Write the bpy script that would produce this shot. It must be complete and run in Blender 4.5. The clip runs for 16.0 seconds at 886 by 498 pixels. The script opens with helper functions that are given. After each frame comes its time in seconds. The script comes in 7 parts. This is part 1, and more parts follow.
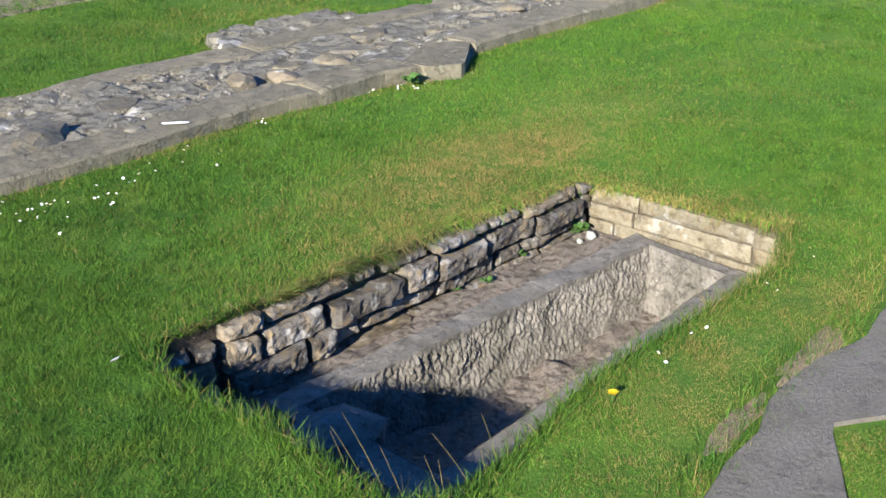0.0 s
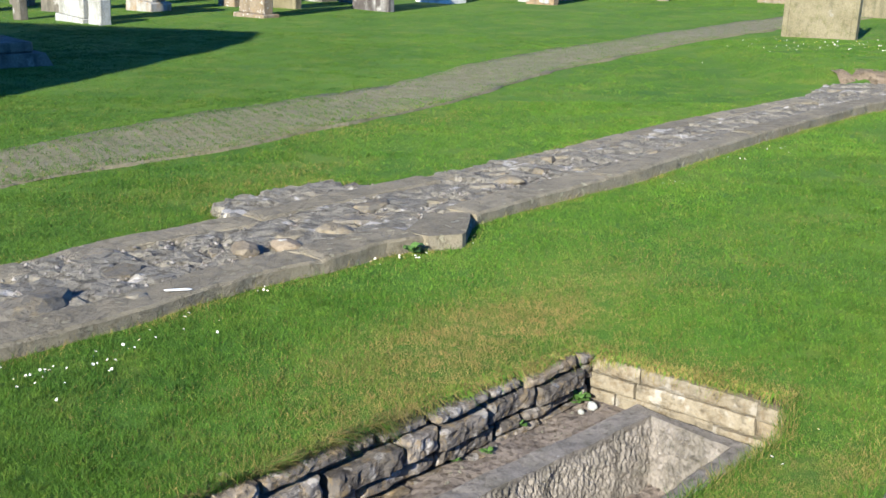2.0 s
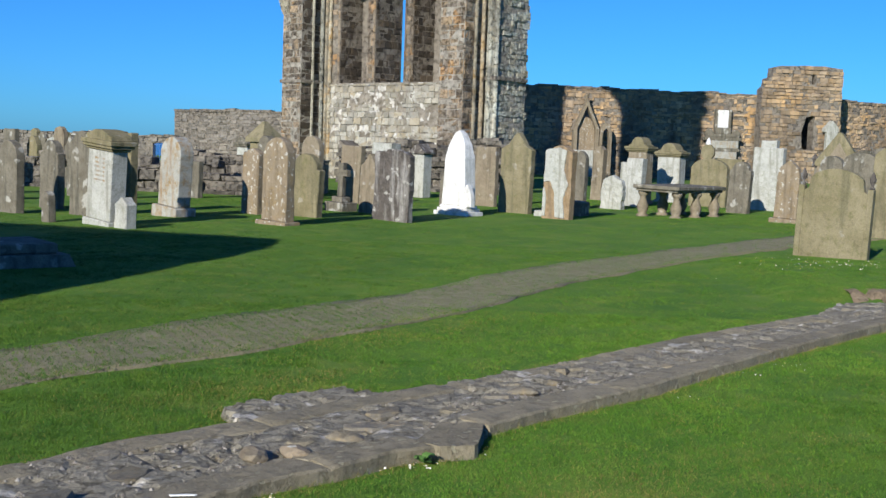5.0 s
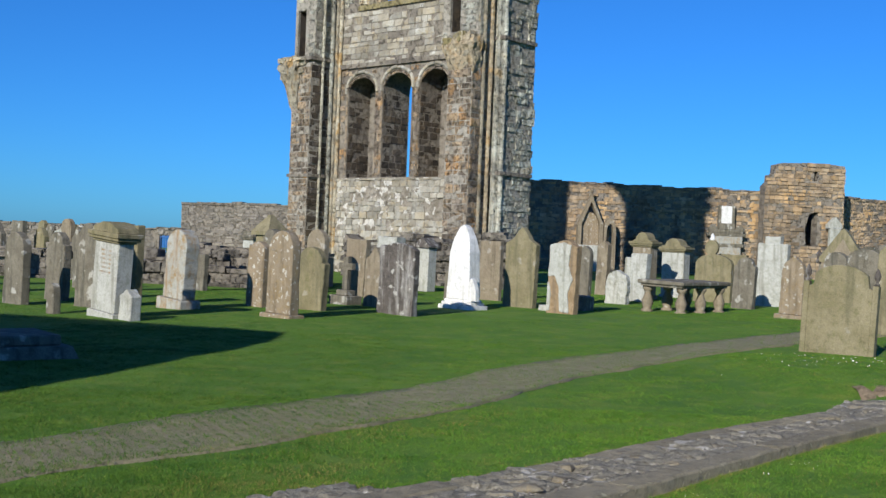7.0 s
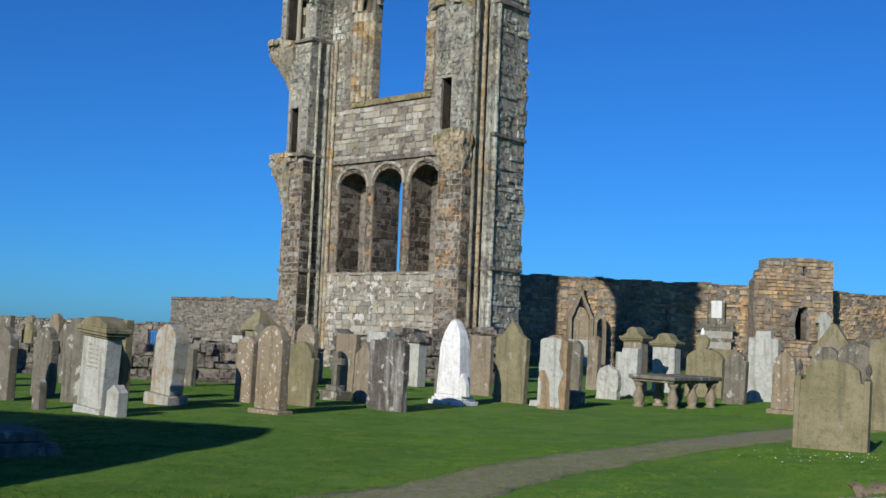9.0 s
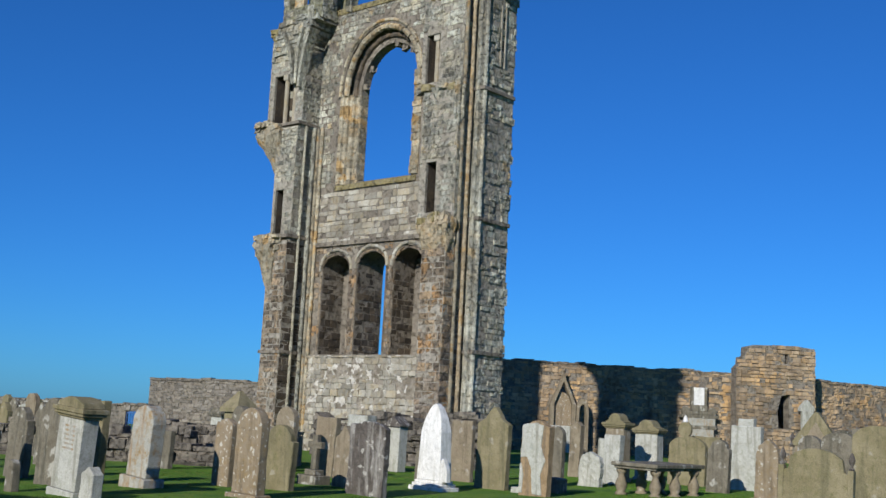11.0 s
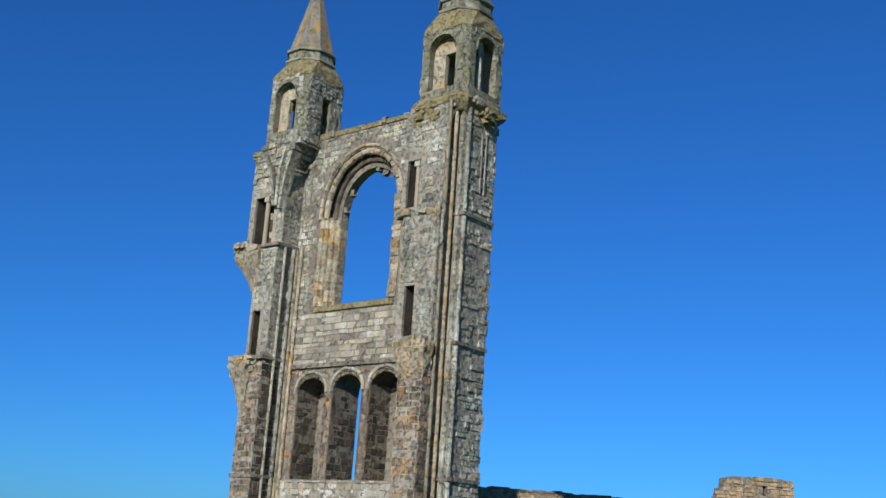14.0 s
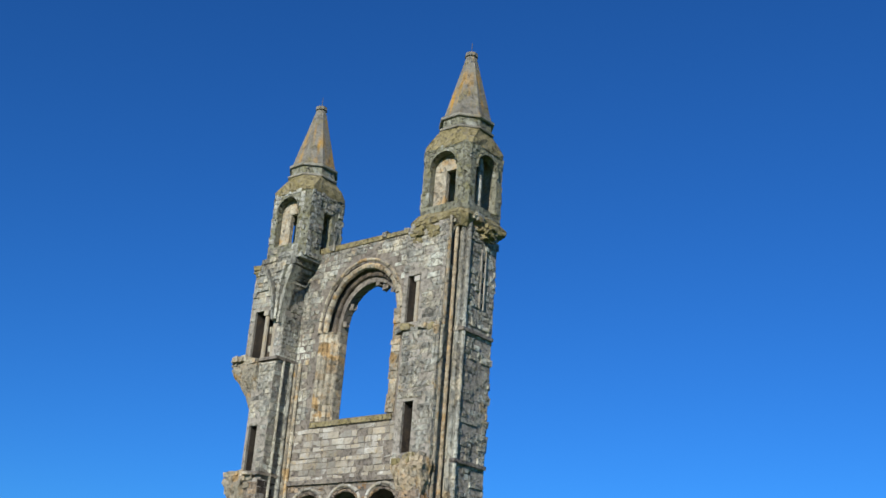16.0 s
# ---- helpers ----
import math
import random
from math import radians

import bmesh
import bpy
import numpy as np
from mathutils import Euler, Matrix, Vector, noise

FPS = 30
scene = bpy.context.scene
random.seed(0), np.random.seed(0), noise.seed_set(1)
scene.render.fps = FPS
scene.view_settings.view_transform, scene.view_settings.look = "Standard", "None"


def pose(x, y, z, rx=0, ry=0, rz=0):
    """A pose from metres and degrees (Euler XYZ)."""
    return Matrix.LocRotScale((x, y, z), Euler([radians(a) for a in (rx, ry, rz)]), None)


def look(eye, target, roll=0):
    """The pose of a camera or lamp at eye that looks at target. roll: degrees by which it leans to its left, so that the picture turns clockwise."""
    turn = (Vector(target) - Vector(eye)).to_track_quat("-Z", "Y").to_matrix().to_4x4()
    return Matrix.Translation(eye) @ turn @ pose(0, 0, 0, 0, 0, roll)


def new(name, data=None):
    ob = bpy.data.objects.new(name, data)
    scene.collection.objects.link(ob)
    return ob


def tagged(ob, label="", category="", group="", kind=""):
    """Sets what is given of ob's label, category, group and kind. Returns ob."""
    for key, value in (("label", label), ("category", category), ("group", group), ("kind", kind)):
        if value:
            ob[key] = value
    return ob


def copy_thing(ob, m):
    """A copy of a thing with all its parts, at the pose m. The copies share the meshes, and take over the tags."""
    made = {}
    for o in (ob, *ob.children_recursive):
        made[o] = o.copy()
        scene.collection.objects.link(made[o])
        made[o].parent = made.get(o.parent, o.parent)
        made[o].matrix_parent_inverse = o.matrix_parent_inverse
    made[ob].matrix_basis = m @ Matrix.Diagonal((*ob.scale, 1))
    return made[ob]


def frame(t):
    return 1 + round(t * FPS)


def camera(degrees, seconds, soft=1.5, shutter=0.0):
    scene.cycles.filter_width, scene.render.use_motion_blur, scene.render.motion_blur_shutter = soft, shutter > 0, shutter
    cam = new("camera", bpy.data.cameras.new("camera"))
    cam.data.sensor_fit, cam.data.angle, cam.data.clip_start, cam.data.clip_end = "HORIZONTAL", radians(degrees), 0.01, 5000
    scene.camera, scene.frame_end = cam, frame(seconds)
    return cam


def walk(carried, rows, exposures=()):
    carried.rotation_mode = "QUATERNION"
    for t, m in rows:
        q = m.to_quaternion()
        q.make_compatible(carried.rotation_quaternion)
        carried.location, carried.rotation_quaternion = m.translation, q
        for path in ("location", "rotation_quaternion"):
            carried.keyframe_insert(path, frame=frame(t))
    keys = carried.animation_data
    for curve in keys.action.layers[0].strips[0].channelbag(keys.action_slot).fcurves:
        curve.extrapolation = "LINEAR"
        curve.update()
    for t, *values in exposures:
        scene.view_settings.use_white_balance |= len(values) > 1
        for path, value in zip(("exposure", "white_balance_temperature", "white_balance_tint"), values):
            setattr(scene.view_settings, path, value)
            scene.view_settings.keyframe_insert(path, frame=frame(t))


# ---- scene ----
EXPO = [(0.0, 1.26), (3.5, 1.22), (4.2, 0.88), (5.0, 0.50), (7.5, 0.32), (8.5, 0.16), (11.0, 0.14), (13.0, 0.20), (14.5, 0.22), (16.0, 0.30)]
cam = camera(43.28, 16.0)
EYE = (0.0, 0.0, 1.75)


def aim(yaw, pitch, roll):
    """A pose at the eye: degrees to the left, up, and of lean."""
    y, p = radians(yaw), radians(pitch)
    to = (EYE[0] - math.sin(y) * math.cos(p), EYE[1] + math.cos(y) * math.cos(p), EYE[2] + math.sin(p))
    return look(EYE, to, roll)


walk(cam, [
    (0.0, aim(-1.11, -24.51, 0.37)),
    (0.5, aim(-0.87, -21.80, 0.74)),
    (1.0, aim(-0.63, -20.24, 0.94)),
    (1.5, aim(-0.80, -18.30, 0.58)),
    (2.0, aim(-0.99, -15.87, 0.78)),
    (2.5, aim(-1.38, -13.55, 1.03)),
    (3.0, aim(-0.99, -12.77, 0.81)),
    (3.5, aim(-0.38, -11.49, 1.10)),
    (4.0, aim(0.19, -9.78, 1.52)),
    (4.5, aim(0.67, -6.86, 1.77)),
    (5.0, aim(-0.00, -5.20, 2.00)),
    (7.5, aim(0.48, 0.93, 2.35)),
    (8.0, aim(0.13, 2.30, 2.19)),
    (8.5, aim(0.19, 3.44, 2.18)),
    (10.8, aim(-0.58, 8.30, 3.04)),
    (11.0, aim(-0.58, 8.78, 2.93)),
    (11.5, aim(-0.53, 9.91, 2.83)),
    (12.0, aim(-0.86, 11.02, 2.63)),
    (12.5, aim(-1.14, 11.12, 2.13)),
    (13.0, aim(-1.43, 12.43, 2.67)),
    (13.5, aim(-1.76, 13.86, 3.23)),
    (14.0, aim(-1.37, 15.19, 3.81)),
    (14.5, aim(-0.90, 17.06, 4.27)),
    (15.0, aim(-0.72, 18.51, 4.21)),
    (15.5, aim(-0.86, 19.80, 4.24)),
    (16.0, aim(-0.95, 21.07, 4.39)),
], exposures=EXPO)


from mathutils import geometry

# ---- world, sun ----
SHADE = Vector((0.42, 0.907, 0.0)).normalized()
ELEV = 23.5
world = bpy.data.worlds.new("sky")
scene.world = world
world.use_nodes = True
wn = world.node_tree
sky = wn.nodes.new("ShaderNodeTexSky")
sky.sky_type = "NISHITA"
sky.sun_disc = False
sky.sun_elevation = radians(ELEV)
sky.sun_rotation = radians(204.8)
sky.air_density, sky.dust_density, sky.ozone_density = 0.88, 0.3, 10.0
tint = wn.nodes.new("ShaderNodeMix")
tint.data_type, tint.blend_type = "RGBA", "MULTIPLY"
tint.inputs[0].default_value = 1.0
tint.inputs[7].default_value = (0.47, 1.06, 1.43, 1)
wn.links.new(sky.outputs[0], tint.inputs[6])
wn.links.new(tint.outputs[2], wn.nodes["Background"].inputs[0])
wn.nodes["Background"].inputs[1].default_value = 0.072
sun = new("sun", bpy.data.lights.new("sun", "SUN"))
sun.data.energy, sun.data.angle, sun.data.color = 5.0, radians(0.53), (1.0, 0.95, 0.86)
sun.matrix_world = look((0, 0, 60), Vector((0, 0, 60)) + SHADE * math.cos(radians(ELEV)) - Vector((0, 0, math.sin(radians(ELEV)))))


# ---- materials ----
def mat(name, a, b, c=None, scale=3.0, fine=40.0, bump=0.3, rough=0.9, vary=0.0, per="object", spots=None, spot_scale=8.0, spot_at=0.62, dist=0.02, streak=None, mottle=0.2, pits=0.0, pit_scale=None):
    """Two tones mixed by coarse noise, a third by finer stains, fine grain in the relief; vary shifts the brightness piece by piece."""
    m = bpy.data.materials.new(name)
    m.use_nodes = True
    nt = m.node_tree
    bs = nt.nodes["Principled BSDF"]
    bs.inputs["Roughness"].default_value = rough
    bs.inputs["Specular IOR Level"].default_value = 0.25
    geo = nt.nodes.new("ShaderNodeNewGeometry")

    def noise_at(s, detail=5.0, rgh=0.6):
        n = nt.nodes.new("ShaderNodeTexNoise")
        n.inputs["Scale"].default_value, n.inputs["Detail"].default_value, n.inputs["Roughness"].default_value = s, detail, rgh
        nt.links.new(geo.outputs["Position"], n.inputs["Vector"])
        return n.outputs["Fac"]

    def ramp(v, lo, hi):
        r = nt.nodes.new("ShaderNodeMapRange")
        r.inputs[1].default_value, r.inputs[2].default_value = lo, hi
        nt.links.new(v, r.inputs[0])
        return r.outputs[0]

    def mix(f, x, y):
        k = nt.nodes.new("ShaderNodeMix")
        k.data_type = "RGBA"
        nt.links.new(f, k.inputs[0])
        for socket, v in ((k.inputs[6], x), (k.inputs[7], y)):
            if isinstance(v, tuple):
                socket.default_value = (*v, 1)
            else:
                nt.links.new(v, socket)
        return k.outputs[2]

    col = mix(ramp(noise_at(scale), 0.36, 0.64), a, b)
    if c:
        col = mix(ramp(noise_at(scale * 3.1, 7.0, 0.7), 0.50, 0.66), col, c)
    if spots:
        col = mix(ramp(noise_at(spot_scale, 3.0, 0.5), spot_at, spot_at + 0.05), col, spots)
    if streak:
        mp = nt.nodes.new("ShaderNodeMapping")
        mp.inputs["Scale"].default_value = (1.0, 1.0, 0.10)
        nt.links.new(geo.outputs["Position"], mp.inputs["Vector"])
        sn = nt.nodes.new("ShaderNodeTexNoise")
        sn.inputs["Scale"].default_value, sn.inputs["Detail"].default_value = min(7.0, scale * 4.0), 6.0
        nt.links.new(mp.outputs[0], sn.inputs["Vector"])
        col = mix(ramp(sn.outputs["Fac"], 0.50, 0.72), col, streak)
    grain = noise_at(fine, 6.0, 0.7)
    hsv = nt.nodes.new("ShaderNodeHueSaturation")
    nt.links.new(col, hsv.inputs["Color"])
    val = ramp(grain, 0.25, 0.75)
    lift = nt.nodes.new("ShaderNodeMapRange")
    lift.inputs[3].default_value, lift.inputs[4].default_value = 1 - mottle, 1 + mottle
    nt.links.new(val, lift.inputs[0])
    value = lift.outputs[0]
    if pits:
        hollow = nt.nodes.new("ShaderNodeMapRange")
        hollow.inputs[1].default_value, hollow.inputs[2].default_value = 0.52, 0.70
        hollow.inputs[3].default_value, hollow.inputs[4].default_value = 1.0, 1 - pits
        nt.links.new(noise_at(pit_scale or fine * 0.45, 8.0, 0.72), hollow.inputs[0])
        eaten = nt.nodes.new("ShaderNodeMath")
        eaten.operation = "MULTIPLY"
        nt.links.new(value, eaten.inputs[0])
        nt.links.new(hollow.outputs[0], eaten.inputs[1])
        value = eaten.outputs[0]
    if vary:
        if per == "object":
            info = nt.nodes.new("ShaderNodeObjectInfo").outputs["Random"]
        else:
            info = geo.outputs["Random Per Island"]
        sh = nt.nodes.new("ShaderNodeMapRange")
        sh.inputs[3].default_value, sh.inputs[4].default_value = 1 - vary, 1 + vary
        nt.links.new(info, sh.inputs[0])
        mul = nt.nodes.new("ShaderNodeMath")
        mul.operation = "MULTIPLY"
        nt.links.new(value, mul.inputs[0])
        nt.links.new(sh.outputs[0], mul.inputs[1])
        nt.links.new(mul.outputs[0], hsv.inputs["Value"])
        if c:
            tone = nt.nodes.new("ShaderNodeMath")
            tone.operation = "FRACT"
            k = nt.nodes.new("ShaderNodeMath")
            k.operation, k.inputs[1].default_value = "MULTIPLY", 7.31
            nt.links.new(info, k.inputs[0])
            nt.links.new(k.outputs[0], tone.inputs[0])
            col2 = mix(ramp(tone.outputs[0], 0.70, 1.30), col, c)
            nt.links.new(col2, hsv.inputs["Color"])
    else:
        nt.links.new(value, hsv.inputs["Value"])
    nt.links.new(hsv.outputs[0], bs.inputs["Base Color"])
    bp = nt.nodes.new("ShaderNodeBump")
    bp.inputs["Strength"].default_value, bp.inputs["Distance"].default_value = bump, dist
    nt.links.new(grain, bp.inputs["Height"])
    if pits:
        deep = nt.nodes.new("ShaderNodeBump")
        deep.inputs["Strength"].default_value, deep.inputs["Distance"].default_value = min(1.0, bump), dist * 2.5
        nt.links.new(hollow.outputs[0], deep.inputs["Height"])
        nt.links.new(deep.outputs[0], bp.inputs["Normal"])
    nt.links.new(bp.outputs[0], bs.inputs["Normal"])
    return m


LUSH = mat("lush_blades", (0.030, 0.088, 0.007), (0.056, 0.123, 0.009), (0.081, 0.145, 0.013), scale=2.0, fine=9, bump=0.0, rough=0.7, vary=0.38, per="island")
DRYEARTH = mat("dry_earth", (0.259, 0.189, 0.116), (0.339, 0.259, 0.164), (0.180, 0.130, 0.077), scale=5, fine=60, bump=0.7)
GRASS = mat("grass_blades", (0.054, 0.152, 0.010), (0.103, 0.221, 0.018), (0.142, 0.227, 0.027), scale=1.1, fine=9, bump=0.0, rough=0.75, vary=0.30, per="island")
DRY = mat("dry_blades", (0.197, 0.166, 0.045), (0.286, 0.215, 0.071), (0.125, 0.140, 0.026), scale=4.0, fine=12, bump=0.0, rough=0.85, vary=0.35, per="island")
TURF = mat("turf", (0.051, 0.128, 0.012), (0.091, 0.178, 0.018), (0.131, 0.185, 0.027), scale=0.5, fine=55, bump=0.6, rough=0.95)
GRAVE_FLOOR = mat("grave_floor_earth", (0.237, 0.196, 0.160), (0.305, 0.257, 0.210), (0.180, 0.145, 0.108), scale=7, fine=80, bump=0.8, pits=0.4, pit_scale=30)
CRUMB = mat("mortar_crumb", (0.170, 0.152, 0.133), (0.254, 0.237, 0.206), (0.133, 0.109, 0.085), scale=4, fine=60, vary=0.35, per="island")
SOIL = mat("soil", (0.073, 0.057, 0.044), (0.101, 0.083, 0.064), (0.050, 0.039, 0.027), scale=6, fine=90, bump=0.6)
GRAVEL = mat("gravel", (0.184, 0.161, 0.099), (0.235, 0.207, 0.130), (0.135, 0.129, 0.059), scale=2.6, fine=45, bump=0.35, mottle=0.4, pits=0.3, pit_scale=18)
BANK = mat("bare_bank_earth", (0.210, 0.156, 0.099), (0.277, 0.216, 0.140), (0.144, 0.114, 0.068), scale=6, fine=40, bump=0.9, pits=0.5, pit_scale=12)
PEBBLE = mat("pebbles", (0.128, 0.124, 0.090), (0.188, 0.177, 0.136), (0.098, 0.098, 0.068), scale=4, fine=60, vary=0.35, per="island")
FLAG = mat("flagstone", (0.215, 0.187, 0.128), (0.285, 0.246, 0.167), (0.158, 0.138, 0.095), scale=3.0, fine=70, bump=0.7, vary=0.14, spots=(0.411, 0.380, 0.262), spot_scale=16, spot_at=0.64, pits=0.25, pit_scale=16)
PAVE = mat("paving_stone", (0.159, 0.140, 0.115), (0.203, 0.181, 0.146), (0.166, 0.148, 0.111), scale=2.5, fine=60, bump=0.4, vary=0.08, mottle=0.25, pits=0.3, pit_scale=14)
FOOTING = mat("footing_mortar", (0.200, 0.183, 0.141), (0.279, 0.253, 0.190), (0.151, 0.137, 0.103), scale=5.0, fine=45, bump=0.8, pits=0.5, pit_scale=14, spots=(0.435, 0.407, 0.350), spot_scale=5, spot_at=0.60, mottle=0.35)
RUBBLE = mat("rubble_stone", (0.146, 0.133, 0.106), (0.197, 0.177, 0.132), (0.240, 0.191, 0.115), scale=5.0, fine=60, bump=0.5, vary=0.25, pits=0.5, pit_scale=18)
DRYSTONE = mat("grave_walling", (0.111, 0.099, 0.087), (0.239, 0.213, 0.177), (0.275, 0.203, 0.110), scale=7.0, fine=70, bump=0.6, vary=0.34, pits=0.6, pit_scale=22, spots=(0.373, 0.346, 0.302), spot_scale=13, spot_at=0.58)
PALE = mat("pale_sandstone", (0.222, 0.188, 0.126), (0.273, 0.237, 0.163), (0.170, 0.129, 0.074), scale=6.0, fine=70, bump=0.4, vary=0.12, pits=0.5, pit_scale=16, spots=(0.340, 0.310, 0.244), spot_scale=9, spot_at=0.58)
COFFIN = mat("coffin_stone", (0.200, 0.180, 0.151), (0.267, 0.242, 0.205), (0.167, 0.154, 0.125), scale=5.0, fine=80, bump=0.5, spots=(0.367, 0.350, 0.309), spot_scale=22, spot_at=0.70, pits=0.45, pit_scale=24, streak=(0.140, 0.129, 0.103))
ASHLAR = mat("weathered_ashlar", (0.178, 0.174, 0.149), (0.483, 0.492, 0.422), (0.431, 0.387, 0.283), scale=0.42, fine=7, bump=1.0, vary=0.27, dist=0.12, spots=(0.396, 0.305, 0.178), spot_scale=0.8, spot_at=0.64, streak=(0.155, 0.154, 0.133), mottle=0.42, pits=0.42, pit_scale=6.5)
ASHLAR_ALL = mat("weathered_ashlar_mass", (0.178, 0.174, 0.149), (0.483, 0.492, 0.422), (0.431, 0.387, 0.283), scale=0.42, fine=7, bump=1.0, vary=0.27, per="island", dist=0.12, spots=(0.396, 0.305, 0.178), spot_scale=0.8, spot_at=0.64, streak=(0.155, 0.154, 0.133), mottle=0.42, pits=0.42, pit_scale=6.5)
ASHLAR_LOW = mat("brown_ashlar", (0.137, 0.114, 0.091), (0.300, 0.255, 0.196), (0.327, 0.228, 0.128), scale=0.5, fine=6, bump=1.0, vary=0.38, dist=0.12, spots=(0.345, 0.209, 0.100), spot_scale=0.8, spot_at=0.60, mottle=0.40, streak=(0.100, 0.084, 0.069), pits=0.45, pit_scale=6.5)
ASHLAR_LOW_ALL = mat("brown_ashlar_mass", (0.148, 0.123, 0.098), (0.325, 0.276, 0.211), (0.355, 0.246, 0.137), scale=0.5, fine=6, bump=1.0, vary=0.38, per="island", dist=0.12, spots=(0.373, 0.226, 0.109), spot_scale=0.8, spot_at=0.60, mottle=0.40, streak=(0.109, 0.090, 0.074), pits=0.45, pit_scale=6.5)
# dark brown ashlar with the shade of recesses, soffit and pier side painted in
SHADED_ASHLAR = mat("shaded_brown_ashlar", (0.043, 0.036, 0.030), (0.093, 0.079, 0.063), (0.115, 0.086, 0.055), scale=0.6, fine=6, bump=1.0, vary=0.45, per="island", dist=0.12, mottle=0.4, pits=0.40, pit_scale=6.0)
JAMB = mat("orange_jamb_stone", (0.232, 0.209, 0.158), (0.380, 0.348, 0.265), (0.331, 0.236, 0.128), scale=0.9, fine=7, bump=0.9, vary=0.32, per="island", dist=0.08, spots=(0.347, 0.236, 0.111), spot_scale=1.1, spot_at=0.60, mottle=0.38, pits=0.38, pit_scale=6.0)
JAMB_ONE = mat("orange_jamb_block", (0.232, 0.209, 0.158), (0.380, 0.348, 0.265), (0.331, 0.236, 0.128), scale=0.9, fine=7, bump=0.9, vary=0.32, dist=0.08, spots=(0.347, 0.236, 0.111), spot_scale=1.1, spot_at=0.60, mottle=0.38, pits=0.38, pit_scale=6.0)
MORTAR = mat("pale_mortar", (0.244, 0.225, 0.188), (0.333, 0.310, 0.262), (0.185, 0.166, 0.133), scale=0.8, fine=8, bump=0.8, dist=0.1, mottle=0.3, pits=0.40, pit_scale=5.0)
BLOTCH = mat("blotched_wall_core", (0.163, 0.143, 0.114), (0.293, 0.265, 0.220), (0.138, 0.118, 0.089), scale=1.2, fine=6, bump=1.0, dist=0.15, spots=(0.488, 0.467, 0.423), spot_scale=2.6, spot_at=0.54, mottle=0.35, pits=0.36, pit_scale=6.0)
LANTERN = mat("olive_grey_stone", (0.169, 0.168, 0.124), (0.233, 0.235, 0.179), (0.187, 0.176, 0.084), scale=0.8, fine=7, bump=0.9, dist=0.1, spots=(0.277, 0.284, 0.242), spot_scale=1.6, spot_at=0.60, mottle=0.36, pits=0.42, pit_scale=5.5)
CORE = mat("masonry_core", (0.159, 0.140, 0.117), (0.244, 0.218, 0.177), (0.122, 0.107, 0.089), scale=0.7, fine=9, bump=0.8, dist=0.1, pits=0.42, pit_scale=5.0)
PLASTER = mat("pale_ashlar", (0.228, 0.213, 0.175), (0.363, 0.350, 0.304), (0.304, 0.253, 0.167), scale=0.8, fine=6, bump=1.0, vary=0.24, per="island", dist=0.1, spots=(0.422, 0.413, 0.369), spot_scale=1.3, spot_at=0.62, mottle=0.36, pits=0.36, pit_scale=6.0)
SPIRE = mat("lichened_spire", (0.151, 0.143, 0.119), (0.193, 0.182, 0.148), (0.177, 0.153, 0.077), scale=0.6, fine=8, bump=0.9, dist=0.05, streak=(0.360, 0.200, 0.030), mottle=0.36, pits=0.35, pit_scale=3.0)
MOSS = mat("mossy_stone", (0.191, 0.161, 0.072), (0.256, 0.219, 0.117), (0.196, 0.176, 0.125), scale=1.1, fine=8, bump=0.9, dist=0.08, mottle=0.36, pits=0.40, pit_scale=5.0)
PRECINCT = mat("precinct_wall", (0.209, 0.158, 0.107), (0.369, 0.290, 0.197), (0.407, 0.277, 0.147), scale=0.3, fine=5, bump=0.9, vary=0.28, per="island", dist=0.1, spots=(0.416, 0.272, 0.133), spot_scale=0.6, spot_at=0.62, streak=(0.121, 0.095, 0.071), mottle=0.4, pits=0.42, pit_scale=5.0)
GREYWALL = mat("grey_rubble_wall", (0.152, 0.141, 0.120), (0.195, 0.177, 0.152), (0.228, 0.205, 0.168), scale=0.5, fine=7, bump=0.6, vary=0.3, per="island", dist=0.08, mottle=0.36, pits=0.40, pit_scale=6.0)
RUIN = mat("dark_ruin_stone", (0.074, 0.067, 0.058), (0.140, 0.126, 0.106), (0.183, 0.165, 0.133), scale=0.9, fine=8, bump=0.8, vary=0.3, per="island", dist=0.08, mottle=0.36, pits=0.45, pit_scale=6.0)
S_GREEN = mat("algae_sandstone", (0.161, 0.141, 0.080), (0.215, 0.188, 0.116), (0.145, 0.134, 0.068), scale=1.6, fine=40, bump=0.4, streak=(0.109, 0.101, 0.059), spots=(0.254, 0.235, 0.176), spot_scale=3.4, spot_at=0.66, mottle=0.3, pits=0.26, pit_scale=9)
S_BROWN = mat("brown_sandstone", (0.186, 0.152, 0.107), (0.226, 0.192, 0.136), (0.158, 0.136, 0.091), scale=1.8, fine=45, bump=0.35, streak=(0.111, 0.090, 0.061), spots=(0.296, 0.273, 0.229), spot_scale=3.2, spot_at=0.62, mottle=0.32, pits=0.26, pit_scale=9)
S_GREY = mat("grey_headstone", (0.127, 0.114, 0.087), (0.169, 0.154, 0.120), (0.102, 0.090, 0.065), scale=2.0, fine=45, bump=0.4, streak=(0.069, 0.067, 0.052), spots=(0.310, 0.303, 0.266), spot_scale=3.0, spot_at=0.60, mottle=0.34, pits=0.26, pit_scale=9)
S_WHITE = mat("white_marble", (0.592, 0.592, 0.576), (0.656, 0.656, 0.640), (0.496, 0.496, 0.480), scale=2.5, fine=40, bump=0.15, rough=0.6, streak=(0.416, 0.416, 0.384), mottle=0.25, pits=0.30, pit_scale=6)
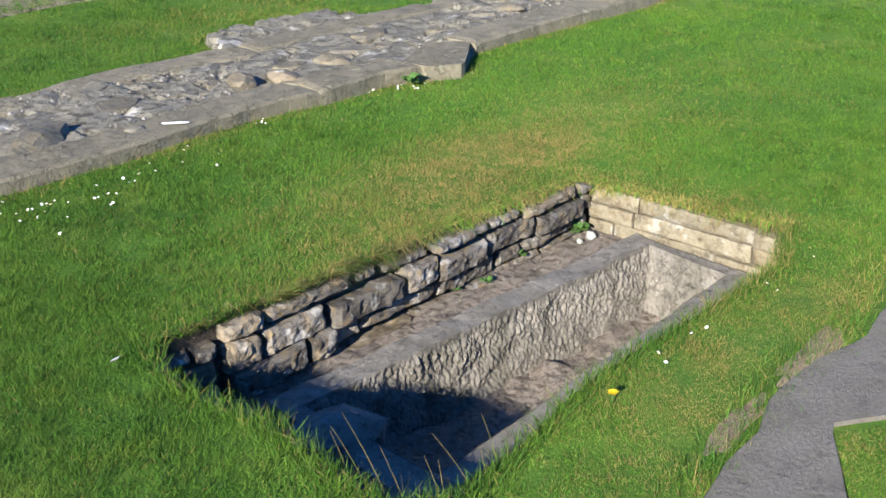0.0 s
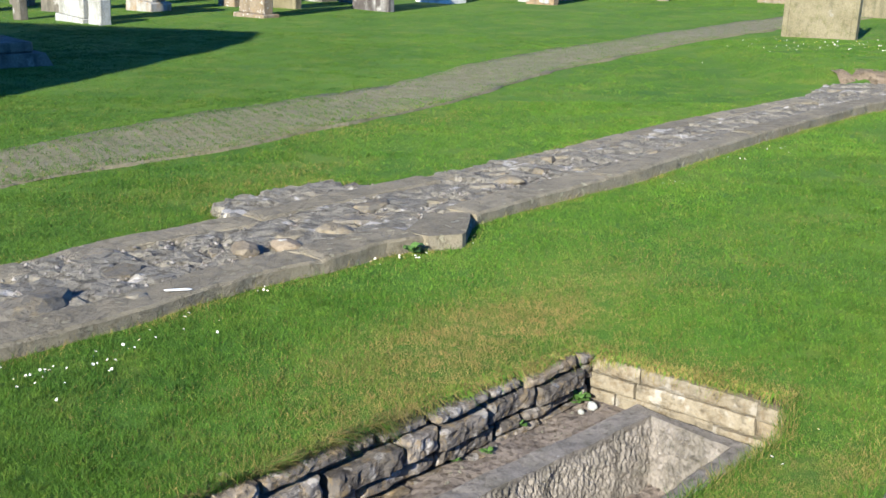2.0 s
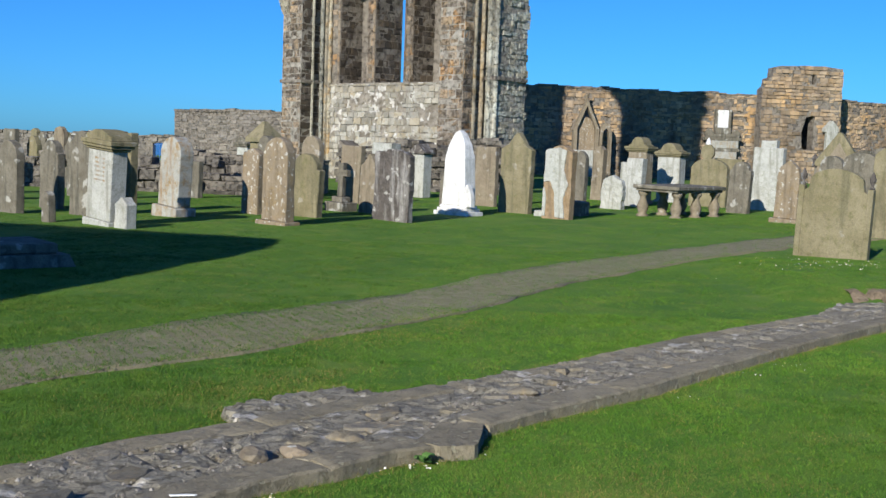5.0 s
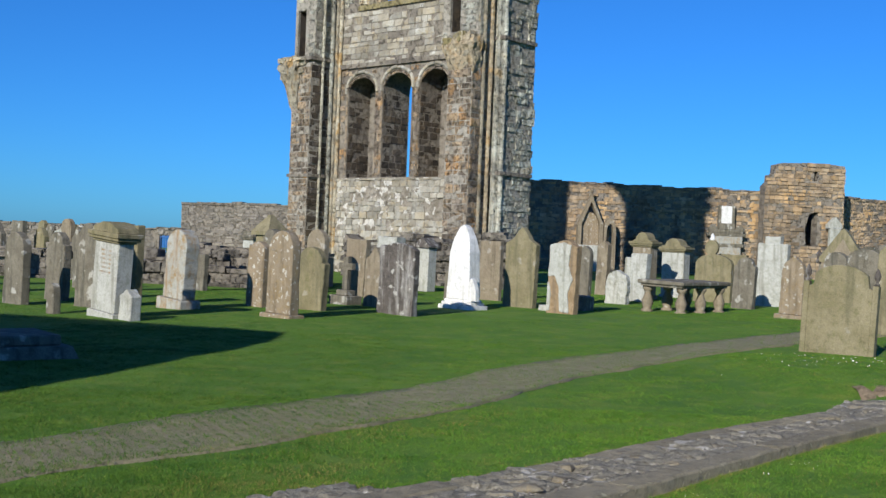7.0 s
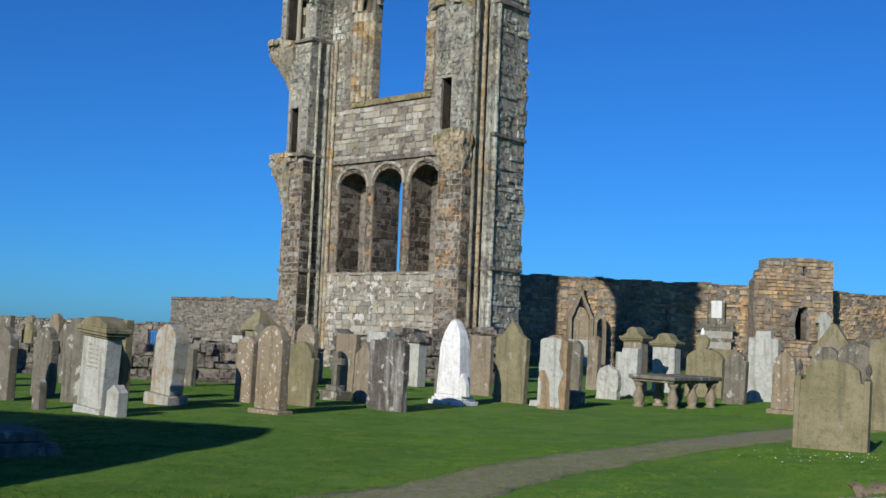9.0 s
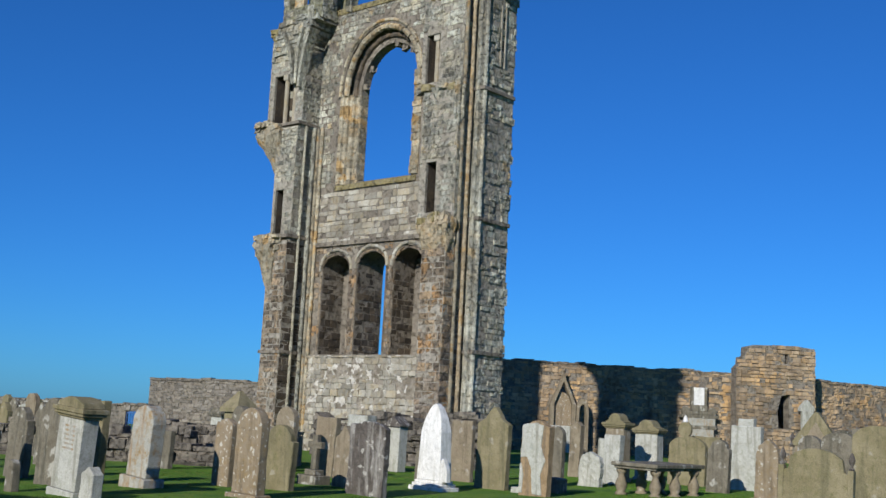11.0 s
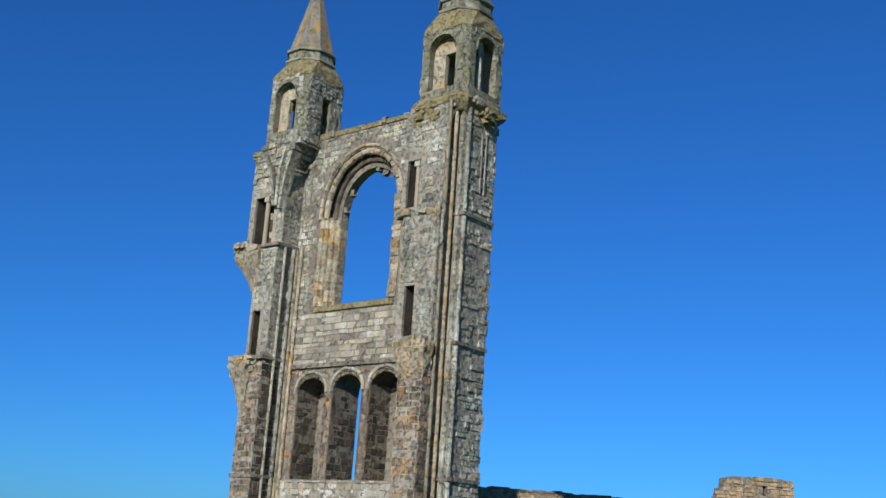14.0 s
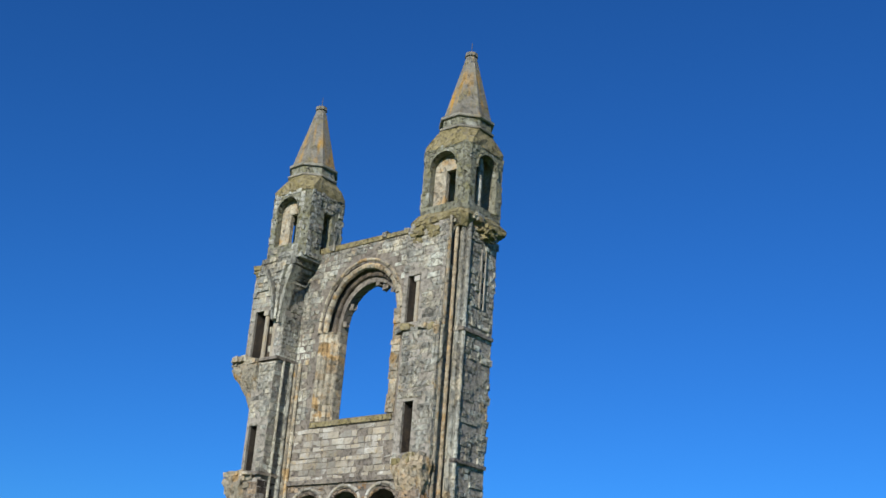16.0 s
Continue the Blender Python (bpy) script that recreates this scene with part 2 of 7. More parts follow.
S_PALE = mat("pale_headstone", (0.324, 0.332, 0.299), (0.390, 0.392, 0.358), (0.261, 0.267, 0.221), scale=2.0, fine=40, bump=0.3, streak=(0.206, 0.202, 0.167), mottle=0.32, pits=0.26, pit_scale=9)
S_ORANGE = mat("bare_orange_sandstone", (0.230, 0.165, 0.095), (0.285, 0.210, 0.130), (0.190, 0.130, 0.070), scale=2.2, fine=40, bump=0.5, streak=(0.140, 0.110, 0.075), mottle=0.3, pits=0.26, pit_scale=9)
S_DARK = mat("dark_streaked_slab", (0.064, 0.056, 0.050), (0.098, 0.086, 0.076), (0.136, 0.123, 0.106), scale=2.2, fine=40, bump=0.6, streak=(0.306, 0.297, 0.276), spots=(0.325, 0.318, 0.288), spot_scale=5.0, spot_at=0.62, mottle=0.35, pits=0.4, pit_scale=8)
S_LICHEN = mat("lichened_headstone", (0.203, 0.167, 0.118), (0.246, 0.197, 0.136), (0.221, 0.160, 0.081), scale=2.0, fine=45, bump=0.4, spots=(0.406, 0.394, 0.344), spot_scale=11, spot_at=0.60, streak=(0.137, 0.108, 0.072), pits=0.26, pit_scale=9)
S_PEEL = mat("flaking_headstone", (0.271, 0.269, 0.240), (0.328, 0.329, 0.295), (0.257, 0.176, 0.084), scale=1.5, fine=40, bump=0.5, streak=(0.266, 0.188, 0.112), mottle=0.32, pits=0.26, pit_scale=9)
WHITE = mat("petal_white", (0.78, 0.78, 0.74), (0.85, 0.85, 0.82), rough=0.7, bump=0.0)
YELLOW = mat("dandelion_yellow", (0.80, 0.56, 0.02), (0.85, 0.62, 0.03), rough=0.7, bump=0.0)
LEAF = mat("weed_leaf", (0.052, 0.118, 0.022), (0.081, 0.163, 0.037), scale=20, fine=60, bump=0.1, rough=0.7)
IRON = mat("blue_painted_iron", (0.037, 0.103, 0.266), (0.052, 0.126, 0.310), rough=0.5, bump=0.1)
DARKIRON = mat("grey_slate", (0.074, 0.074, 0.081), (0.103, 0.103, 0.111), rough=0.7)
SEA = mat("sea", (0.03, 0.10, 0.22), (0.04, 0.12, 0.26), scale=0.05, fine=0.6, bump=0.2, rough=0.25, dist=0.3)


# ---- helpers for meshes ----
def mesh_ob(name, bm, material, smooth=False):
    me = bpy.data.meshes.new(name)
    bmesh.ops.recalc_face_normals(bm, faces=bm.faces)
    bm.to_mesh(me)
    bm.free()
    me.materials.append(material)
    if smooth:
        for p in me.polygons:
            p.use_smooth = True
    return new(name, me)


def part(name, bm, material, parent, label="", smooth=False):
    ob = mesh_ob(name, bm, material, smooth)
    ob.parent = parent
    if label:
        ob["label"] = label
    return ob


def thing(name, m, label, category, group="", kind=""):
    ob = new(name)
    ob.empty_display_size = 0.2
    ob.matrix_world = m
    return tagged(ob, label, category, group, kind)


def box(bm, x0, x1, y0, y1, z0, z1, m=None, bevel=0.0, jit=0.0, rnd=random):
    co = [(x, y, z) for z in (z0, z1) for x, y in ((x0, y0), (x1, y0), (x1, y1), (x0, y1))]
    if jit:
        co = [(x + rnd.uniform(-jit, jit), y + rnd.uniform(-jit, jit), z + rnd.uniform(-jit, jit)) for x, y, z in co]
    vs = [bm.verts.new((m @ Vector(c)) if m else c) for c in co]
    fs = [bm.faces.new([vs[i] for i in f]) for f in ((3, 2, 1, 0), (4, 5, 6, 7), (0, 1, 5, 4), (1, 2, 6, 5), (2, 3, 7, 6), (3, 0, 4, 7))]
    if bevel:
        bmesh.ops.bevel(bm, geom=list({e for f in fs for e in f.edges}), offset=bevel, segments=1, affect="EDGES")
    return vs


def prism(bm, poly, z0, z1, shrink=1.0, to=lambda x, y, z: (x, y, z)):
    """A polygon raised from z0 to z1; shrink draws the top in about its middle."""
    cx, cy = sum(p[0] for p in poly) / len(poly), sum(p[1] for p in poly) / len(poly)
    lo = [bm.verts.new(to(x, y, z0)) for x, y in poly]
    hi = [bm.verts.new(to(cx + (x - cx) * shrink, cy + (y - cy) * shrink, z1)) for x, y in poly]
    n = len(poly)
    bm.faces.new(hi)
    bm.faces.new(lo[::-1])
    for i in range(n):
        j = (i + 1) % n
        bm.faces.new((lo[i], lo[j], hi[j], hi[i]))
    return hi


def inside(poly, x, y):
    r, n = False, len(poly)
    for i in range(n):
        (x0, y0), (x1, y1) = poly[i], poly[i - 1]
        if (y0 > y) != (y1 > y) and x < (x1 - x0) * (y - y0) / (y1 - y0) + x0:
            r = not r
    return r


def inside_np(poly, x, y):
    r = np.zeros(len(x), bool)
    n = len(poly)
    for i in range(n):
        (x0, y0), (x1, y1) = poly[i], poly[i - 1]
        if y0 == y1:
            continue
        r ^= ((y0 > y) != (y1 > y)) & (x < (x1 - x0) * (y - y0) / (y1 - y0) + x0)
    return r


def holed(bm, outer, holes, y0, y1, m=None):
    """A wall in the local XZ plane with holes through it, from y0 to y1."""
    rings = [outer] + holes
    pts, edges = [], []
    for r in rings:
        k = len(pts)
        pts += [Vector(p) for p in r]
        edges += [(k + i, k + (i + 1) % len(r)) for i in range(len(r))]
    co, ed, fc, _, _, _ = geometry.delaunay_2d_cdt(pts, edges, [], 0, 1e-5)
    keep = []
    for f in fc:
        cx, cz = sum(co[i][0] for i in f) / 3, sum(co[i][1] for i in f) / 3
        if inside(outer, cx, cz) and not any(inside(h, cx, cz) for h in holes):
            keep.append(f)
    put = (lambda v: m @ Vector(v)) if m else (lambda v: v)
    fr = [bm.verts.new(put((p[0], y0, p[1]))) for p in co]
    bk = [bm.verts.new(put((p[0], y1, p[1]))) for p in co]
    count = {}
    for f in keep:
        bm.faces.new([fr[i] for i in f])
        bm.faces.new([bk[i] for i in reversed(f)])
        for i in range(3):
            e = (f[i], f[(i + 1) % 3])
            if e[::-1] in count:
                del count[e[::-1]]
            else:
                count[e] = 1
    for a, b in count:
        bm.faces.new((fr[b], fr[a], bk[a], bk[b]))


def arch(x0, x1, z0, spring, top, n=10):
    """The outline of an arched opening; pointed where it is higher than half its width."""
    c, r, h = (x0 + x1) / 2, (x1 - x0) / 2, top - spring
    pts = [(x0, z0), (x1, z0)]
    for i in range(n + 1):
        a = math.pi * i / n
        pts.append((c + r * math.cos(a), spring + h * math.sin(a) ** 0.85))
    return pts


def blocks(rnd, w, h, course=(0.26, 0.38), length=(0.35, 0.75), ok=lambda x, z, a, b: True):
    """Courses of squared stones over a face w by h: rows of x0, x1, z0, z1."""
    z, out = 0.0, []
    while z < h - 0.08:
        c = min(rnd.uniform(*course), h - z)
        x = -rnd.uniform(0, 0.4)
        while x < w:
            l = rnd.uniform(*length)
            a, b = max(x, 0), min(x + l, w)
            if b - a > 0.09 and ok(a, b, z, z + c):
                out.append((a, b, z, z + c))
            x += l
        z += c
    return out


def rough_block(bm, a, b, z0, z1, rnd, m, proud=(0.01, 0.07), gap=0.012, deep=0.12, chip=0.012):
    """One facing stone whose face stands out towards local -y, with an uneven dressed face."""
    p = rnd.uniform(*proud)
    j = lambda: rnd.uniform(-chip, chip)
    a, b, z0, z1 = a + gap, b - gap, z0 + gap, z1 - gap
    s = min(0.022, (b - a) * 0.12, (z1 - z0) * 0.15)
    back = [(a, deep, z0), (b, deep, z0), (b, deep, z1), (a, deep, z1)]
    mid = [(a + j(), -p + 0.018, z0 + j()), (b + j(), -p + 0.018, z0 + j()), (b + j(), -p + 0.018, z1 + j()), (a + j(), -p + 0.018, z1 + j())]
    top = [(a + s, -p + j(), z0 + s), (b - s, -p + j(), z0 + s), (b - s, -p + j(), z1 - s), (a + s, -p + j(), z1 - s)]
    R = [[bm.verts.new(m @ Vector(v)) for v in ring] for ring in (back, mid, top)]
    for lo, hi in ((R[0], R[1]), (R[1], R[2])):
        for i in range(4):
            k = (i + 1) % 4
            bm.faces.new((lo[i], lo[k], hi[k], hi[i]))
    bm.faces.new(R[2])


def tube(bm, x, y, z0, z1, r, n=8, m=None, r1=None):
    r1 = r if r1 is None else r1
    ring = lambda z, q: [bm.verts.new((m @ Vector((x + q * math.cos(k * math.tau / n), y + q * math.sin(k * math.tau / n), z))) if m else (x + q * math.cos(k * math.tau / n), y + q * math.sin(k * math.tau / n), z)) for k in range(n)]
    lo, hi = ring(z0, r), ring(z1, r1)
    for i in range(n):
        k = (i + 1) % n
        bm.faces.new((lo[i], lo[k], hi[k], hi[i]))
    bm.faces.new(hi)
    bm.faces.new(lo[::-1])


def lathe(bm, profile, n=12, at=(0, 0), turn=0.0):
    rings = [[bm.verts.new((at[0] + r * math.cos(turn + k * math.tau / n), at[1] + r * math.sin(turn + k * math.tau / n), z)) for k in range(n)] for r, z in profile]
    for lo, hi in zip(rings, rings[1:]):
        for i in range(n):
            k = (i + 1) % n
            bm.faces.new((lo[i], lo[k], hi[k], hi[i]))
    bm.faces.new(rings[0][::-1])
    bm.faces.new(rings[-1])


# ---- plan of the ground ----
PIT = [(-0.86, 3.10), (-0.66, 3.28), (-0.47, 3.46), (-0.12, 3.84), (0.23, 4.22), (0.52, 4.52), (0.71, 4.74), (0.95, 4.62), (1.25, 4.38), (1.47, 4.12), (1.32, 3.74), (1.12, 3.50), (0.86, 3.24), (0.61, 3.00), (0.44, 2.80),
       (0.28, 2.57), (0.10, 2.32), (-0.09, 2.25), (-0.28, 2.47), (-0.44, 2.65), (-0.60, 2.75), (-0.74, 2.85), (-0.83, 2.97)]
KERB_A = [(-2.95, 3.02), (-1.77, 4.34), (-1.51, 4.60), (-1.22, 4.92), (-1.01, 5.21), (-0.77, 5.47), (-0.50, 5.70), (-0.22, 6.01), (0.0, 6.14)]
KERB_B = [(0.32, 6.65), (0.66, 7.05), (1.09, 7.51), (1.58, 8.04), (2.16, 8.72), (2.84, 9.52), (3.62, 10.38), (4.56, 11.45), (6.30, 12.95)]
SLAB = KERB_A + [(0.04, 6.12), (0.22, 6.17)] + KERB_B + [
        (5.5, 13.4), (4.75, 13.3), (4.05, 12.1), (2.32, 10.4), (1.1, 9.0), (-0.3, 7.58), (-0.75, 7.75), (-1.40, 6.98), (-1.20, 6.60), (-1.78, 6.10), (-2.2, 5.5), (-3.6, 3.9)]
LANE_N = [(-5.2, 5.4), (-2.97, 7.58), (-1.50, 9.22), (0.24, 11.7), (1.66, 14.7), (3.53, 17.5), (7.0, 22.3), (12.5, 28.0)]
LANE_F = [(-6.0, 6.3), (-3.45, 8.85), (-2.24, 10.85), (-0.39, 13.1), (0.96, 16.0), (2.6, 18.3), (6.2, 23.5), (11.6, 29.4)]
LANE = LANE_N + LANE_F[::-1]
FLAGS = [(0.55, 2.05), (0.70, 2.30), (0.92, 2.58), (1.10, 2.86), (1.40, 3.13), (1.68, 3.62), (2.4, 4.3), (3.0, 3.6), (1.75, 2.75), (1.15, 2.58), (1.05, 2.2), (0.95, 1.9)]


def gz(x, y):
    """Height of the turf."""
    z = -0.10 * math.exp(-((x - 0.95) ** 2 + (y - 4.45) ** 2) / 0.35)
    z += 0.02 * noise.noise((x * 0.8, y * 0.8, 0.0)) + 0.008 * noise.noise((x * 3.1, y * 3.1, 4.0))
    if y > 10:
        z += 0.10 * noise.noise((x * 0.15, y * 0.15, 2.0)) * min(1, (y - 10) / 10) * 0.5
    if x > 4.0 and 13.4 < y < 20:
        k, q = min(1, (y - 13.4) / 0.7), min(1, (x - 4.0) / 0.7)
        z += 0.17 * k * k * (3 - 2 * k) * q * (1 - max(0, (y - 15) / 5))
    if y > 115:
        z -= min(20.0, (y - 115) * 1.2)
    return z


def ground():
    pts, edges = [Vector(p) for p in PIT], [(i, (i + 1) % len(PIT)) for i in range(len(PIT))]

    def add(x0, x1, y0, y1, s, skip=None):
        nx, ny = int((x1 - x0) / s), int((y1 - y0) / s)
        for i in range(nx + 1):
            for j in range(ny + 1):
                x, y = x0 + i * s, y0 + j * s
                if skip and skip[0] < x < skip[1] and skip[2] < y < skip[3]:
                    continue
                pts.append(Vector((x + random.uniform(-0.2, 0.2) * s, y + random.uniform(-0.2, 0.2) * s)))

    add(-2.5, 3.5, 1.2, 7.0, 0.10)
    add(-12, 14, -4, 26, 0.5, (-2.4, 3.4, 1.3, 6.9))
    add(-60, 80, -40, 120, 4.0, (-12, 14, -4, 26))
    for r in (180, 320, 600, 1100, 2000, 3500):
        for k in range(40):
            pts.append(Vector((r * math.cos(k * math.tau / 40), 20 + r * math.sin(k * math.tau / 40))))
    co, _, fc, _, _, _ = geometry.delaunay_2d_cdt(pts, edges, [], 0, 1e-4)
    bm = bmesh.new()
    vs = [bm.verts.new((p[0], p[1], gz(p[0], p[1]))) for p in co]
    for f in fc:
        cx, cy = sum(co[i][0] for i in f) / 3, sum(co[i][1] for i in f) / 3
        if not inside(PIT, cx, cy):
            bm.faces.new([vs[i] for i in f])
    ob = mesh_ob("ground", bm, TURF, True)
    return tagged(ob, "mown green turf of an old churchyard, worn and yellow in patches", "grass ground", kind="structure")


ground()

bm = bmesh.new()
box(bm, -3500, 3500, 125, 4000, -9.2, -9.0)
tagged(mesh_ob("water", bm, SEA), "calm blue sea beyond the precinct wall", "sea", kind="structure")


def strip(name, near, far, z, material, label, cat):
    bm = bmesh.new()
    cuts = 6
    lines = [[(p[0] + (q[0] - p[0]) * k / cuts, p[1] + (q[1] - p[1]) * k / cuts) for p, q in zip(near, far)] for k in range(cuts + 1)]
    G = [[bm.verts.new((x, y, gz(x, y) + z)) for x, y in line] for line in lines]
    a, b = G[0], G[-1]
    a2 = [bm.verts.new((x, y, gz(x, y) - 0.1)) for x, y in near]
    b2 = [bm.verts.new((x, y, gz(x, y) - 0.1)) for x, y in far]
    for i in range(len(a) - 1):
        for u, v in zip(G, G[1:]):
            bm.faces.new((u[i], u[i + 1], v[i + 1], v[i]))
        bm.faces.new((a2[i], a2[i + 1], a[i + 1], a[i]))
        bm.faces.new((b[i], b[i + 1], b2[i + 1], b2[i]))
    return tagged(mesh_ob(name, bm, material, True), label, cat, kind="structure")


def resample(line, n):
    d = [0.0]
    for p, q in zip(line, line[1:]):
        d.append(d[-1] + math.dist(p, q))
    t = np.linspace(0, d[-1], n)
    return [(float(u), float(v)) for u, v in zip(np.interp(t, d, [p[0] for p in line]), np.interp(t, d, [p[1] for p in line]))]


def ragged(line, amp, seed):
    return [(x + amp * noise.noise((x * 1.7, y * 1.7, seed)), y + amp * noise.noise((x * 1.7, y * 1.7, seed + 5))) for x, y in line]


lane = strip("gravel_path", ragged(resample(LANE_N, 160), 0.08, 1), ragged(resample(LANE_F, 160), 0.08, 9), 0.022, GRAVEL, "grey gravel footpath trodden across the turf", "footpath")


# ---- old wall footing ----
def wall_footing():
    foot = thing("wall_footing", pose(0, 0, 0), "grey stone wall footing with kerb stones and a rubble core, sunk in turf", "wall footing", kind="structure")
    pts = [Vector(p) for p in resample(SLAB + [SLAB[0]], 500)[:-1]]
    edges = [(i, (i + 1) % len(pts)) for i in range(len(pts))]
    for i in range(210):
        for j in range(230):
            x, y = -3.6 + i * 0.047 + random.uniform(-0.015, 0.015), 2.9 + j * 0.047 + random.uniform(-0.015, 0.015)
            if abs(x * 0.72 - y * 0.69 + 4.2) < 2.2 and inside(SLAB, x, y):
                pts.append(Vector((x, y)))
    co, _, fc, _, _, _ = geometry.delaunay_2d_cdt(pts, edges, [], 0, 1e-4)
    bm = bmesh.new()
    lump = lambda x, y: 0.062 + 0.020 * noise.noise((x * 2.2, y * 2.2, 1)) - 0.030 * max(0.0, 1 - 9 * abs(noise.noise((x * 2.6, y * 2.6, 2)))) + 0.013 * noise.noise((x * 9, y * 9, 5)) + 0.009 * noise.noise((x * 20, y * 20, 3))
    vs = [bm.verts.new((p[0], p[1], lump(p[0], p[1]) if i >= 500 else -0.03)) for i, p in enumerate(co)]
    for f in fc:
        cx, cy = sum(co[i][0] for i in f) / 3, sum(co[i][1] for i in f) / 3
        if inside(SLAB, cx, cy):
            bm.faces.new([vs[i] for i in f])
    bm.verts.ensure_lookup_table()
    part("mortar_bed", bm, FOOTING, foot)
    rnd = random.Random(3)
    far = [(-3.6, 3.9), (-2.2, 5.5), (-1.78, 6.10), (-1.20, 6.60), (-0.3, 7.55), (1.1, 9.0), (2.32, 10.4), (4.05, 12.1)]

    def kerb(line, side, w, lengths, z):
        total = sum(math.dist(p, q) for p, q in zip(line, line[1:]))
        fine_line = resample(line, int(total / 0.02))
        i = 0
        while i < len(fine_line) - 12:
            k = min(i + int(rnd.uniform(*lengths) / 0.02), len(fine_line) - 1)
            (x0, y0), (x1, y1) = fine_line[i], fine_line[k - 1]
            d = Vector((x1 - x0, y1 - y0)).normalized()
            n = Vector((-d.y, d.x)) * side
            ww = w * rnd.uniform(0.85, 1.2)
            bm = bmesh.new()
            steps = max(3, int((k - i) / 2))
            edge = [fine_line[min(i + int((k - i) * q / steps), len(fine_line) - 1)] for q in range(steps + 1)]
            top = z + rnd.uniform(-0.010, 0.012)
            cols = []
            for q, (x, y) in enumerate(edge):
                e = 0.03 * noise.noise((x * 2.2, y * 2.2, 7)) * 0.5 + 0.008 * noise.noise((x * 7, y * 7, 7))
                ends = 0.008 if q in (0, steps) else 0.0
                ring = []
                for u, dz in ((e - 0.004, -0.22), (e + 0.002, -0.075), (e, -0.014), (e + 0.014, 0.0), (0.30 * ww, 0.0), (0.6 * ww, 0.0), (0.88 * ww, -0.004), (ww, -0.03), (ww, -0.15)):
                    px, py = x + n.x * u, y + n.y * u
                    rough = 0.007 * noise.noise((px * 5, py * 5, 3)) + 0.004 * noise.noise((px * 19, py * 19, 3))
                    ring.append(bm.verts.new((px, py, top + dz - ends + rough)))
                cols.append(ring)
            for c0, c1 in zip(cols, cols[1:]):
                for r in range(8):
                    bm.faces.new((c0[r], c1[r], c1[r + 1], c0[r + 1]))
            bm.faces.new(cols[0])
            bm.faces.new(cols[-1][::-1])
            part("kerb_stone", bm, FLAG, foot)
            i = k

    kerb(KERB_A, 1, 0.27, (1.2, 2.6), 0.088)
    kerb(KERB_B, 1, 0.25, (1.2, 2.6), 0.088)
    kerb(far, -1, 0.22, (0.7, 1.8), 0.066)
    bm = bmesh.new()
    prism(bm, ragged(resample([(0.02, 6.11), (0.23, 6.17), (0.27, 6.45), (0.29, 6.70), (0.02, 6.66), (-0.12, 6.22), (0.02, 6.11)], 34)[:-1], 0.012, 4), -0.12, 0.086, 0.985)
    part("kerb_stone", bm, FLAG, foot)
    # rubble core: flat irregular stones packed between the kerbs
    n = 0
    for _ in range(2600):
        if n >= 52:
            break
        s = rnd.random() ** 1.5
        x, y = -3.0 + s * 8.6 + rnd.uniform(-0.9, 0.9), 3.8 + s * 9.0 + rnd.uniform(-0.9, 0.9)
        r = rnd.uniform(0.05, 0.13)
        if not all(inside(SLAB, x + 1.5 * r * math.cos(a), y + 1.5 * r * math.sin(a)) for a in (0, 1.57, 3.14, 4.71)):
            continue
        a0, k = rnd.uniform(0, 6.28), rnd.randint(5, 8)
        st = rnd.uniform(1.0, 1.7)
        al = 0.8 + rnd.uniform(-0.4, 0.4)
        poly = []
        for i in range(k):
            a, q = a0 + i * math.tau / k, r * rnd.uniform(0.75, 1.15)
            u, v = q * math.cos(a) * st, q * math.sin(a)
            poly.append((x + u * math.cos(al) - v * math.sin(al), y + u * math.sin(al) + v * math.cos(al)))
        bm = bmesh.new()
        top = rnd.uniform(0.055, 0.080)
        prism(bm, poly, -0.05, top - 0.02)
        prism(bm, poly, top - 0.02, top, 0.78)
        bmesh.ops.subdivide_edges(bm, edges=list(bm.edges), cuts=1, use_grid_fill=True)
        for v in bm.verts:
            v.co += 0.014 * noise.noise_vector(v.co * 9.0) + 0.006 * noise.noise_vector(v.co * 25.0)
        part("rubble_stone", bm, RUBBLE if rnd.random() < 0.7 else FLAG, foot)
        n += 1


wall_footing()


def mortar_crumbs():
    rnd = random.Random(12)
    vs, fs = [], []
    for _ in range(2600):
        u = rnd.random()
        x, y, r = -3.0 + u * 9 + rnd.gauss(0, 0.35), 3.9 + u * 9.2 + rnd.gauss(0, 0.35), rnd.uniform(0.004, 0.016)
        if not inside(SLAB, x, y):
            continue
        k, z, t = len(vs), 0.060 + 0.020 * noise.noise((x * 2.2, y * 2.2, 1)), rnd.uniform(0, 6)
        for q in range(5):
            vs.append((x + r * math.cos(t + q * 1.257) * rnd.uniform(0.6, 1.3), y + r * math.sin(t + q * 1.257) * rnd.uniform(0.6, 1.3), z - 0.004))
        vs.append((x, y, z + r * rnd.uniform(0.3, 0.8)))
        fs += [(k + q, k + (q + 1) % 5, k + 5) for q in range(5)]
    me = bpy.data.meshes.new("mortar_crumbs")
    me.from_pydata(vs, [], fs)
    me.materials.append(CRUMB)
    tagged(new("mortar_crumbs", me), "pale crumbs of old mortar on the wall footing", "rubble", kind="stuff")


mortar_crumbs()


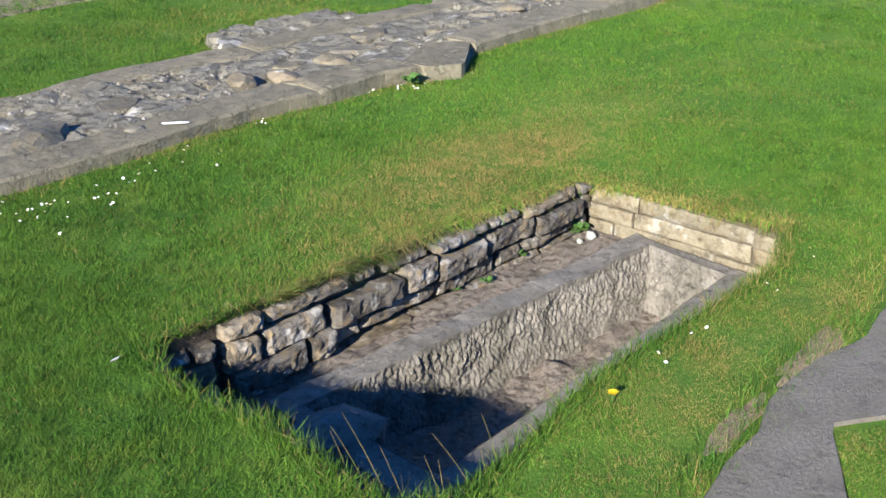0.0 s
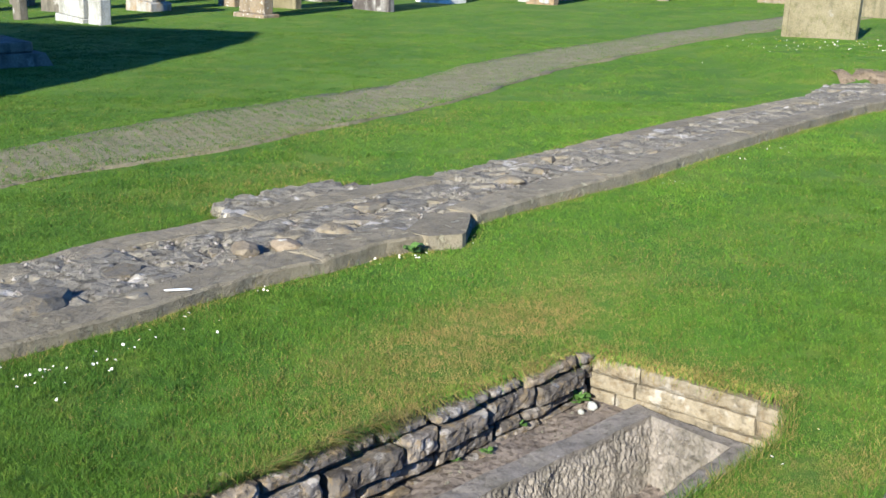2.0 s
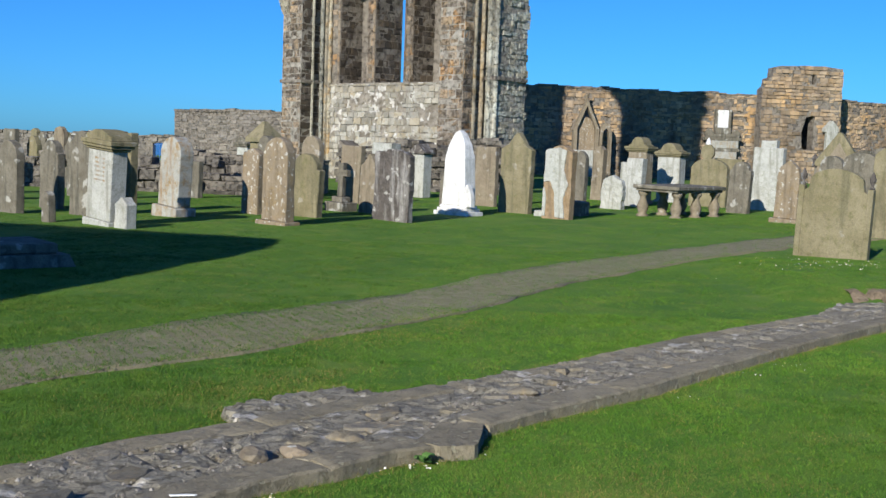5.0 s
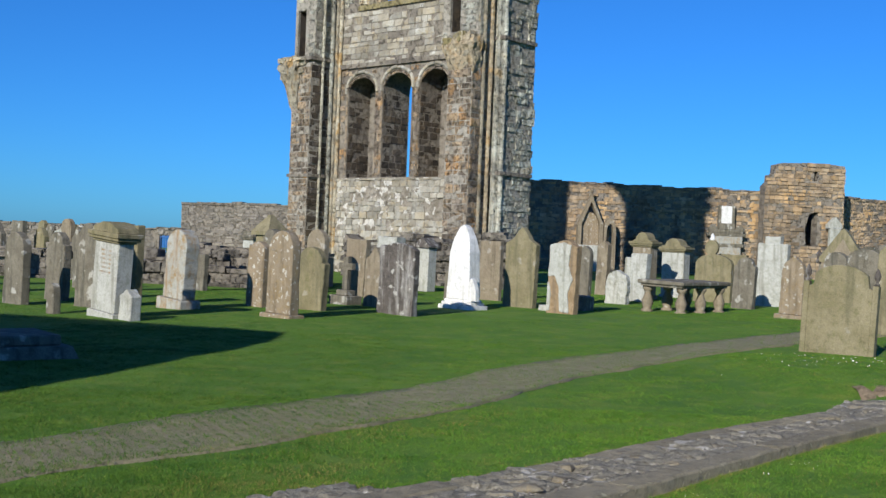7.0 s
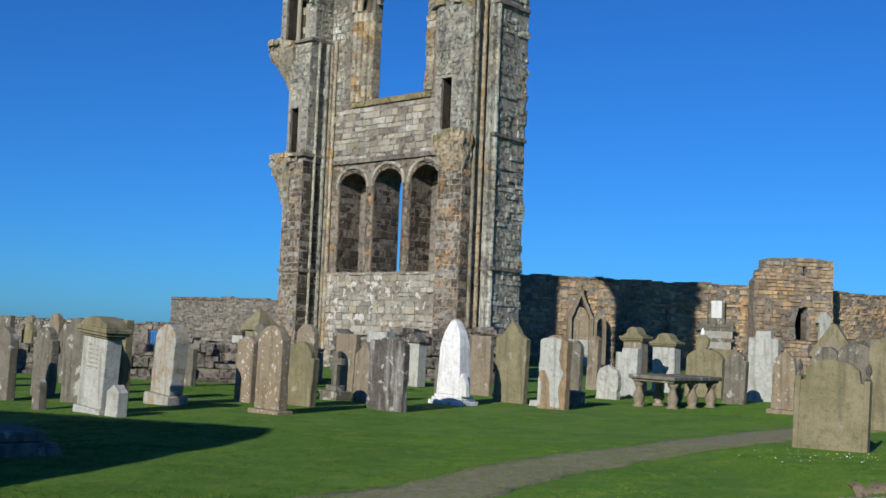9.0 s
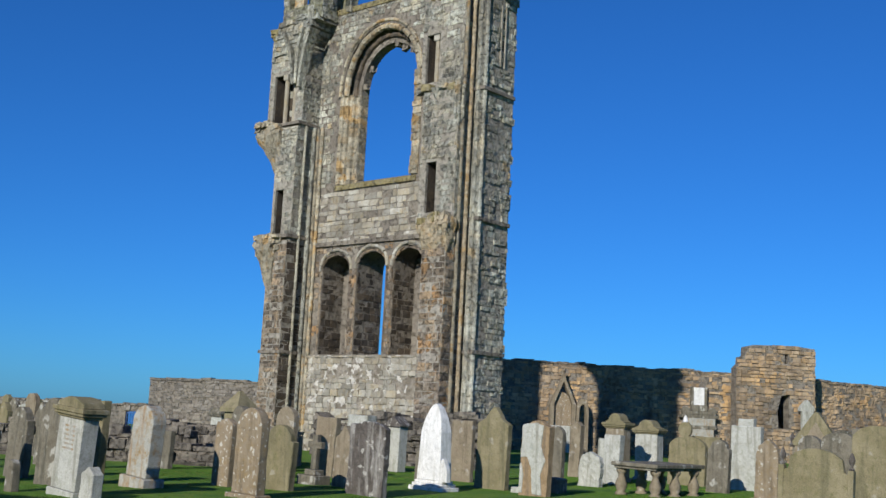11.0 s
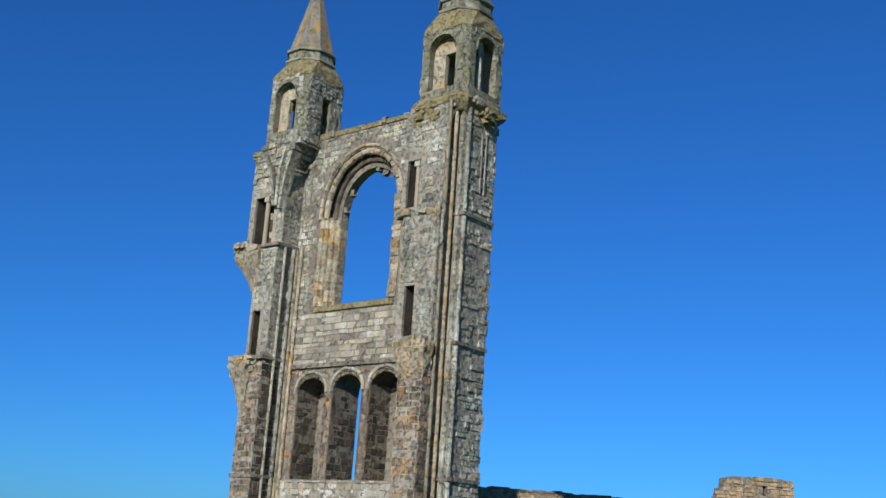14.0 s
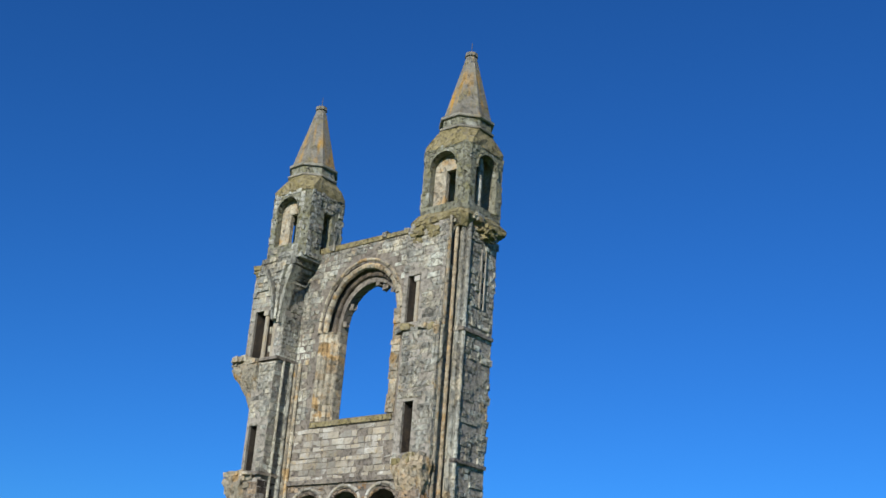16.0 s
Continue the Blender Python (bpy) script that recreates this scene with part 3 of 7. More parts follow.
def loose_rock(x, y, z, r, sx, sy, sz, material, label, seed):
    bm = bmesh.new()
    bmesh.ops.create_icosphere(bm, subdivisions=2, radius=r)
    for v in bm.verts:
        k = 1 + 0.35 * noise.noise(v.co * (2.2 / r) * 0.5 + Vector((seed, 0, 0)))
        v.co = Vector((v.co.x * sx * k, v.co.y * sy * k, max(v.co.z * sz * k, -r * 0.4)))
    ob = mesh_ob("loose_rock", bm, material)
    ob.matrix_world = pose(x, y, z, 0, 0, 40 + seed * 23)
    return tagged(ob, label, "rock", "rocks on the footing")


loose_rock(-1.80, 4.84, 0.065, 0.17, 1.5, 0.8, 0.42, RUBBLE, "dark grey rock lying on the wall footing", 1)
loose_rock(-1.35, 5.02, 0.065, 0.05, 1.4, 1.0, 0.6, RUBBLE, "small grey rock lying on the wall footing", 2)
loose_rock(-0.98, 5.86, 0.07, 0.085, 1.3, 0.9, 0.6, S_BROWN, "rounded brown rock bedded in the wall footing", 3)
loose_rock(-0.76, 5.94, 0.07, 0.085, 1.3, 0.9, 0.5, S_LICHEN, "orange sandstone rock bedded in the wall footing", 4)
loose_rock(-0.52, 6.30, 0.06, 0.09, 1.2, 1.0, 0.45, RUBBLE, "flat grey rock bedded in the wall footing", 5)
loose_rock(0.60, 7.72, 0.06, 0.08, 1.3, 0.9, 0.45, RUBBLE, "orange sandstone rock bedded in the wall footing", 6)
bm = bmesh.new()
prism(bm, [(-1.23, 5.07), (-1.12, 5.09), (-1.11, 5.10), (-1.16, 5.105), (-1.24, 5.085)], 0.088, 0.092)
tagged(mesh_ob("litter_scrap", bm, WHITE), "thin white scrap lying on the wall footing", "litter")


# ---- flagstones beside the grave ----
def flagstones():
    pv = thing("pavement", pose(0, 0, 0), "grey flagstones set flush in the worn turf", "pavement", kind="structure")
    bm = bmesh.new()
    prism(bm, FLAGS, -0.1, -0.03)
    part("bed", bm, SOIL, pv)
    for poly in ([(0.56, 2.06), (0.63, 2.17), (0.71, 2.30), (0.80, 2.45), (0.93, 2.58), (0.99, 2.72), (1.09, 2.85), (1.22, 2.99), (1.40, 3.12), (1.50, 3.28), (1.62, 3.40), (2.0, 3.0), (1.73, 2.77), (1.15, 2.61), (1.04, 2.2), (0.94, 1.92)],
                 [(1.63, 3.42), (1.72, 3.64), (2.3, 4.2), (2.8, 3.6), (2.01, 3.02)]):
        bm = bmesh.new()
        poly = ragged(resample(poly + [poly[0]], 70)[:-1], 0.03, 2)
        prism(bm, poly, -0.05, 0.012)
        prism(bm, poly, 0.012, 0.018, 0.985)
        part("flagstone", bm, PAVE, pv)


flagstones()


def bare_patch(cx, cy, rx, ry, rot, seed):
    """Trodden bare earth lying just over the turf."""
    bm = bmesh.new()
    c = bm.verts.new((cx, cy, gz(cx, cy) + 0.010))
    ring = []
    for k in range(36):
        a = k * math.tau / 36
        q = 1 + 0.45 * noise.noise((math.cos(a) * 1.7, math.sin(a) * 1.7, seed)) + 0.2 * noise.noise((math.cos(a) * 5, math.sin(a) * 5, seed))
        u, v = rx * q * math.cos(a), ry * q * math.sin(a)
        x, y = cx + u * math.cos(rot) - v * math.sin(rot), cy + u * math.sin(rot) + v * math.cos(rot)
        ring.append(bm.verts.new((x, y, gz(x, y) - 0.004)))
    for k in range(36):
        bm.faces.new((c, ring[k], ring[(k + 1) % 36]))
    tagged(mesh_ob("bare_earth", bm, DRYEARTH, True), "trodden patch of bare dry earth in turf", "earth", kind="structure")


bare_patch(1.22, 3.02, 0.34, 0.07, 0.85, 1)
bare_patch(0.86, 2.62, 0.26, 0.06, 0.9, 4)


# ---- open grave with a stone coffin ----
A, C, D = (-0.885, 2.965), (0.765, 4.735), (1.47, 4.12)
FLOOR_Z = -0.30
COF_OUT = [(-0.53, 3.17), (0.94, 4.54), (1.36, 4.10), (0.0, 2.56)]
COF_IN = [(-0.40, 3.14), (0.985, 4.42), (1.25, 4.11), (0.04, 2.74)]


def wild_stone(bm, a, b, z0, z1, rnd, m, proud, rug=1.0):
    """An undressed walling stone: a lumpy block with rounded arrises."""
    g = rnd.uniform(0.007, 0.018) * (1.0 if rug == 1.0 else 0.3)
    a, b, z0, z1 = a + g, b - g, z0 + g * 0.6, z1 - g * 0.6
    p, sd = rnd.uniform(*proud), rnd.uniform(0, 90)
    nx, nz = 16, 8
    G = []
    for i in range(nx + 1):
        col = []
        for j in range(nz + 1):
            u, v = i / nx, j / nz
            ex, ez = min(u, 1 - u) * (b - a), min(v, 1 - v) * (z1 - z0)
            rim = max(0.0, 1 - ex / 0.018) ** 2 + max(0.0, 1 - ez / 0.014) ** 2
            x, z = a + (b - a) * u, z0 + (z1 - z0) * v
            y = -p + rug * (0.016 * min(rim, 1.3) + 0.008 * noise.noise((x * 16, z * 16, sd)) + 0.010 * noise.noise((x * 42, z * 42, sd)) + 0.012 * noise.noise((x * 5, z * 5, sd)))
            q = 0.010 * rug
            col.append(bm.verts.new(m @ Vector((x + q * noise.noise((z * 18, sd, i)), y, z + q * noise.noise((x * 15, sd, j))))))
        G.append(col)
    for i in range(nx):
        for j in range(nz):
            bm.faces.new((G[i][j], G[i + 1][j], G[i + 1][j + 1], G[i][j + 1]))
    ring = [G[i][0] for i in range(nx + 1)] + [G[nx][j] for j in range(1, nz + 1)] + [G[i][nz] for i in range(nx - 1, -1, -1)] + [G[0][j] for j in range(nz - 1, 0, -1)]
    back = [bm.verts.new(v.co + (m.to_3x3() @ Vector((0, 0.14, 0)))) for v in ring]
    for i in range(len(ring)):
        j = (i + 1) % len(ring)
        bm.faces.new((ring[j], ring[i], back[i], back[j]))


def grave():
    pit = thing("grave_lining", pose(0, 0, 0), "stone-lined open grave with an earth floor, cut in the turf", "grave", kind="structure")
    pts = [Vector(p) for p in COF_OUT] + [Vector((x * 1.0, y * 1.0)) for x, y in PIT]
    pts += [Vector((x * 0.06 - 1.2, y * 0.06 + 2.2)) for x in range(50) for y in range(48)]
    co, _, fc, _, _, _ = geometry.delaunay_2d_cdt(pts, [(0, 1), (1, 2), (2, 3), (3, 0)], [], 0, 1e-4)
    bm = bmesh.new()
    vs = [bm.verts.new((p[0], p[1], FLOOR_Z + 0.025 * noise.noise((p[0] * 5, p[1] * 5, 1)) + 0.01 * noise.noise((p[0] * 17, p[1] * 17, 1)))) for p in co]
    for f in fc:
        cx, cy = sum(co[i][0] for i in f) / 3, sum(co[i][1] for i in f) / 3
        if not inside(COF_OUT, cx, cy):
            bm.faces.new([vs[i] for i in f])
    part("earth_floor", bm, GRAVE_FLOOR, pit)
    # earth sides under the turf
    bm = bmesh.new()
    n = len(PIT)
    cx, cy = 0.3, 3.55
    top = [bm.verts.new((x, y, gz(x, y) - 0.002)) for x, y in PIT]
    mid = [bm.verts.new((x + (x - cx) * 0.03, y + (y - cy) * 0.03, gz(x, y) - 0.10)) for x, y in PIT]
    low = [bm.verts.new((x + (x - cx) * 0.06, y + (y - cy) * 0.06, -0.75)) for x, y in PIT]
    for u, v in ((top, mid), (mid, low)):
        for i in range(n):
            j = (i + 1) % n
            bm.faces.new((u[i], u[j], v[j], v[i]))
    part("earth_side", bm, SOIL, pit)

    def facing(p, q, z0, z1a, z1b, courses, lengths, material, rnd, proud, name):
        d = Vector((q[0] - p[0], q[1] - p[1], 0))
        w = d.length
        m = Matrix.Translation((p[0], p[1], 0)) @ Matrix.Rotation(math.atan2(d.y, d.x), 4, "Z")
        z = z0
        hs = [rnd.uniform(0.85, 1.15) if material is PALE else (0.5, 1.0, 1.25, 0.7)[c % 4] for c in range(courses)]
        tot = sum(hs)
        for c in range(courses):
            f0, f1 = sum(hs[:c]) / tot, sum(hs[:c + 1]) / tot
            x = -rnd.uniform(0, 0.1)
            while x < w:
                l = rnd.uniform(*lengths)
                a, b = max(0, x), min(w, x + l)
                if b - a > 0.05:
                    s = (a + b) / 2 / w
                    top = z1a + (z1b - z1a) * s
                    bm = bmesh.new()
                    za, zb = z0 + f0 * (top - z0), z0 + f1 * (top - z0)
                    if material is PALE:
                        wild_stone(bm, a, b, za + rnd.uniform(-0.006, 0.006), zb + rnd.uniform(-0.006, 0.006), rnd, m, proud, 0.45)
                    elif material is DRYSTONE:
                        wild_stone(bm, a, b, za + rnd.uniform(-0.012, 0.012), zb + rnd.uniform(-0.012, 0.012), rnd, m, proud)
                    part(name, bm, material, pit)
                x += l

    rnd = random.Random(11)
    facing((-0.655, 3.225), C, FLOOR_Z - 0.02, 0.0, -0.065, 4, (0.13, 0.42), DRYSTONE, rnd, (0.0, 0.045), "walling_stone")
    facing(C, D, FLOOR_Z - 0.02, -0.085, -0.095, 3, (0.18, 0.62), PALE, rnd, (0.0, 0.022), "ashlar_stone")
    facing((-0.88, 3.035), (-0.672, 3.21), FLOOR_Z - 0.02, -0.05, -0.055, 4, (0.14, 0.3), DRYSTONE, rnd, (0.0, 0.03), "walling_stone")


grave()


def stone_coffin():
    cof = thing("stone_coffin", pose(0, 0, 0), "open stone coffin with tooled inner sides, sunk in the grave floor", "stone coffin")
    top, deep = -0.245, -0.60
    rnd = random.Random(5)
    bm = bmesh.new()
    K = 40
    ro = []
    for s in range(4):
        p, q = COF_OUT[s], COF_OUT[(s + 1) % 4]
        pi, qi = COF_IN[s], COF_IN[(s + 1) % 4]
        for k in range(K):
            f = k / K
            o = (p[0] + (q[0] - p[0]) * f, p[1] + (q[1] - p[1]) * f)
            i = (pi[0] + (qi[0] - pi[0]) * f, pi[1] + (qi[1] - pi[1]) * f)
            ro.append((o, i))
    n = len(ro)
    wob = lambda x, y: 0.012 * noise.noise((x * 4, y * 4, 3)) + 0.004 * noise.noise((x * 25, y * 25, 3))
    V = []
    for (ox, oy), (ix, iy) in ro:
        V.append([bm.verts.new((ox, oy, -0.5)), bm.verts.new((ox, oy, top - 0.03 + wob(ox, oy))), bm.verts.new((ox * 0.92 + ix * 0.08, oy * 0.92 + iy * 0.08, top + wob(ox, oy))),
                  bm.verts.new((ix * 1.03 - ox * 0.03, iy * 1.03 - oy * 0.03, top + wob(ix, iy)))])
    for i in range(n):
        j = (i + 1) % n
        for a in range(3):
            bm.faces.new((V[i][a], V[j][a], V[j][a + 1], V[i][a + 1]))
    part("rim", bm, COFFIN, cof, "flat worn rim")
    # inner sides with slanting chisel furrows
    bm = bmesh.new()
    L = sum(math.dist(COF_IN[s], COF_IN[(s + 1) % 4]) for s in range(4))
    ring = resample(COF_IN + [COF_IN[0]], 760)[:-1]
    mid = (sum(p[0] for p in COF_IN) / 4, sum(p[1] for p in COF_IN) / 4)
    rows = 26
    G = []
    for k, (x, y) in enumerate(ring):
        s = k / len(ring) * L
        d = Vector((mid[0] - x, mid[1] - y)).normalized()
        p, q = ring[k - 1], ring[(k + 1) % len(ring)]
        t = Vector((q[0] - p[0], q[1] - p[1])).normalized()
        nn = Vector((t.y, -t.x))
        if nn.dot(d) < 0:
            nn = -nn
        col = []
        for r in range(rows + 1):
            f = r / rows
            z = top + 0.002 + (deep - top) * f
            sl = s + f * 0.13
            fade = max(0.25, 1 - max(0.0, f - 0.35 - 0.25 * noise.noise((s * 3, 1, 4))) * 2.2)
            fur = fade * (abs(noise.noise((sl * 42, f * 7, 0))) * 0.8 + noise.noise((sl * 70, f * 12, 5)) * 0.6) + noise.noise((s * 60, f * 22, 2)) * 0.45 + noise.noise((s * 9, f * 5, 9)) * 0.8
            out = -0.018 * fur * min(1, f * 9) + 0.004 + 0.03 * f
            col.append(bm.verts.new((x + nn.x * out, y + nn.y * out, z + (wob(x, y) if r == 0 else 0))))
        G.append(col)
    for k in range(len(G)):
        j = (k + 1) % len(G)
        for r in range(rows):
            bm.faces.new((G[k][r], G[j][r], G[j][r + 1], G[k][r + 1]))
    part("inner_side", bm, COFFIN, cof, "sides furrowed by chisel marks")
    bm = bmesh.new()
    wide = [(mid[0] + (x - mid[0]) * 1.05, mid[1] + (y - mid[1]) * 1.05) for x, y in COF_IN]
    pts = [Vector(p) for p in wide] + [Vector((0.035 * i - 0.7, 0.035 * j + 2.5)) for i in range(62) for j in range(62) if inside(wide, 0.035 * i - 0.7, 0.035 * j + 2.5)]
    co, _, fc, _, _, _ = geometry.delaunay_2d_cdt(pts, [(0, 1), (1, 2), (2, 3), (3, 0)], [], 0, 1e-4)
    vs = [bm.verts.new((p[0], p[1], deep + 0.045 + 0.05 * noise.noise((p[0] * 4, p[1] * 4, 7)) + 0.018 * noise.noise((p[0] * 15, p[1] * 15, 7)))) for p in co]
    for f in fc:
        bm.faces.new([vs[i] for i in f])
    part("floor", bm, GRAVE_FLOOR, cof, "earth and grit on the coffin bottom")


stone_coffin()
loose_rock(-0.28, 2.98, -0.26, 0.14, 1.2, 0.9, 0.6, COFFIN, "smooth grey stone at the head of the coffin", 8)
loose_rock(0.00, 2.56, -0.22, 0.13, 1.2, 0.9, 0.6, COFFIN, "smooth grey stone at the head of the coffin", 9)


# ---- ruined east gable ----
GM = pose(1.534, 49.976, 0, 0, 0, -41.7)


def gable():
    rnd = random.Random(21)
    gb = thing("ruined_gable", GM, "ruined sandstone gable with a tall arched window and twin spires", "ruin")
    X0, X1 = -10.42, -0.45
    # lower wall with the arcade
    lows = [arch(-9.37, -7.45, 4.75, 8.95, 9.85), arch(-6.90, -4.95, 4.75, 9.0, 9.95), arch(-4.42, -2.5, 4.75, 9.0, 9.95)]
    win = arch(-7.85, -3.72, 13.45, 17.9, 20.5, 16)
    win_out = arch(-8.75, -3.40, 13.35, 18.0, 21.45, 16)
    bm = bmesh.new()
    holed(bm, [(X0 - 1, 0), (X1 + 1.2, 0), (X1 + 1.2, 10.3), (X0 - 1, 10.3)], lows, 0.0, 1.85)
    part("lower_wall", bm, CORE, gb)
    bm = bmesh.new()
    box(bm, -9.6, -7.3, 1.5, 1.85, 4.5, 10.2)
    part("blocking", bm, CORE, gb)
    bm = bmesh.new()
    box(bm, -4.6, -2.3, 1.5, 1.85, 4.5, 10.2)
    part("blocking", bm, CORE, gb)
    bm = bmesh.new()
    holed(bm, [(X0 - 1, 10.3), (X1 + 1.2, 10.3), (X1 + 1.2, 22.5), (-3.2, 22.62), (-5.5, 22.45), (-7.6, 22.66), (X0 - 1, 22.5)], [win], 0.45, 1.0)
    part("window_wall", bm, CORE, gb)
    bm = bmesh.new()
    holed(bm, [(X0 - 1, 10.3), (X1 + 1.2, 10.3), (X1 + 1.2, 22.5), (-3.2, 22.6), (-5.5, 22.5), (-7.6, 22.62), (X0 - 1, 22.5)], [win_out], 0.0, 0.44)
    part("window_wall", bm, CORE, gb)
    bm = bmesh.new()
    box(bm, -9.6, -2.6, -0.06, 1.1, 22.5, 22.78, jit=0.05, rnd=rnd)
    part("parapet", bm, MOSS, gb, "mossy wall head")
    # window: moulded arch rings and jamb shafts
    def ring(name, o, y, r, material):
        """A roll swept round the head of an arch."""
        bm = bmesh.new()
        o, loops = o[2:], []
        for i, (x, z) in enumerate(o):
            (xa, za), (xb, zb) = o[max(i - 1, 0)], o[min(i + 1, len(o) - 1)]
            L = math.hypot(xb - xa, zb - za)
            nx, nz = -(zb - za) / L, (xb - xa) / L
            q = r * (1 + 0.12 * noise.noise((x * 2, z * 2, 3)))
            loops.append([(x + nx * q * math.cos(a), y + q * math.sin(a), z + nz * q * math.cos(a)) for a in np.linspace(0, math.tau, 8, endpoint=False)])
        for u, v in zip(loops, loops[1:]):
            s, d = rnd.uniform(0.9, 1.14), Vector((rnd.uniform(-0.02, 0.02), rnd.uniform(-0.03, 0.03), rnd.uniform(-0.02, 0.02)))
            cu, cv = sum((Vector(p) for p in u), Vector()) / 8, sum((Vector(p) for p in v), Vector()) / 8
            lo = [bm.verts.new(cu.lerp(cv, 0.03) + (Vector(p) - cu) * s + d) for p in u]
            hi = [bm.verts.new(cu.lerp(cv, 0.97) + (Vector(p) - cv) * s + d) for p in v]
            for k in range(8):
                j = (k + 1) % 8
                bm.faces.new((lo[k], lo[j], hi[j], hi[k]))
            bm.faces.new(lo[::-1])
            bm.faces.new(hi)
        return part(name, bm, material, gb)
    ring("hood_mould", arch(-8.88, -3.27, 13.35, 18.0, 21.6, 24), -0.02, 0.09, JAMB)
    ring("arch_moulding", arch(-8.55, -3.5, 13.35, 18.0, 21.28, 24), 0.12, 0.17, JAMB)
    # innermost roll coloured dark for the shade under the arch
    ring("arch_moulding", arch(-8.2, -3.6, 13.35, 18.0, 20.9, 24), 0.40, 0.13, SHADED_ASHLAR)
    # stepped splay of the north jamb, course by course, and the torn south jamb
    z = 13.4
    while z < 18.05:
        e = min(z + rnd.uniform(0.26, 0.52), 18.12)
        j = lambda: rnd.uniform(-0.02, 0.02)
        steps = [(-8.86, -0.03), (-8.64, -0.03 + j()), (-8.58, 0.08), (-8.42 + j(), 0.11), (-8.38, 0.24), (-8.14 + j(), 0.26), (-8.10, 0.40), (-7.92 + j(), 0.42), (-7.83 + j(), 0.47), (-7.81 + j(), 0.95), (-8.86, 0.95)]
        for a, b in ((0, 4), (4, 7), (7, 9)):
            pl = steps[a:b + 1] + [(steps[b][0], 0.95), (steps[a][0], 0.95)] if b < 9 else steps[a:b + 1] + [(steps[a][0], 0.95)]
            bm = bmesh.new()
            prism(bm, pl, z, e - 0.012)
            part("jamb_stone", bm, JAMB_ONE, gb)
        z = e
    z = 13.4
    while z < 18.3:
        e = z + rnd.uniform(0.26, 0.5)
        bm = bmesh.new()
        box(bm, -3.72 + rnd.uniform(-0.08, 0.04), -3.2, -0.04 + rnd.uniform(-0.03, 0.03), 0.5, z, e - 0.012, jit=0.015, rnd=rnd)
        part("jamb_stone", bm, JAMB_ONE, gb)
        z = e
    bm = bmesh.new()
    v = [bm.verts.new(p) for p in ((-8.8, -0.1, 13.3), (-3.3, -0.1, 13.3), (-3.3, 0.6, 13.55), (-8.8, 0.6, 13.55), (-8.8, -0.1, 13.05), (-3.3, -0.1, 13.05), (-3.3, 0.6, 13.05), (-8.8, 0.6, 13.05))]
    for f in ((0, 1, 2, 3), (4, 5, 1, 0), (5, 6, 2, 1), (7, 4, 0, 3)):
        bm.faces.new([v[i] for i in f])
    part("window_sill", bm, MOSS, gb, "mossy sloping sill")
    # broken tracery stubs in the head of the window
    for x, z, s in ((-5.0, 20.2, 0.2), (-4.55, 19.95, 0.13), (-7.3, 19.4, 0.16), (-7.65, 18.5, 0.12), (-5.5, 20.4, 0.14)):
        bm = bmesh.new()
        box(bm, x - s, x + s * 0.7, 0.5, 0.8, z - s * 0.8, z + s * 1.2, jit=0.08, rnd=rnd)
        part("tracery_stub", bm, CORE, gb)
    # arcade mouldings
    for o in (arch(-9.50, -7.32, 4.75, 8.95, 10.0, 14), arch(-7.02, -4.83, 4.75, 9.0, 10.08, 14), arch(-4.55, -2.4, 4.75, 9.0, 10.08, 14)):
        ring("arch_moulding", o, -0.03, 0.085, PLASTER)
        ring("arch_moulding", [(x, z - 0.24) for x, z in o], 0.02, 0.07, ASHLAR_LOW)
    for x in (-9.45, -7.35, -6.98, -4.85, -4.5):
        bm = bmesh.new()
        tube(bm, x, 0.0, 4.9, 8.95, 0.06, 8)
        part("arcade_shaft", bm, ASHLAR_LOW, gb)
    bm = bmesh.new()
    box(bm, X0, X1, -0.14, 0.05, 10.2, 10.42)
    part("string_course", bm, CORE, gb)

    # stubs of the side walls that ran towards the nave, and the turret piers
    def pier(x0, x1, y0, y1, z0, z1, hole=None):
        bm = bmesh.new()
        if hole:
            a, b, c, d = hole
            e = y0 + 1.15
            holed(bm, [(x0, z0), (x1, z0), (x1, z1), (x0, z1)], [[(a, c), (b, c), (b, d), (a, d)]], y0, e)
            box(bm, x0, x1, e, y1, z0, z1)
            # dark lining stands in for the shade deep in the recess
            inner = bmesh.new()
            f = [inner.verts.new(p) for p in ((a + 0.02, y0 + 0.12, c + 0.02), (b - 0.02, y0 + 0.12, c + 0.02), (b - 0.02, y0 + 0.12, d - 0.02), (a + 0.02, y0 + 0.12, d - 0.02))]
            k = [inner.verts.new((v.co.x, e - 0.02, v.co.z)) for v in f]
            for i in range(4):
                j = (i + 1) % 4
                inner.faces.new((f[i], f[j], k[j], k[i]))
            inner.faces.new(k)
            part("recess_lining", inner, SHADED_ASHLAR, gb, "inside of the recess, coloured dark for its shade")
        else:
            box(bm, x0, x1, y0, y1, z0, z1)
        part("pier", bm, MORTAR, gb)
    pier(-0.45, 0.92, -2.45, 0.5, 0, 10.4)
    pier(-1.20, 0.92, -2.05, 0.5, 10.4, 16.6, (-0.82, -0.22, 10.9, 13.2))
    pier(-1.60, 0.88, -1.85, 0.5, 16.6, 21.8, (-1.35, -0.55, 17.0, 19.3))
    pier(0.5, 1.5, -0.96, 1.1, 0, 22.1)
    pier(-11.85, -10.42, -1.6, 0.5, 0, 10.4)
    pier(-11.95, -10.42, -1.45, 0.5, 10.4, 16.4, (-11.75, -11.15, 10.8, 13.1))
    pier(-13.15, -10.42, -1.2, 0.5, 16.4, 21.9, (-12.75, -11.05, 16.7, 19.4))
    pier(-12.4, -10.9, -0.2, 1.6, 0, 22.2)
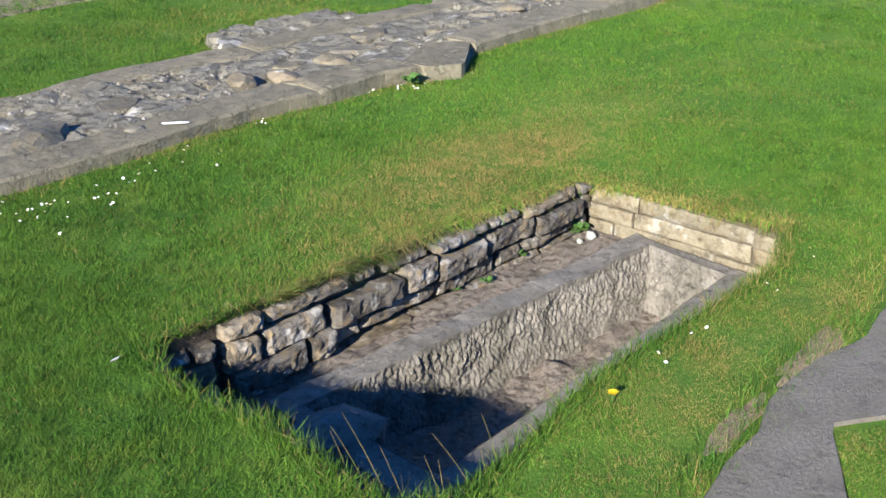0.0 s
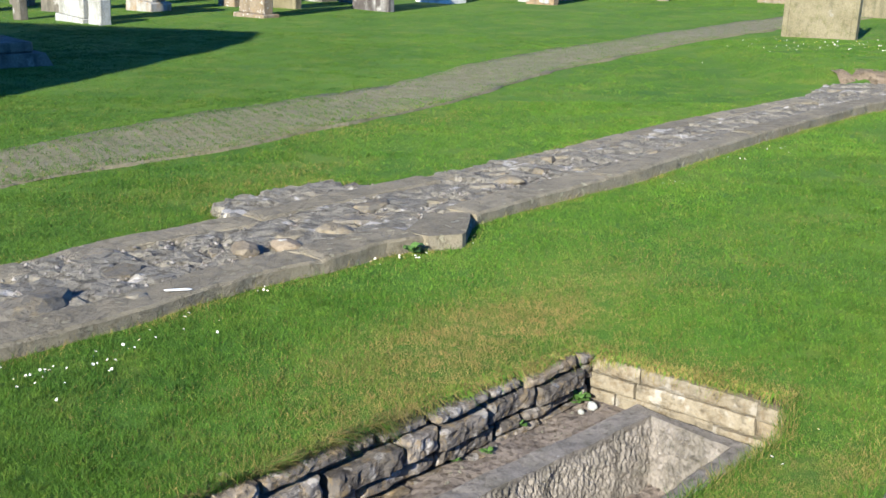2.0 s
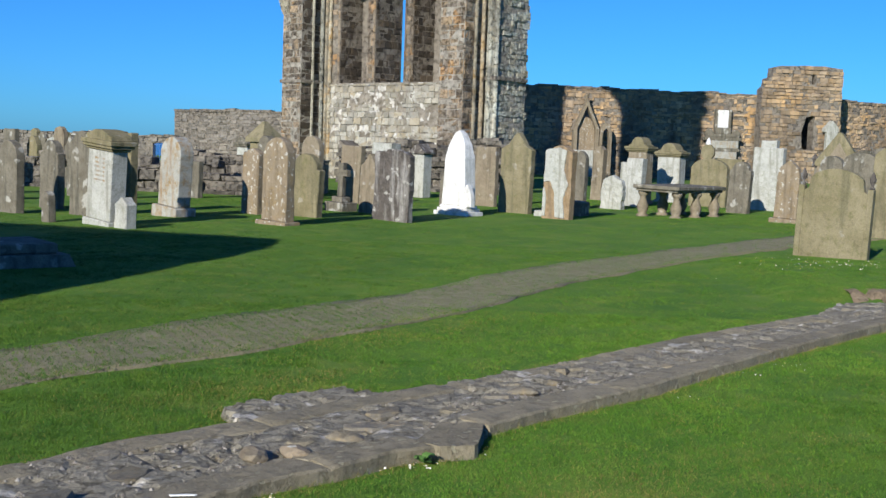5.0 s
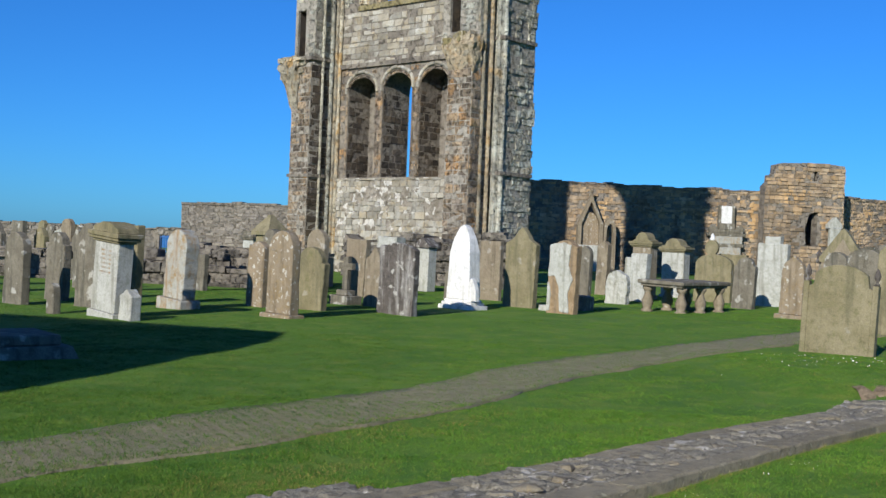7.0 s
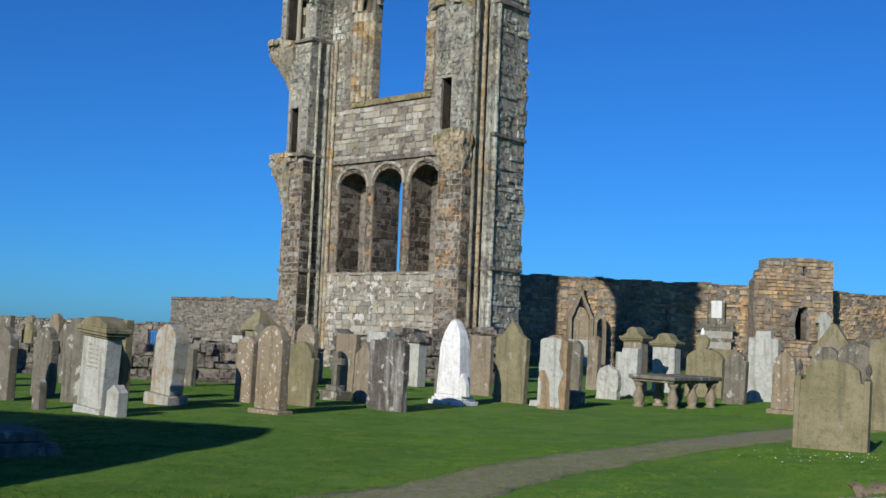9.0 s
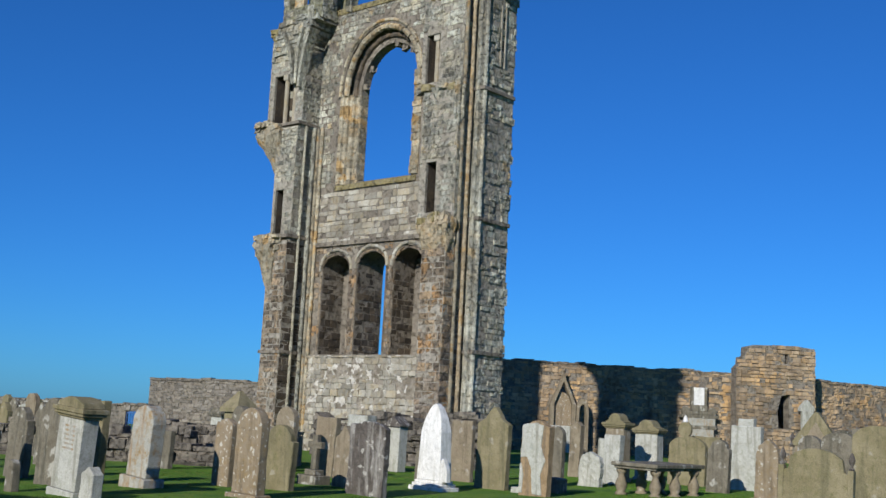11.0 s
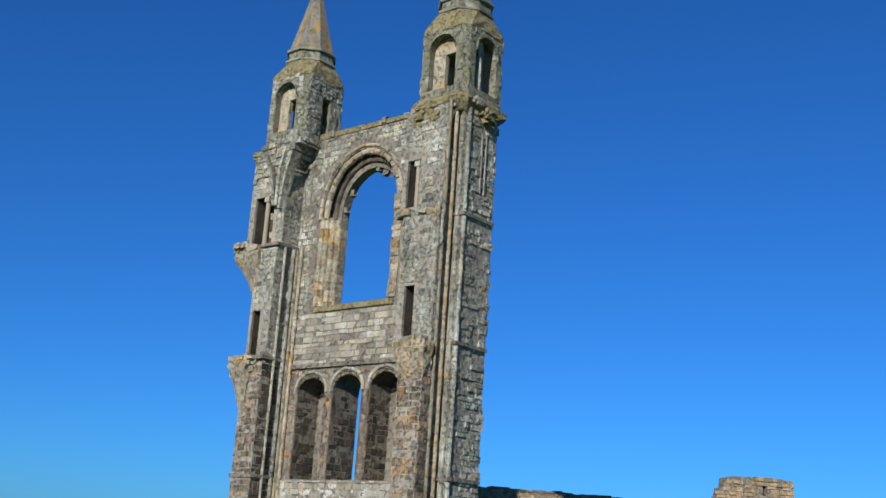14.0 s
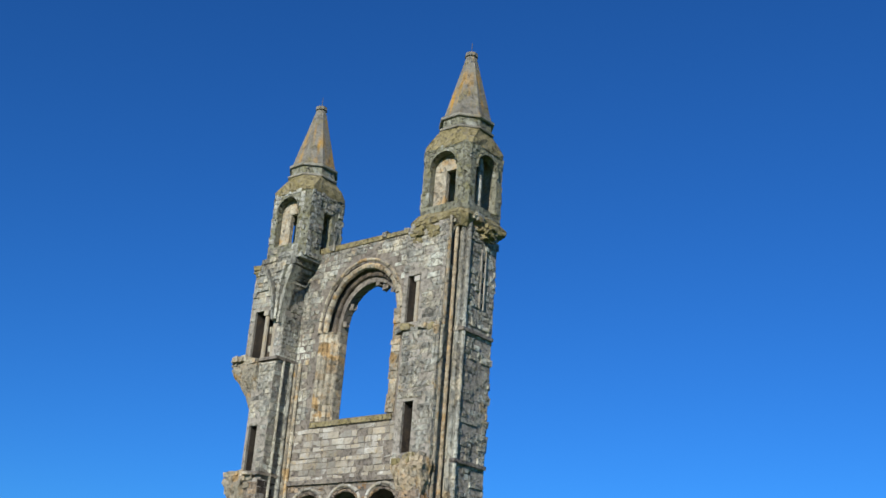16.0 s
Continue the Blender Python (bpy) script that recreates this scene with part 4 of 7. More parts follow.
    # raking rib and vault springer scars on the north pier
    for x0, z0, x1, z1 in ((-10.62, 18.4, -11.7, 21.7), (-10.52, 18.4, -10.55, 21.0)):
        bm = bmesh.new()
        v = [(x0 - 0.10, -1.26, z0), (x0 + 0.10, -1.26, z0), (x1 + 0.10, -1.32, z1), (x1 - 0.10, -1.32, z1)]
        f = [bm.verts.new(q) for q in v]
        k = [bm.verts.new((q[0], q[1] + 0.3, q[2])) for q in v]
        bm.faces.new(f)
        for i in range(4):
            j = (i + 1) % 4
            bm.faces.new((f[i], f[j], k[j], k[i]))
        part("vault_rib", bm, ASHLAR, gb)

    T = lambda x, y, z, rz=0: pose(x, y, z, 0, 0, rz)
    # facing stones: up to 300 singly, the rest in one mesh
    mass, single = bmesh.new(), [0]
    pale, low, shaded = bmesh.new(), bmesh.new(), bmesh.new()

    def face(m, w, h, ok=lambda a, b, c, d: True, course=(0.20, 0.40), length=(0.24, 0.85), proud=(-0.002, 0.034), to=None, singles=False):
        for a, b, c, d in blocks(rnd, w, h, course, length, ok):
            if singles and single[0] < 290:
                one = bmesh.new()
                rough_block(one, a, b, c, d, rnd, m, proud, 0.014, 0.1, 0.02)
                part("stone_block", one, ASHLAR_LOW, gb)
                single[0] += 1
            else:
                rough_block(to or mass, a, b, c, d, rnd, m, proud if rnd.random() > 0.10 else (-0.06, -0.015), rnd.choice((0.006, 0.010, 0.016)), 0.1, 0.02)

    
    def clear(x_off, z_off, holes, pad=0.1):
        return lambda a, b, c, d: not any(inside(h, x + x_off, z + z_off) for h in holes for x in (a, (a + b) / 2, b) for z in (c, d))
    # plain wall under the arcade, of paler stone
    core_face = bmesh.new()
    nx, nz = 60, 30
    G = [[core_face.verts.new((X0 + (X1 - X0) * i / nx, -0.05 - 0.10 * noise.noise((i * 0.33, j * 0.33, 2)) - 0.05 * noise.noise((i * 0.9, j * 0.9, 5)) - 0.03 * rnd.random(), 4.72 * j / nz)) for j in range(nz + 1)] for i in range(nx + 1)]
    for i in range(nx):
        for j in range(nz):
            core_face.faces.new((G[i][j], G[i + 1][j], G[i + 1][j + 1], G[i][j + 1]))
    for a, b, c, d in blocks(rnd, X1 - X0, 4.7, (0.18, 0.36), (0.22, 0.6)):
        if noise.noise((a * 0.9, c * 0.9, 4)) > -0.22:
            rough_block(pale, a, b, c, d, rnd, T(X0, -0.08, 0), (0.0, 0.05), 0.01, 0.15, 0.03)
    part("bare_wall_core", core_face, BLOTCH, gb, "blotched rubble face stripped of its stones")
    face(T(X0, 0, 4.75), X1 - X0, 5.45, clear(X0, 4.75, [arch(-9.5, -7.3, 4.6, 8.95, 10.0), arch(-7.03, -4.8, 4.6, 9.0, 10.1), arch(-4.55, -2.4, 4.6, 9.0, 10.1)]), length=(0.25, 0.55), to=low)
    for x in (-7.45, -4.95):
        face(T(x, 0, 4.75), 0.54, 4.3, length=(0.3, 0.7), to=low)
    face(T(X0, 0, 10.42), X1 - X0, 2.65, to=pale)
    face(T(X0, 0, 13.3), X1 - X0, 9.2, clear(X0, 13.3, [arch(-9.0, -3.15, 13.0, 18.0, 21.8)]), length=(0.3, 0.7))
    # piers: fronts, and the sides that turn to the south
    face(T(-0.45, -2.45, 0), 1.37, 10.3, singles=True)
    face(T(-1.20, -2.05, 10.4), 2.12, 6.2, lambda a, b, c, d: not (b > 0.38 and a < 0.98 and d > 0.5 and c < 2.8))
    face(T(-1.60, -1.85, 16.6), 2.48, 5.1, lambda a, b, c, d: not (b > 0.25 and a < 1.05 and d > 0.4 and c < 2.7))
    face(T(0.92, -2.45, 0, 90), 1.5, 10.3, to=low)
    face(T(0.92, -2.05, 10.4, 90), 1.1, 6.6)
    face(T(0.88, -1.85, 16.6, 90), 0.9, 5.1)
    face(T(1.5, -0.96, 0, 90), 2.06, 22.0, course=(0.2, 0.32), length=(0.22, 0.6), proud=(-0.03, 0.07))
    face(T(0.92, -0.96, 0), 0.58, 10.4, to=low)
    face(T(0.92, -0.96, 10.4), 0.58, 11.6)
    face(T(-11.85, -1.6, 0), 1.43, 10.3, singles=True)
    face(T(-11.95, -1.45, 10.4), 1.53, 6.0, lambda a, b, c, d: not (b > 0.2 and a < 0.8 and d > 0.4 and c < 2.7))
    face(T(-13.15, -1.2, 16.4), 2.73, 5.5, lambda a, b, c, d: not (b > 0.4 and a < 2.1 and d > 0.3 and c < 3.0))
    # pier side turned from the sun, its shade put into the stone colour
    face(T(-10.42, -1.6, 0, 90), 1.6, 10.3, to=shaded)
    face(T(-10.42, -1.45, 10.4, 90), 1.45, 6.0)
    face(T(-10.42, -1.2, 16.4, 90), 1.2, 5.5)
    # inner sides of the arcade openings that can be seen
    # dark brown stones, the openings' shade deepened in their colour
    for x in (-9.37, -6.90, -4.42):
        face(T(x, 0.05, 4.75, 90), 1.7, 4.1, length=(0.3, 0.6), proud=(-0.01, 0.03), to=shaded)
    # ragged torn edges beyond the piers
    for z in np.arange(0.2, 21.5, 0.36):
        for x, y, w in ((-12.45, 0.3, 0.35), (1.34, 0.75, 0.20)):
            if rnd.random() < 0.55:
                s = rnd.uniform(0.05, w)
                box(mass, x - s, x + s, y - 0.4, y + 0.45, z, z + 0.33, jit=0.04, rnd=rnd)
    for z in np.arange(0.2, 5.2, 0.36):
        s = rnd.uniform(0.2, 0.7)
        box(mass, -12.0 - s, -11.6, -0.9, 0.3, z, z + 0.33, jit=0.04, rnd=rnd)
    part("masonry_facing", mass, ASHLAR_ALL, gb)["kind"] = "stuff"
    part("sooty_facing", shaded, SHADED_ASHLAR, gb)["kind"] = "stuff"
    part("lower_facing", low, ASHLAR_LOW_ALL, gb)["kind"] = "stuff"
    part("pale_facing", pale, PLASTER, gb)["kind"] = "stuff"

    # narrow slit high in the south face of the turret pier
    # thin plate coloured dark in place of the slit's shade
    bm = bmesh.new()
    box(bm, 1.48, 1.506, 0.02, 0.26, 17.9, 20.6)
    part("slit", bm, SHADED_ASHLAR, gb, "dark plate standing for the shade in a narrow slit")
    for y in (-0.05, 0.26):
        bm = bmesh.new()
        box(bm, 1.47, 1.575, y, y + 0.07, 17.8, 20.7, jit=0.01, rnd=rnd)
        part("slit_jamb", bm, PLASTER, gb)
    # blind lancet on the return of the south pier
    bm = bmesh.new()
    holed(bm, arch(0.0, 0.62, 19.6, 20.9, 21.55, 10), [arch(0.10, 0.52, 19.6, 20.85, 21.40, 10)], -0.10, 0.12, T(0.90, -1.72, 0, 90))
    part("blind_lancet", bm, ASHLAR, gb)
    # shallow back plate, painted dark to suggest the niche's shade
    bm = bmesh.new()
    prism(bm, arch(0.10, 0.52, 19.65, 20.85, 21.38, 10), 0.0, 0.012, to=lambda x, y, z: T(0.90, -1.72, 0, 90) @ Vector((x, -z - 0.01, y)))
    part("lancet_back", bm, SHADED_ASHLAR, gb, "back of the blind lancet, coloured dark for its shade")
    # bunched shafts on a carved stop, and the torn ledge under the upper recess
    for k, (x, y) in enumerate(((0.78, -2.08), (0.92, -2.02), (1.0, -1.88))):
        bm = bmesh.new()
        lathe(bm, [(0.03, 15.0), (0.12, 15.25), (0.09, 15.4), (0.085, 16.3), (0.13, 16.45), (0.13, 16.6)], 8, (x, y))
        part("hanging_shaft", bm, ASHLAR, gb)
    for x0, x1, y, z in ((-1.7, -1.2, -2.12, 16.45), (-1.25, -0.7, -2.18, 16.5), (-0.75, -0.2, -2.12, 16.42), (-0.25, 0.3, -2.2, 16.52), (0.25, 0.7, -2.1, 16.4)):
        bm = bmesh.new()
        box(bm, x0, x1 - 0.02, y, -1.7, z, z + rnd.uniform(0.2, 0.42), jit=0.07, rnd=rnd, bevel=0.03)
        part("ledge_stone", bm, MOSS if rnd.random() < 0.5 else ASHLAR, gb)
    # slender columns standing in the recesses of the piers
    for x, y, z0, z1 in ((-0.84, -1.62, 17.0, 19.3), (-11.9, -1.05, 16.7, 19.4), (-11.15, -1.1, 16.7, 19.4)):
        bm = bmesh.new()
        tube(bm, x, y, z0, z1 - 0.25, 0.13, 8)
        box(bm, x - 0.17, x + 0.17, y - 0.16, y + 0.17, z1 - 0.28, z1)
        part("colonnette", bm, PLASTER, gb)
    def loft(bm, rings, cuts, rough):
        """Outlines joined one over another, their sides cut finer and roughened."""
        rows = []
        for pts, z in rings:
            row = []
            for k in range(len(pts)):
                (x0, y0), (x1, y1) = pts[k], pts[(k + 1) % len(pts)]
                for c in range(cuts):
                    f = c / cuts
                    v = Vector((x0 + (x1 - x0) * f, y0 + (y1 - y0) * f, z))
                    if rough:
                        v += rough * noise.noise_vector(v * 2.3) + rough * 0.5 * noise.noise_vector(v * 6.0)
                    row.append(bm.verts.new(v))
            rows.append(row)
        n = len(rows[0])
        for lo, hi in zip(rows, rows[1:]):
            for i in range(n):
                k = (i + 1) % n
                bm.faces.new((lo[i], lo[k], hi[k], hi[i]))
        bm.faces.new(rows[0][::-1])
        bm.faces.new(rows[-1])

    # broken corbels where vaults sprang
    def corbel(x, y, z, w, d, h, material=JAMB_ONE):
        for k in range(6):
            f = k / 6
            for _ in range(5):
                q = rnd.uniform(-w * 0.4, w * 0.4)
                hw = w * rnd.uniform(0.08, 0.17) * (0.7 + f * 0.3)
                bm = bmesh.new()
                box(bm, x + q - hw, x + q + hw, y - d * (0.25 + 0.75 * f) * rnd.uniform(0.45, 1.1), y + 0.2, z + h * f, z + h * (f + rnd.uniform(0.15, 0.26)), jit=0.06, rnd=rnd)
                part("corbel_stone", bm, material, gb)
    def quad(a, b, c, d):
        return [(a, c), (b, c), (b, d), (a, d)]
    for rows in ([(quad(-12.05, -11.6, -1.2, 0.2), 13.6), (quad(-12.75, -11.6, -1.45, 0.2), 15.1), (quad(-13.45, -11.6, -1.7, 0.2), 16.1), (quad(-13.4, -11.6, -1.6, 0.2), 16.5)],
                 [(quad(-11.9, -11.4, -1.55, 0.2), 7.9), (quad(-12.3, -11.3, -1.75, 0.2), 9.3), (quad(-12.75, -11.3, -1.95, 0.2), 10.2), (quad(-12.7, -11.3, -1.85, 0.2), 10.5)],
                 [(quad(-0.4, 0.9, -2.4, -2.0), 8.9), (quad(-0.5, 1.0, -2.55, -2.0), 9.6), (quad(-0.75, 1.1, -2.7, -2.0), 10.2), (quad(-0.7, 1.05, -2.6, -2.0), 10.6)]):
        bm = bmesh.new()
        fine = []
        for (p, u), (q, v) in zip(rows, rows[1:]):
            fine += [([(a[0] + (b[0] - a[0]) * f, a[1] + (b[1] - a[1]) * f) for a, b in zip(p, q)], u + (v - u) * f) for f in (0.0, 0.34, 0.67)]
        loft(bm, fine + [rows[-1]], 9, 0.12)
        part("broken_corbel", bm, JAMB_ONE, gb)
    corbel(0.2, -2.4, 9.3, 1.5, 0.35, 1.3)
    corbel(-11.75, -1.5, 9.5, 1.9, 0.55, 1.2)
    corbel(-12.5, -1.2, 15.4, 2.3, 0.7, 1.4)
    corbel(-12.1, -1.1, 20.9, 2.4, 0.3, 1.1, MOSS)
    corbel(-0.5, -1.8, 20.9, 1.9, 0.3, 1.0, MOSS)
    corbel(1.55, 0.1, 21.1, 1.2, 0.9, 0.9, MOSS)
    # shafts up the piers, with their bands
    def shaft(x, y, z1, r):
        bm = bmesh.new()
        prof, z = [], 0.0
        while z < z1:
            l, q = rnd.uniform(0.35, 0.95), r * rnd.uniform(0.88, 1.06)
            e = min(z + l, z1)
            prof += [(q * 0.80, z), (q, z + 0.02), (q * rnd.uniform(0.94, 1.04), e - 0.02)]
            z += l
        lathe(bm, prof, 8, (x, y))
        part("wall_shaft", bm, JAMB_ONE if rnd.random() < 0.3 else ASHLAR, gb)
    for x, y, r in ((0.98, -1.30, 0.10), (1.08, -1.02, 0.09), (1.24, -1.10, 0.12), (1.40, -1.02, 0.08), (1.50, -0.98, 0.11), (0.96, -1.75, 0.09)):
        shaft(x, y, 22.0, r)
    for x, y, r in ((-10.32, -0.34, 0.11), (-10.22, -0.12, 0.12), (-9.98, -0.1, 0.10), (-0.62, -0.1, 0.12), (-10.36, -0.9, 0.08)):
        shaft(x, y, 16.5, r)
    for z in (4.7, 10.55, 16.5):
        bm = bmesh.new()
        box(bm, 0.85, 1.62, -1.16, 1.1, z, z + 0.16)
        part("string_course", bm, CORE, gb)
        bm = bmesh.new()
        box(bm, -11.95, -10.3, -1.68 if z < 11 else -1.5, 0.0, z, z + 0.16)
        part("string_course", bm, CORE, gb)

    # broken stones left standing on the wall heads and ledges
    for x0, x1, y, z, n in ((-13.1, -10.5, -0.9, 21.9, 9), (-1.6, 0.9, -1.4, 21.75, 8), (-8.8, -3.0, 0.2, 22.66, 5), (-13.6, -12.9, -1.0, 16.3, 4), (-12.9, -11.9, -1.4, 10.3, 5), (-0.5, 0.9, -2.3, 10.4, 6), (0.95, 1.6, -0.7, 22.0, 4)):
        for _ in range(n):
            bm = bmesh.new()
            x, w, h = rnd.uniform(x0, x1), rnd.uniform(0.12, 0.32), rnd.uniform(0.1, 0.32)
            box(bm, x - w, x + w, y - 0.3 + rnd.uniform(-0.1, 0.1), y + 0.3, z - 0.1, z + h, jit=0.07, rnd=rnd)
            part("broken_stone", bm, ASHLAR if rnd.random() < 0.6 else MOSS, gb)

    # lantern turrets, square with cut corners, under octagonal stone spires
    def turret(cx, cy, H, L, ledge):
        tb = 22.1
        plan = lambda g=0.0: [(cx + x, cy + y) for x, y in ((-L, -H - g), (L, -H - g), (H + g, -L), (H + g, L), (L, H + g), (-L, H + g), (-H - g, L), (-H - g, -L))]
        P = plan()
        for k in range(8):
            a, b = P[k], P[(k + 1) % 8]
            w = math.dist(a, b)
            m = Matrix.Translation((*a, 0)) @ Matrix.Rotation(math.atan2(b[1] - a[1], b[0] - a[0]), 4, "Z")
            slit = k == 2 and not ledge
            wide = k % 2 == 0 and not slit
            hole = arch(w * 0.17, w * 0.83, 22.85, 24.75, 25.62, 12) if wide else [(w * 0.42, 22.5), (w * 0.66, 22.5), (w * 0.66, 24.9), (w * 0.42, 24.9)]
            bm = bmesh.new()
            holed(bm, [(0, tb), (w, tb), (w, 26.05), (0, 26.05)], [hole] if wide or slit else [], 0.0, 0.34, m)
            part("lantern_face", bm, LANTERN, gb)
            bm = bmesh.new()
            ok = lambda u, v, c, d: not (wide or slit) or not any(inside(hole, x, z + tb) for x in (u, (u + v) / 2, v) for z in (c, d))
            for u, v, c, d in blocks(rnd, w, 3.9, (0.22, 0.36), (0.25, 0.6), ok):
                if rnd.random() < 0.8:
                    rough_block(bm, u, v, c + tb, d + tb, rnd, m, (0.0, 0.05), 0.004, 0.1, 0.03)
            part("lantern_facing", bm, LANTERN if rnd.random() < 0.5 else ASHLAR, gb)["kind"] = "stuff"
            if not wide:
                continue
            if k == 2:
                bm = bmesh.new()
                tube(bm, w * 0.40, 0.22, 22.5, 25.4, 0.13, 8, m)
                tube(bm, w * 0.62, 0.55, 22.5, 25.4, 0.10, 8, m)
                part("lantern_shaft", bm, ASHLAR, gb)
            else:
                bm = bmesh.new()
                holed(bm, [(0, tb), (w, tb), (w, 25.95), (0, 25.95)], [[(w * 0.46, 22.7), (w * 0.77, 22.7), (w * 0.77, 24.75), (w * 0.46, 24.75)]], 0.36, 0.6, m)
                part("lantern_lining", bm, JAMB, gb, "pinkish inner wall with a tall slit")
            bm = bmesh.new()
            loops = [[bm.verts.new(m @ Vector(p)) for p in ((x, 0.05, z), (x, -0.10, z), (x, -0.10, z + 0.11), (x, 0.05, z + 0.11))] for x, z in hole[2:]]
            for u, v in zip(loops, loops[1:]):
                for i in range(3):
                    bm.faces.new((u[i], v[i], v[i + 1], u[i + 1]))
            part("lantern_hood", bm, LANTERN, gb)
        if ledge:
            bm = bmesh.new()
            loft(bm, [([(cx + (x - cx) * q, cy + (y - cy) * q) for x, y in P], z) for q, z in ((0.96, tb - 0.55), (1.04, tb - 0.35), (1.16, tb - 0.15), (1.19, tb + 0.02), (1.03, tb + 0.32))], 5, 0.10)
            part("turret_ledge", bm, MOSS, gb, "weathered corbelled ledge")
        # mossy shoulders drawn in from the lantern to the spire
        eight = lambda r: [(cx + r * math.cos(a), cy + r * math.sin(a)) for a in [math.radians(-112.5 + 45 * k) for k in range(8)]]
        def blend(f, r):
            return [(x * (1 - f) + u * f, y * (1 - f) + v * f) for (x, y), (u, v) in zip(plan(0.03), eight(r))]
        bm = bmesh.new()
        loft(bm, [(blend(0.0, 1.4), 25.9), (blend(0.05, 1.45), 26.15), (blend(0.45, 1.42), 26.5), (blend(0.85, 1.36), 26.85), (blend(1.0, 1.33), 27.05)], 5, 0.07)
        part("shoulder", bm, MOSS, gb, "rough mossy shoulder of the turret")
        bm = bmesh.new()
        loft(bm, [(eight(r), z) for r, z in ((1.40, 26.98), (1.42, 27.05), (1.38, 27.12), (1.30, 27.16), (1.28, 27.58), (1.40, 27.62), (1.41, 27.74), (1.29, 27.80))], 3, 0.02)
        part("spire_drum", bm, LANTERN, gb)
        for r, z in ((1.45, 27.02), (1.43, 27.64)):
            bm = bmesh.new()
            loft(bm, [(eight(r - 0.03), z - 0.05), (eight(r), z - 0.02), (eight(r + 0.02), z + 0.05), (eight(r - 0.06), z + 0.10)], 4, 0.02)
            part("drum_band", bm, PLASTER, gb, "pale weathered string band")
        bm = bmesh.new()
        rings = []
        for q in range(14):
            f = q / 14
            r0, r1 = 1.28 - 1.0 * f, 1.28 - 1.0 * (f + 1 / 14)
            rings += [(eight(r0), 27.78 + 3.8 * f), (eight(r1 + 0.012), 27.78 + 3.8 * (f + 1 / 14) - 0.015)]
        loft(bm, rings + [(eight(0.26), 31.58), (eight(0.35), 31.62), (eight(0.33), 31.82), (eight(0.05), 31.9)], 1, 0.0)
        part("spire", bm, SPIRE, gb, "stone spire streaked with orange lichen")
        bm = bmesh.new()
        tube(bm, cx, cy, 31.85, 32.5, 0.02, 6)
        part("lightning_rod", bm, DARKIRON, gb)

    turret(0.0, 0.0, 1.48, 1.23, True)
    turret(-10.9, 0.0, 1.48, 1.23, False)
    # broken springing that carries the north turret, laid in courses, with the stumps of its ribs
    bm = bmesh.new()
    z = 20.2
    while z < 22.2:
        e = z + rnd.uniform(0.2, 0.34)
        f = min(1.0, (z - 20.2) / 1.8)
        a, b, y = -13.1 + 0.65 * f + rnd.uniform(-0.08, 0.08), -10.45 + 1.0 * f * f, -1.27 - 0.24 * f
        x = a
        while x < b - 0.05:
            x1 = min(x + rnd.uniform(0.25, 0.7), b)
            box(bm, x, x1 - 0.012, y + rnd.uniform(-0.05, 0.04), 0.4, z, e - 0.012, jit=0.02, rnd=rnd)
            x = x1
        z = e
    part("springing", bm, ASHLAR_ALL, gb, "broken vault springing under the turret")["kind"] = "stuff"
    for line in ([(-11.05, 18.7), (-11.15, 19.6), (-11.4, 20.6), (-11.9, 21.6)], [(-10.85, 18.7), (-10.8, 19.8), (-10.7, 20.8), (-10.45, 21.6)], [(-10.6, 18.5), (-10.45, 19.6), (-10.2, 20.6), (-9.8, 21.5)]):
        bm = bmesh.new()
        line = resample(line, 9)
        for (x0, z0), (x1, z1) in zip(line, line[1:]):
            v = [(x0 - 0.09, z0), (x0 + 0.09, z0), (x1 + 0.09, z1 - 0.01), (x1 - 0.09, z1 - 0.01)]
            f = [bm.verts.new((x, -1.50 - 0.05 * (z - 18.5), z)) for x, z in v]
            k = [bm.verts.new((x, -1.0, z)) for x, z in v]
            bm.faces.new(f)
            for i in range(4):
                j = (i + 1) % 4
                bm.faces.new((f[i], f[j], k[j], k[i]))
        part("vault_rib", bm, ASHLAR, gb)


gable()


